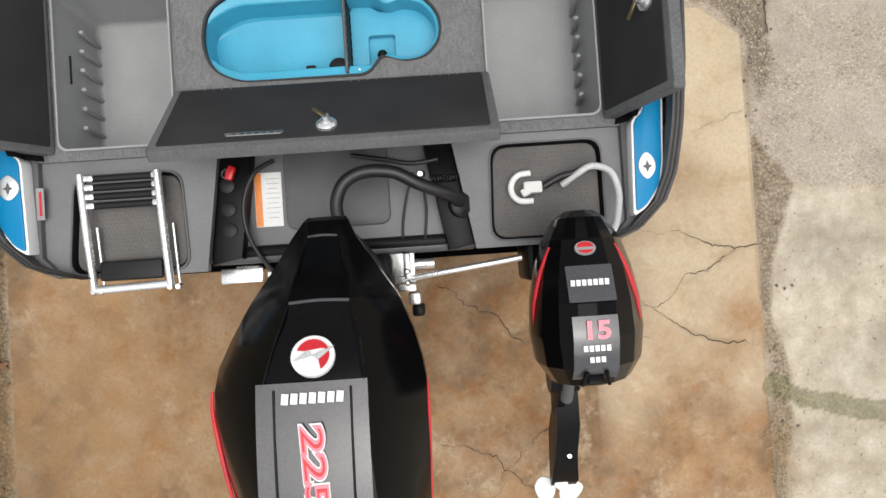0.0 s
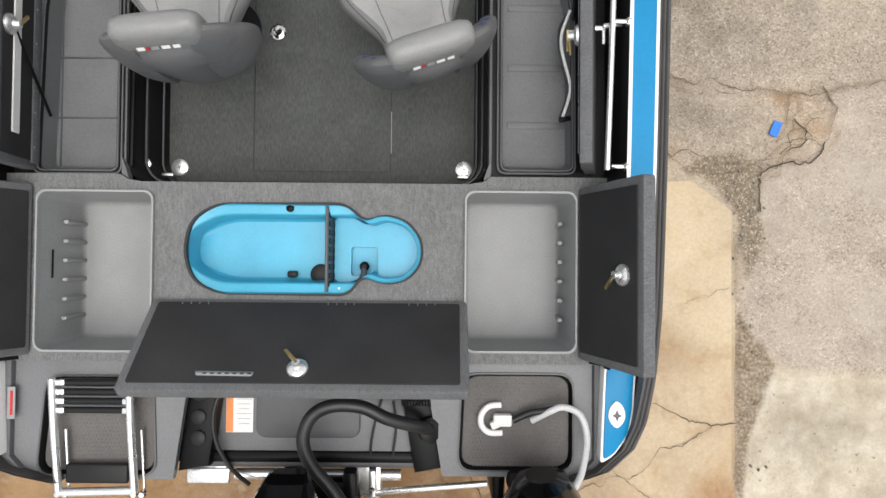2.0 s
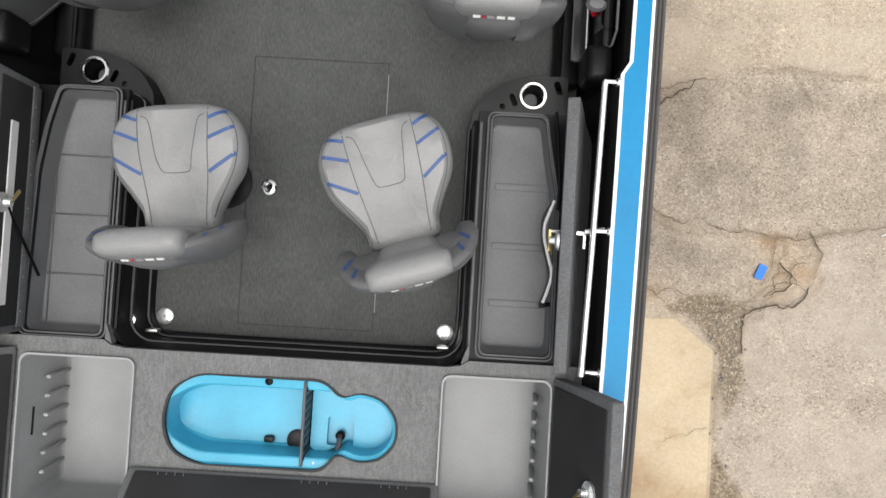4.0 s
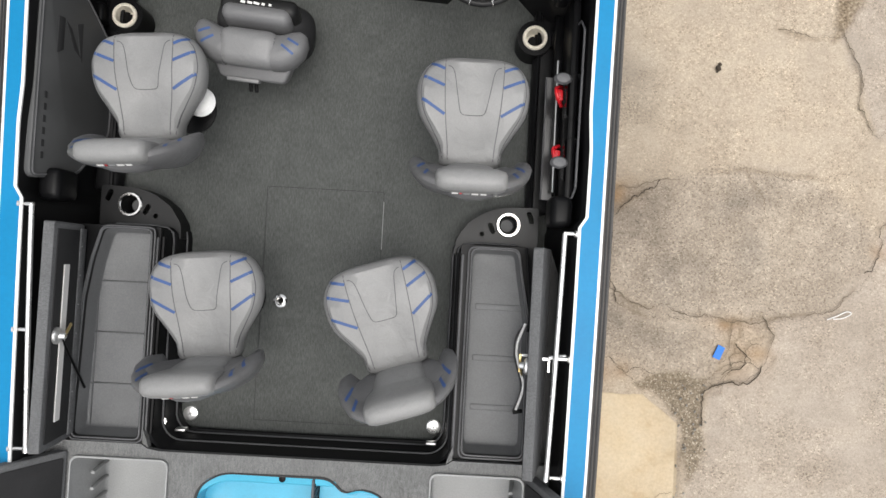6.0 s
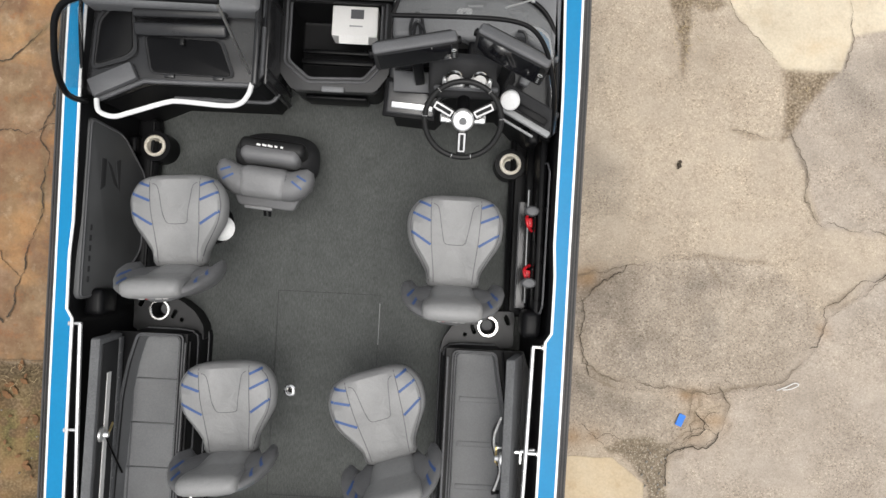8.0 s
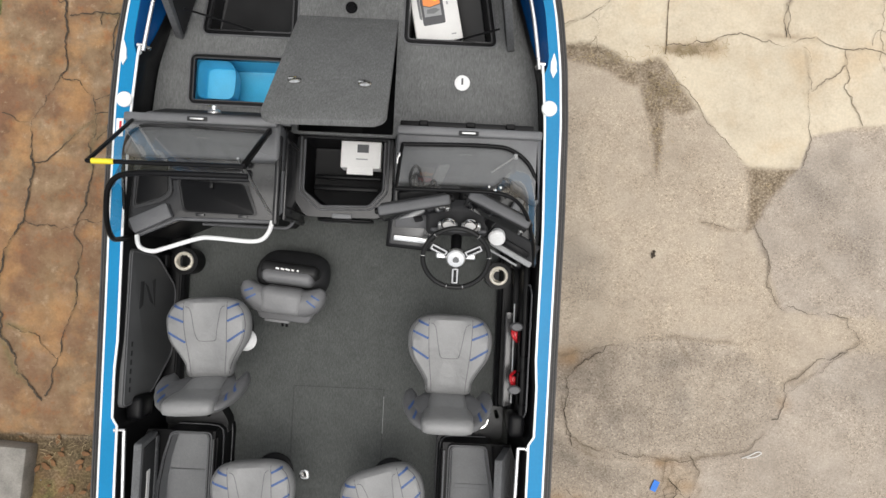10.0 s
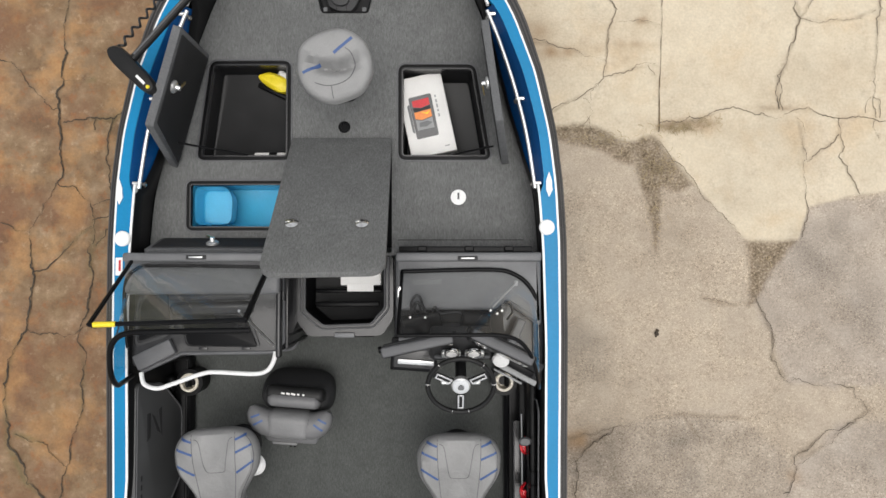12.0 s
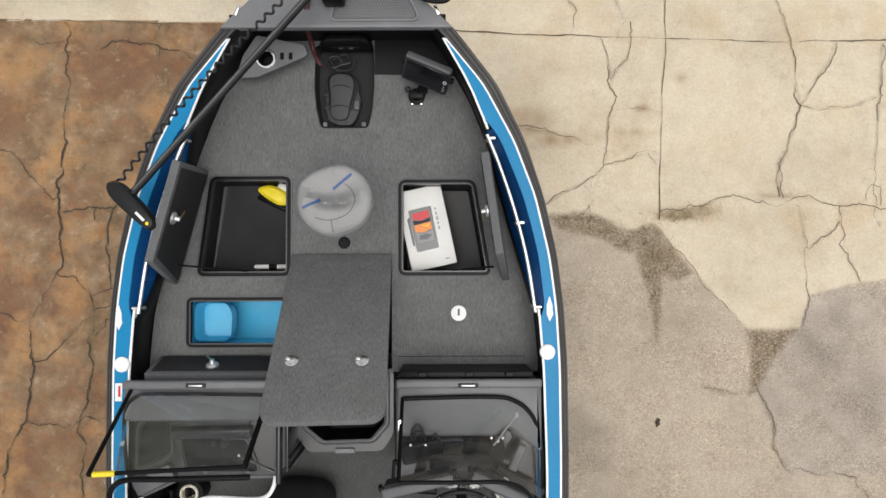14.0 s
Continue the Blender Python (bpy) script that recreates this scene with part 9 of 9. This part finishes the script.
for nm, pts, r, m_, lab in (
        ("battery_cable", [(-0.23, 0.52, 1.03), (-0.30, 0.47, 1.06), (-0.345, 0.36, 1.06), (-0.34, 0.24, 1.04), (-0.29, 0.13, 1.01), (-0.23, 0.06, 0.98)], 0.009, CABLE, "black cable looping over the splash well"),
        ("wire_lead", [(0.30, 0.44, 1.03), (0.27, 0.34, 1.02), (0.25, 0.24, 1.01), (0.245, 0.14, 0.99), (0.25, 0.06, 0.96)], 0.005, CABLE, "thin black wire over the transom"),
        ("wire_lead", [(0.335, 0.40, 1.03), (0.345, 0.30, 1.02), (0.335, 0.20, 1.01), (0.325, 0.14, 0.99)], 0.005, CABLE, "thin black wire over the transom"),
        ("wire_lead", [(0.07, 0.52, 1.03), (0.20, 0.49, 1.06), (0.30, 0.47, 1.06), (0.40, 0.48, 1.06)], 0.009, CABLE, "black wire bundle along the splash well"),
        ("grey_hose", [(0.86, 0.345, 1.09), (0.92, 0.385, 1.12), (0.97, 0.405, 1.13), (1.03, 0.38, 1.14), (1.052, 0.31, 1.15), (1.04, 0.24, 1.18), (1.01, 0.17, 1.22), (0.95, 0.12, 1.28)], 0.013, GREY_CABLE, "pale grey hose looping to the small motor"),
        ("battery_cable", [(0.79, 0.345, 1.09), (0.85, 0.375, 1.10), (0.90, 0.385, 1.11), (0.955, 0.40, 1.12)], 0.013, CABLE, "black cable with a connector")):
    t = thing(nm, lab, "cable")
    part("cable", tube(pts, r, 10, k=8), m_, t)
spring = thing("coil_lead", "black coiled lead beside the splash well", "cable")
part("coil", tube([(0.37 + 0.11 * t, 0.405 + 0.012 * math.cos(t * 60), 1.066 + 0.012 * math.sin(t * 60)) for t in np.linspace(0, 1, 70)], 0.004, 6, False), CABLE, spring)
part("plug", mv(lathe([(0.018, 0), (0.018, 0.03), (0.010, 0.05)], 14), pose(0.33, 0.43, 1.0, 0, 0, 0)), CHROME, spring)
conn = thing("cable_connector", "white hook shaped cable connector on the platform", "connector")
part("hook", tube([(0.745, 0.40, 1.075), (0.70, 0.395, 1.078), (0.672, 0.365, 1.08), (0.672, 0.325, 1.08), (0.70, 0.297, 1.078), (0.75, 0.295, 1.075)], 0.012, 10), WHITE, conn)
part("plug", joined(rbox(0.07, 0.045, 0.035, 0.008, 2, (0.75, 0.345, 1.085)), mv(rbox(0.04, 0.03, 0.03, 0.006, 2), pose(0.725, 0.33, 1.085, 0, 0, 25))), CARD, conn)

# boarding ladder folded on the port platform
ladder = thing("boarding_ladder", "folded bright steel boarding ladder with black treads", "ladder")
for sd in (-1, 1):
    x = -0.768 + sd * 0.142
    part("rail", tube([(x - 0.010, 0.495, 1.13), (x - 0.002, 0.28, 1.12), (x + 0.006, 0.07, 1.10)], 0.0145, 12), STEEL_WHITE, ladder)
    part("inner_rail", tube([(x + 0.022, 0.30, 1.09), (x + 0.030, 0.065, 1.075)], 0.0055, 10, False), STEEL_WHITE, ladder)
    for dx in (0.0, 0.030):
        part("rail_cap", lathe([(0.012, -0.012), (0.014, 0.0), (0.010, 0.012)], 12, (x + dx + 0.004, 0.062, 1.098)), CHROME, ladder)
    for k in range(4):
        part("bracket", rbox(0.034, 0.022, 0.03, 0.005, 2, (x - sd * 0.018, 0.480 - 0.034 * k, 1.115)), STEEL_WHITE, ladder)
part("bottom_tread", tube([(-0.905, 0.066, 1.095), (-0.632, 0.074, 1.095)], 0.0165, 12, False), STEEL_WHITE, ladder, "bright steel bottom rung")
part("lower_tread", rbox(0.235, 0.075, 0.02, 0.012, 3, (-0.768, 0.135, 1.085)), RUBBER, ladder, "wide black rubber tread")
for k in range(4):
    part("tread", tube([(-0.885, 0.480 - 0.034 * k, 1.115), (-0.650, 0.480 - 0.034 * k, 1.115)], 0.0125, 10, False), RUBBER, ladder, "black rubber tread")
    if k:
        part("rung_edge", tube([(-0.885, 0.497 - 0.034 * k, 1.120), (-0.650, 0.497 - 0.034 * k, 1.120)], 0.004, 8, False), DARK_GREY, ladder, "dull grey rung edge")

# ---------------------------------------------------------------- loose things
carton = thing("product_carton", "white carton with a printed picture in the open bow locker", "box", at=pose(0.508, 4.927, 1.03, 0, 0, 12))
part("carton", rbox(0.285, 0.50, 0.14, 0.005, 1, (0, 0, -0.03)), CARD, carton)
pic = part("picture_panel", prism(rounded([(-0.088, 0.125), (0.055, 0.128), (0.052, -0.135), (-0.085, -0.138)], 0.012), 0.0402, 0.0415), COWL_GREY, carton, "printed picture of a dark device")
part("picture_edge", prism(rounded([(-0.105, 0.075), (-0.088, 0.085), (-0.088, -0.10), (-0.102, -0.09)], 0.005), 0.0402, 0.0412), LOCKER_GREY, pic)
for nm, mt, poly in (("picture_screen", RED, [(-0.07, 0.10), (0.035, 0.105), (0.035, 0.062), (-0.02, 0.05), (-0.07, 0.062)]), ("picture_screen", GROOVE, [(-0.07, 0.058), (-0.02, 0.047), (0.035, 0.058), (0.035, 0.035), (-0.07, 0.03)]),
                     ("picture_screen", ORANGE, [(-0.07, 0.028), (0.035, 0.033), (0.035, -0.012), (-0.03, -0.025), (-0.07, -0.012)]), ("picture_screen", YELLOW, [(-0.03, 0.024), (0.005, 0.015), (0.03, 0.026), (0.01, 0.004)]),
                     ("picture_screen", BIN_GREY, [(-0.07, -0.018), (-0.03, -0.03), (0.035, -0.018), (0.035, -0.085), (-0.07, -0.085)]), ("picture_screen", LOCKER_GREY, [(-0.05, -0.04), (0.0, -0.035), (0.03, -0.05), (-0.01, -0.07), (-0.055, -0.065)])):
    part(nm, prism(poly, 0.0412, 0.0424 if mt in (RED, ORANGE, BIN_GREY, GROOVE) else 0.0428), mt, pic)
for k in range(5):
    part("print_bar", mv(rbox(0.010, 0.014 + 0.006 * (k % 3), 0.001, 0), pose(0.078, 0.105 - 0.03 * k, 0.0405, 0, 0, 0)), BIN_GREY, carton)
part("print_bar", mv(rbox(0.03, 0.006, 0.001, 0), pose(0.09, -0.21, 0.0405, 0, 0, 0)), BIN_GREY, carton)
bag = thing("throw_rope_bag", "yellow and white throw bag with black band in the bow locker", "bag", at=pose(-0.432, 5.140, 1.004, 0, 0, -28) @ Matrix.Diagonal((0.68, 0.66, 0.8, 1)))
part("bag_body", mv(loft([[(x * s, y * s, z) for x, y in smooth_loop([(-0.15, -0.03), (-0.05, -0.07), (0.1, -0.07), (0.17, 0.0), (0.1, 0.07), (-0.06, 0.06)], 4)] for s, z in ((0.8, 0), (1.0, 0.04), (0.95, 0.09), (0.6, 0.115))]), pose(0, 0, 0)), YELLOW, bag)
part("white_end", mv(rbox(0.12, 0.09, 0.07, 0.03, 3), pose(0.05, 0.085, 0.05, 0, 0, 0)), CARD, bag)
part("black_band", mv(rbox(0.30, 0.05, 0.05, 0.02, 3), pose(0.02, -0.085, 0.03, 0, 0, 3)), BLACK, bag)
can = thing("small_canister", "small white canister lying in the bow locker", "canister")
part("tin", mv(lathe([(0.013, -0.11), (0.015, -0.10), (0.015, 0.10), (0.008, 0.11)], 16), pose(-0.45, 4.69, 1.018, 0, 90, 0)), CARD, can)
part("band", mv(lathe([(0.0155, -0.02), (0.0155, 0.03)], 16), pose(-0.45, 4.69, 1.018, 0, 90, 0)), BLACK, can)
strap = thing("white_strap", "white strap hanging inside the open side locker", "strap")
part("webbing", tube([(0.996, 1.897, 1.10), (0.978, 1.848, 1.10), (0.964, 1.802, 1.10), (0.964, 1.756, 1.10), (0.976, 1.711, 1.09), (0.992, 1.662, 1.08), (1.002, 1.635, 1.07), (1.006, 1.60, 1.06), (0.993, 1.547, 1.06), (0.977, 1.50, 1.06)], 0.0062, 8), WHITE, strap)
part("dark_cord", tube([(0.986, 1.885, 1.098), (0.958, 1.83, 1.095), (0.955, 1.76, 1.095), (0.966, 1.71, 1.085), (0.985, 1.655, 1.07), (0.998, 1.60, 1.055), (0.985, 1.545, 1.055), (0.966, 1.495, 1.055)], 0.005, 8), CABLE, strap)
part("buckle", mv(rbox(0.045, 0.018, 0.016, 0.004, 2), pose(0.985, 1.492, 1.058, 0, 0, 12)), BLACK, strap)

# trolling motor stowed across the port bow
troll = thing("trolling_motor", "black trolling motor stowed across the bow", "trolling motor")
part("shaft", tube([(-1.005, 5.052, 1.70), (-0.53, 5.59, 1.70), (-0.08, 6.10, 1.70), (0.02, 6.25, 1.70)], 0.0195, 12, False), RUBBER, troll, "black composite shaft")
part("shaft_line", tube([(-0.98, 5.085, 1.7175), (-0.53, 5.595, 1.7175), (-0.10, 6.08, 1.7175)], 0.006, 8, False), DARK_GREY, troll)
TM = pose(-0.99, 5.005, 1.70, 0, 0, -45)
part("control_head", mv(loft([[(x * s + 0.0, y * s, z) for x, y in smooth_loop([(-0.17, 0.0), (-0.12, 0.045), (0.05, 0.045), (0.155, 0.028), (0.17, -0.01), (0.12, -0.035), (-0.08, -0.045), (-0.15, -0.03)], 4)] for s, z in ((0.75, -0.045), (0.97, -0.025), (1.0, 0.01), (0.9, 0.035), (0.6, 0.045))]), TM), RUBBER, troll, "black control head")
part("head_stripe", mv(rbox(0.06, 0.014, 0.003, 0.001, 1), TM @ pose(0.085, 0.0, 0.046)), WHITE, troll)
part("head_light", mv(lathe([(0.010, 0), (0.008, 0.006)], 12), TM @ pose(0.135, 0.0, 0.040)), YELLOW, troll, "amber indicator")
coil_pts = []
for t in np.linspace(0, 1, 260):
    p = Vector((-1.05, 5.10, 1.69)).lerp(Vector((-0.16, 6.10, 1.69)), t)
    a = t * math.tau * 22
    nrm = Vector((-0.747, 0.664, 0))
    coil_pts.append(p + nrm * (0.03 + 0.012 * math.sin(a) + 0.03 * math.sin(math.pi * t)) + Vector((0, 0, 0.012 * math.cos(a))))
part("coil_cord", tube(coil_pts, 0.007, 6, False), CABLE, troll, "black coiled cord")
part("mount", joined(rbox(0.12, 0.30, 0.10, 0.02, 3, (0.02, 6.26, sheer(6.2) + 0.07)), mv(rbox(0.10, 0.14, 0.12, 0.02, 3), pose(0.0, 6.20, 1.62, 0, 0, -38)), tube([(0.02, 6.26, 1.55), (0.0, 6.20, 1.64)], 0.03, 10, False)), BLACK, troll, "black bow mount")
part("motor_pod", joined(mv(lathe([(0.02, -0.19), (0.05, -0.15), (0.052, 0.12), (0.03, 0.19)], 18), pose(0.62, 6.28, 1.60, 90, 0, 62)), tube([(0.46, 6.19, 1.55), (0.52, 6.14, 1.55), (0.63, 6.13, 1.56), (0.68, 6.19, 1.57)], 0.012, 8)), BLACK, troll, "black motor pod")
part("support_arm", tube([(0.02, 6.27, 1.62), (0.32, 6.33, 1.60), (0.55, 6.30, 1.60)], 0.02, 10, False), BLACK, troll)
for nm, m_, dx in (("red_lead", DARK_RED, 0.0), ("black_lead", CABLE, 0.012), ("black_lead", CABLE, -0.010)):
    part(nm, tube([(-0.10 + dx, 6.22, 1.56), (-0.13 + dx, 6.13, 1.53), (-0.155 + dx, 6.05, 1.42), (-0.15 + dx, 5.96, 1.22), (-0.12 + dx, 5.90, 1.18)], 0.0042, 8), m_, troll)
part("pull_cord", tube([(-0.08, 5.93, BOW), (-0.05, 5.89, BOW + 0.01), (0.0, 5.92, BOW), (-0.02, 5.96, BOW + 0.01), (-0.07, 5.95, BOW), (-0.03, 5.88, BOW)], 0.008, 8), CABLE, troll)

pedal = thing("foot_pedal", "black trolling motor foot pedal in its tray", "foot pedal")
PZ = BOW - 0.06
base_o = [(-0.085, 5.575), (-0.02, 5.545), (0.055, 5.545), (0.085, 5.58), (0.105, 5.63), (0.118, 5.70), (0.10, 5.76), (0.105, 5.80), (0.085, 5.845), (-0.065, 5.845), (-0.095, 5.80), (-0.090, 5.765), (-0.108, 5.73), (-0.095, 5.69), (-0.112, 5.65), (-0.092, 5.62)]
part("base", prism(rounded(base_o, 0.014, 3), PZ, PZ + 0.045, 0.010), PEDAL_GREY, pedal, "dark grey moulded base")
treadle_o = smooth_loop([(-0.062, -0.10), (-0.035, -0.135), (0.012, -0.140), (0.046, -0.115), (0.058, -0.04), (0.072, 0.03), (0.072, 0.10), (0.035, 0.135), (-0.040, 0.135), (-0.075, 0.10), (-0.066, 0.0)], 4)
TP = pose(0.0, 5.715, PZ + 0.052, 6, 0, -3)
part("treadle_gap", mv(prism([(x * 1.20 + 0.002, y * 1.08 - 0.002) for x, y in treadle_o], -0.012, 0.001, 0.002), TP), BLACK, pedal)
treadle = part("treadle", mv(prism(treadle_o, 0, 0.024, 0.008, 3), TP), PEDAL_GREY, pedal, "dark grey foot plate")
for y_ in (0.055, -0.065):
    part("treadle_groove", mv(tube([(-0.056 + 0.112 * k / 6, y_ + 0.016 * math.sin(math.pi * k / 6), 0.0235) for k in range(7)], 0.0025, 6, False), TP), BLACK, treadle)
for x, y in ((-0.090, 5.655), (-0.092, 5.735), (-0.072, 5.81)):
    part("button", lathe([(0.020, 0), (0.018, 0.012), (0, 0.014)], 14, (x, y, PZ + 0.040)), RUBBER, pedal)
part("momentary_switch", joined(rbox(0.036, 0.060, 0.03, 0.012, 2, (0.092, 5.665, PZ + 0.055)), rbox(0.010, 0.026, 0.004, 0.002, 1, (0.098, 5.665, PZ + 0.071))), DARK_GREY, pedal)
for x in (-0.035, 0.025):
    part("base_joint", rbox(0.003, 0.03, 0.003, 0, c=(x, 5.562, PZ + 0.0455)), BLACK, pedal)
part("heel_cable", tube([(0.0, 5.84, PZ + 0.04), (-0.03, 5.90, PZ + 0.06), (0.05, 5.93, PZ + 0.05), (0.02, 5.98, PZ + 0.05), (-0.06, 5.94, PZ + 0.05), (-0.02, 5.88, PZ + 0.06), (0.06, 5.89, PZ + 0.05), (0.08, 5.95, PZ + 0.05)], 0.008, 8), CABLE, pedal, "coiled black pedal cable")

# what carries the boat
for x in (-0.55, 0.55):
    tagged(part("support_bunk", rbox(0.12, 4.6, 0.50, 0.02, 1, (x, 2.6, 0.25)), ROCK), "long bunk under the boat hull", "support")
edge = tagged(part("stone_block", mv(rbox(0.6, 0.42, 0.16, 0.02, 2), pose(-2.72, 1.60, 0.07, 0, 0, -3)), ROCK), "grey stone block at the edge of the slab", "block")
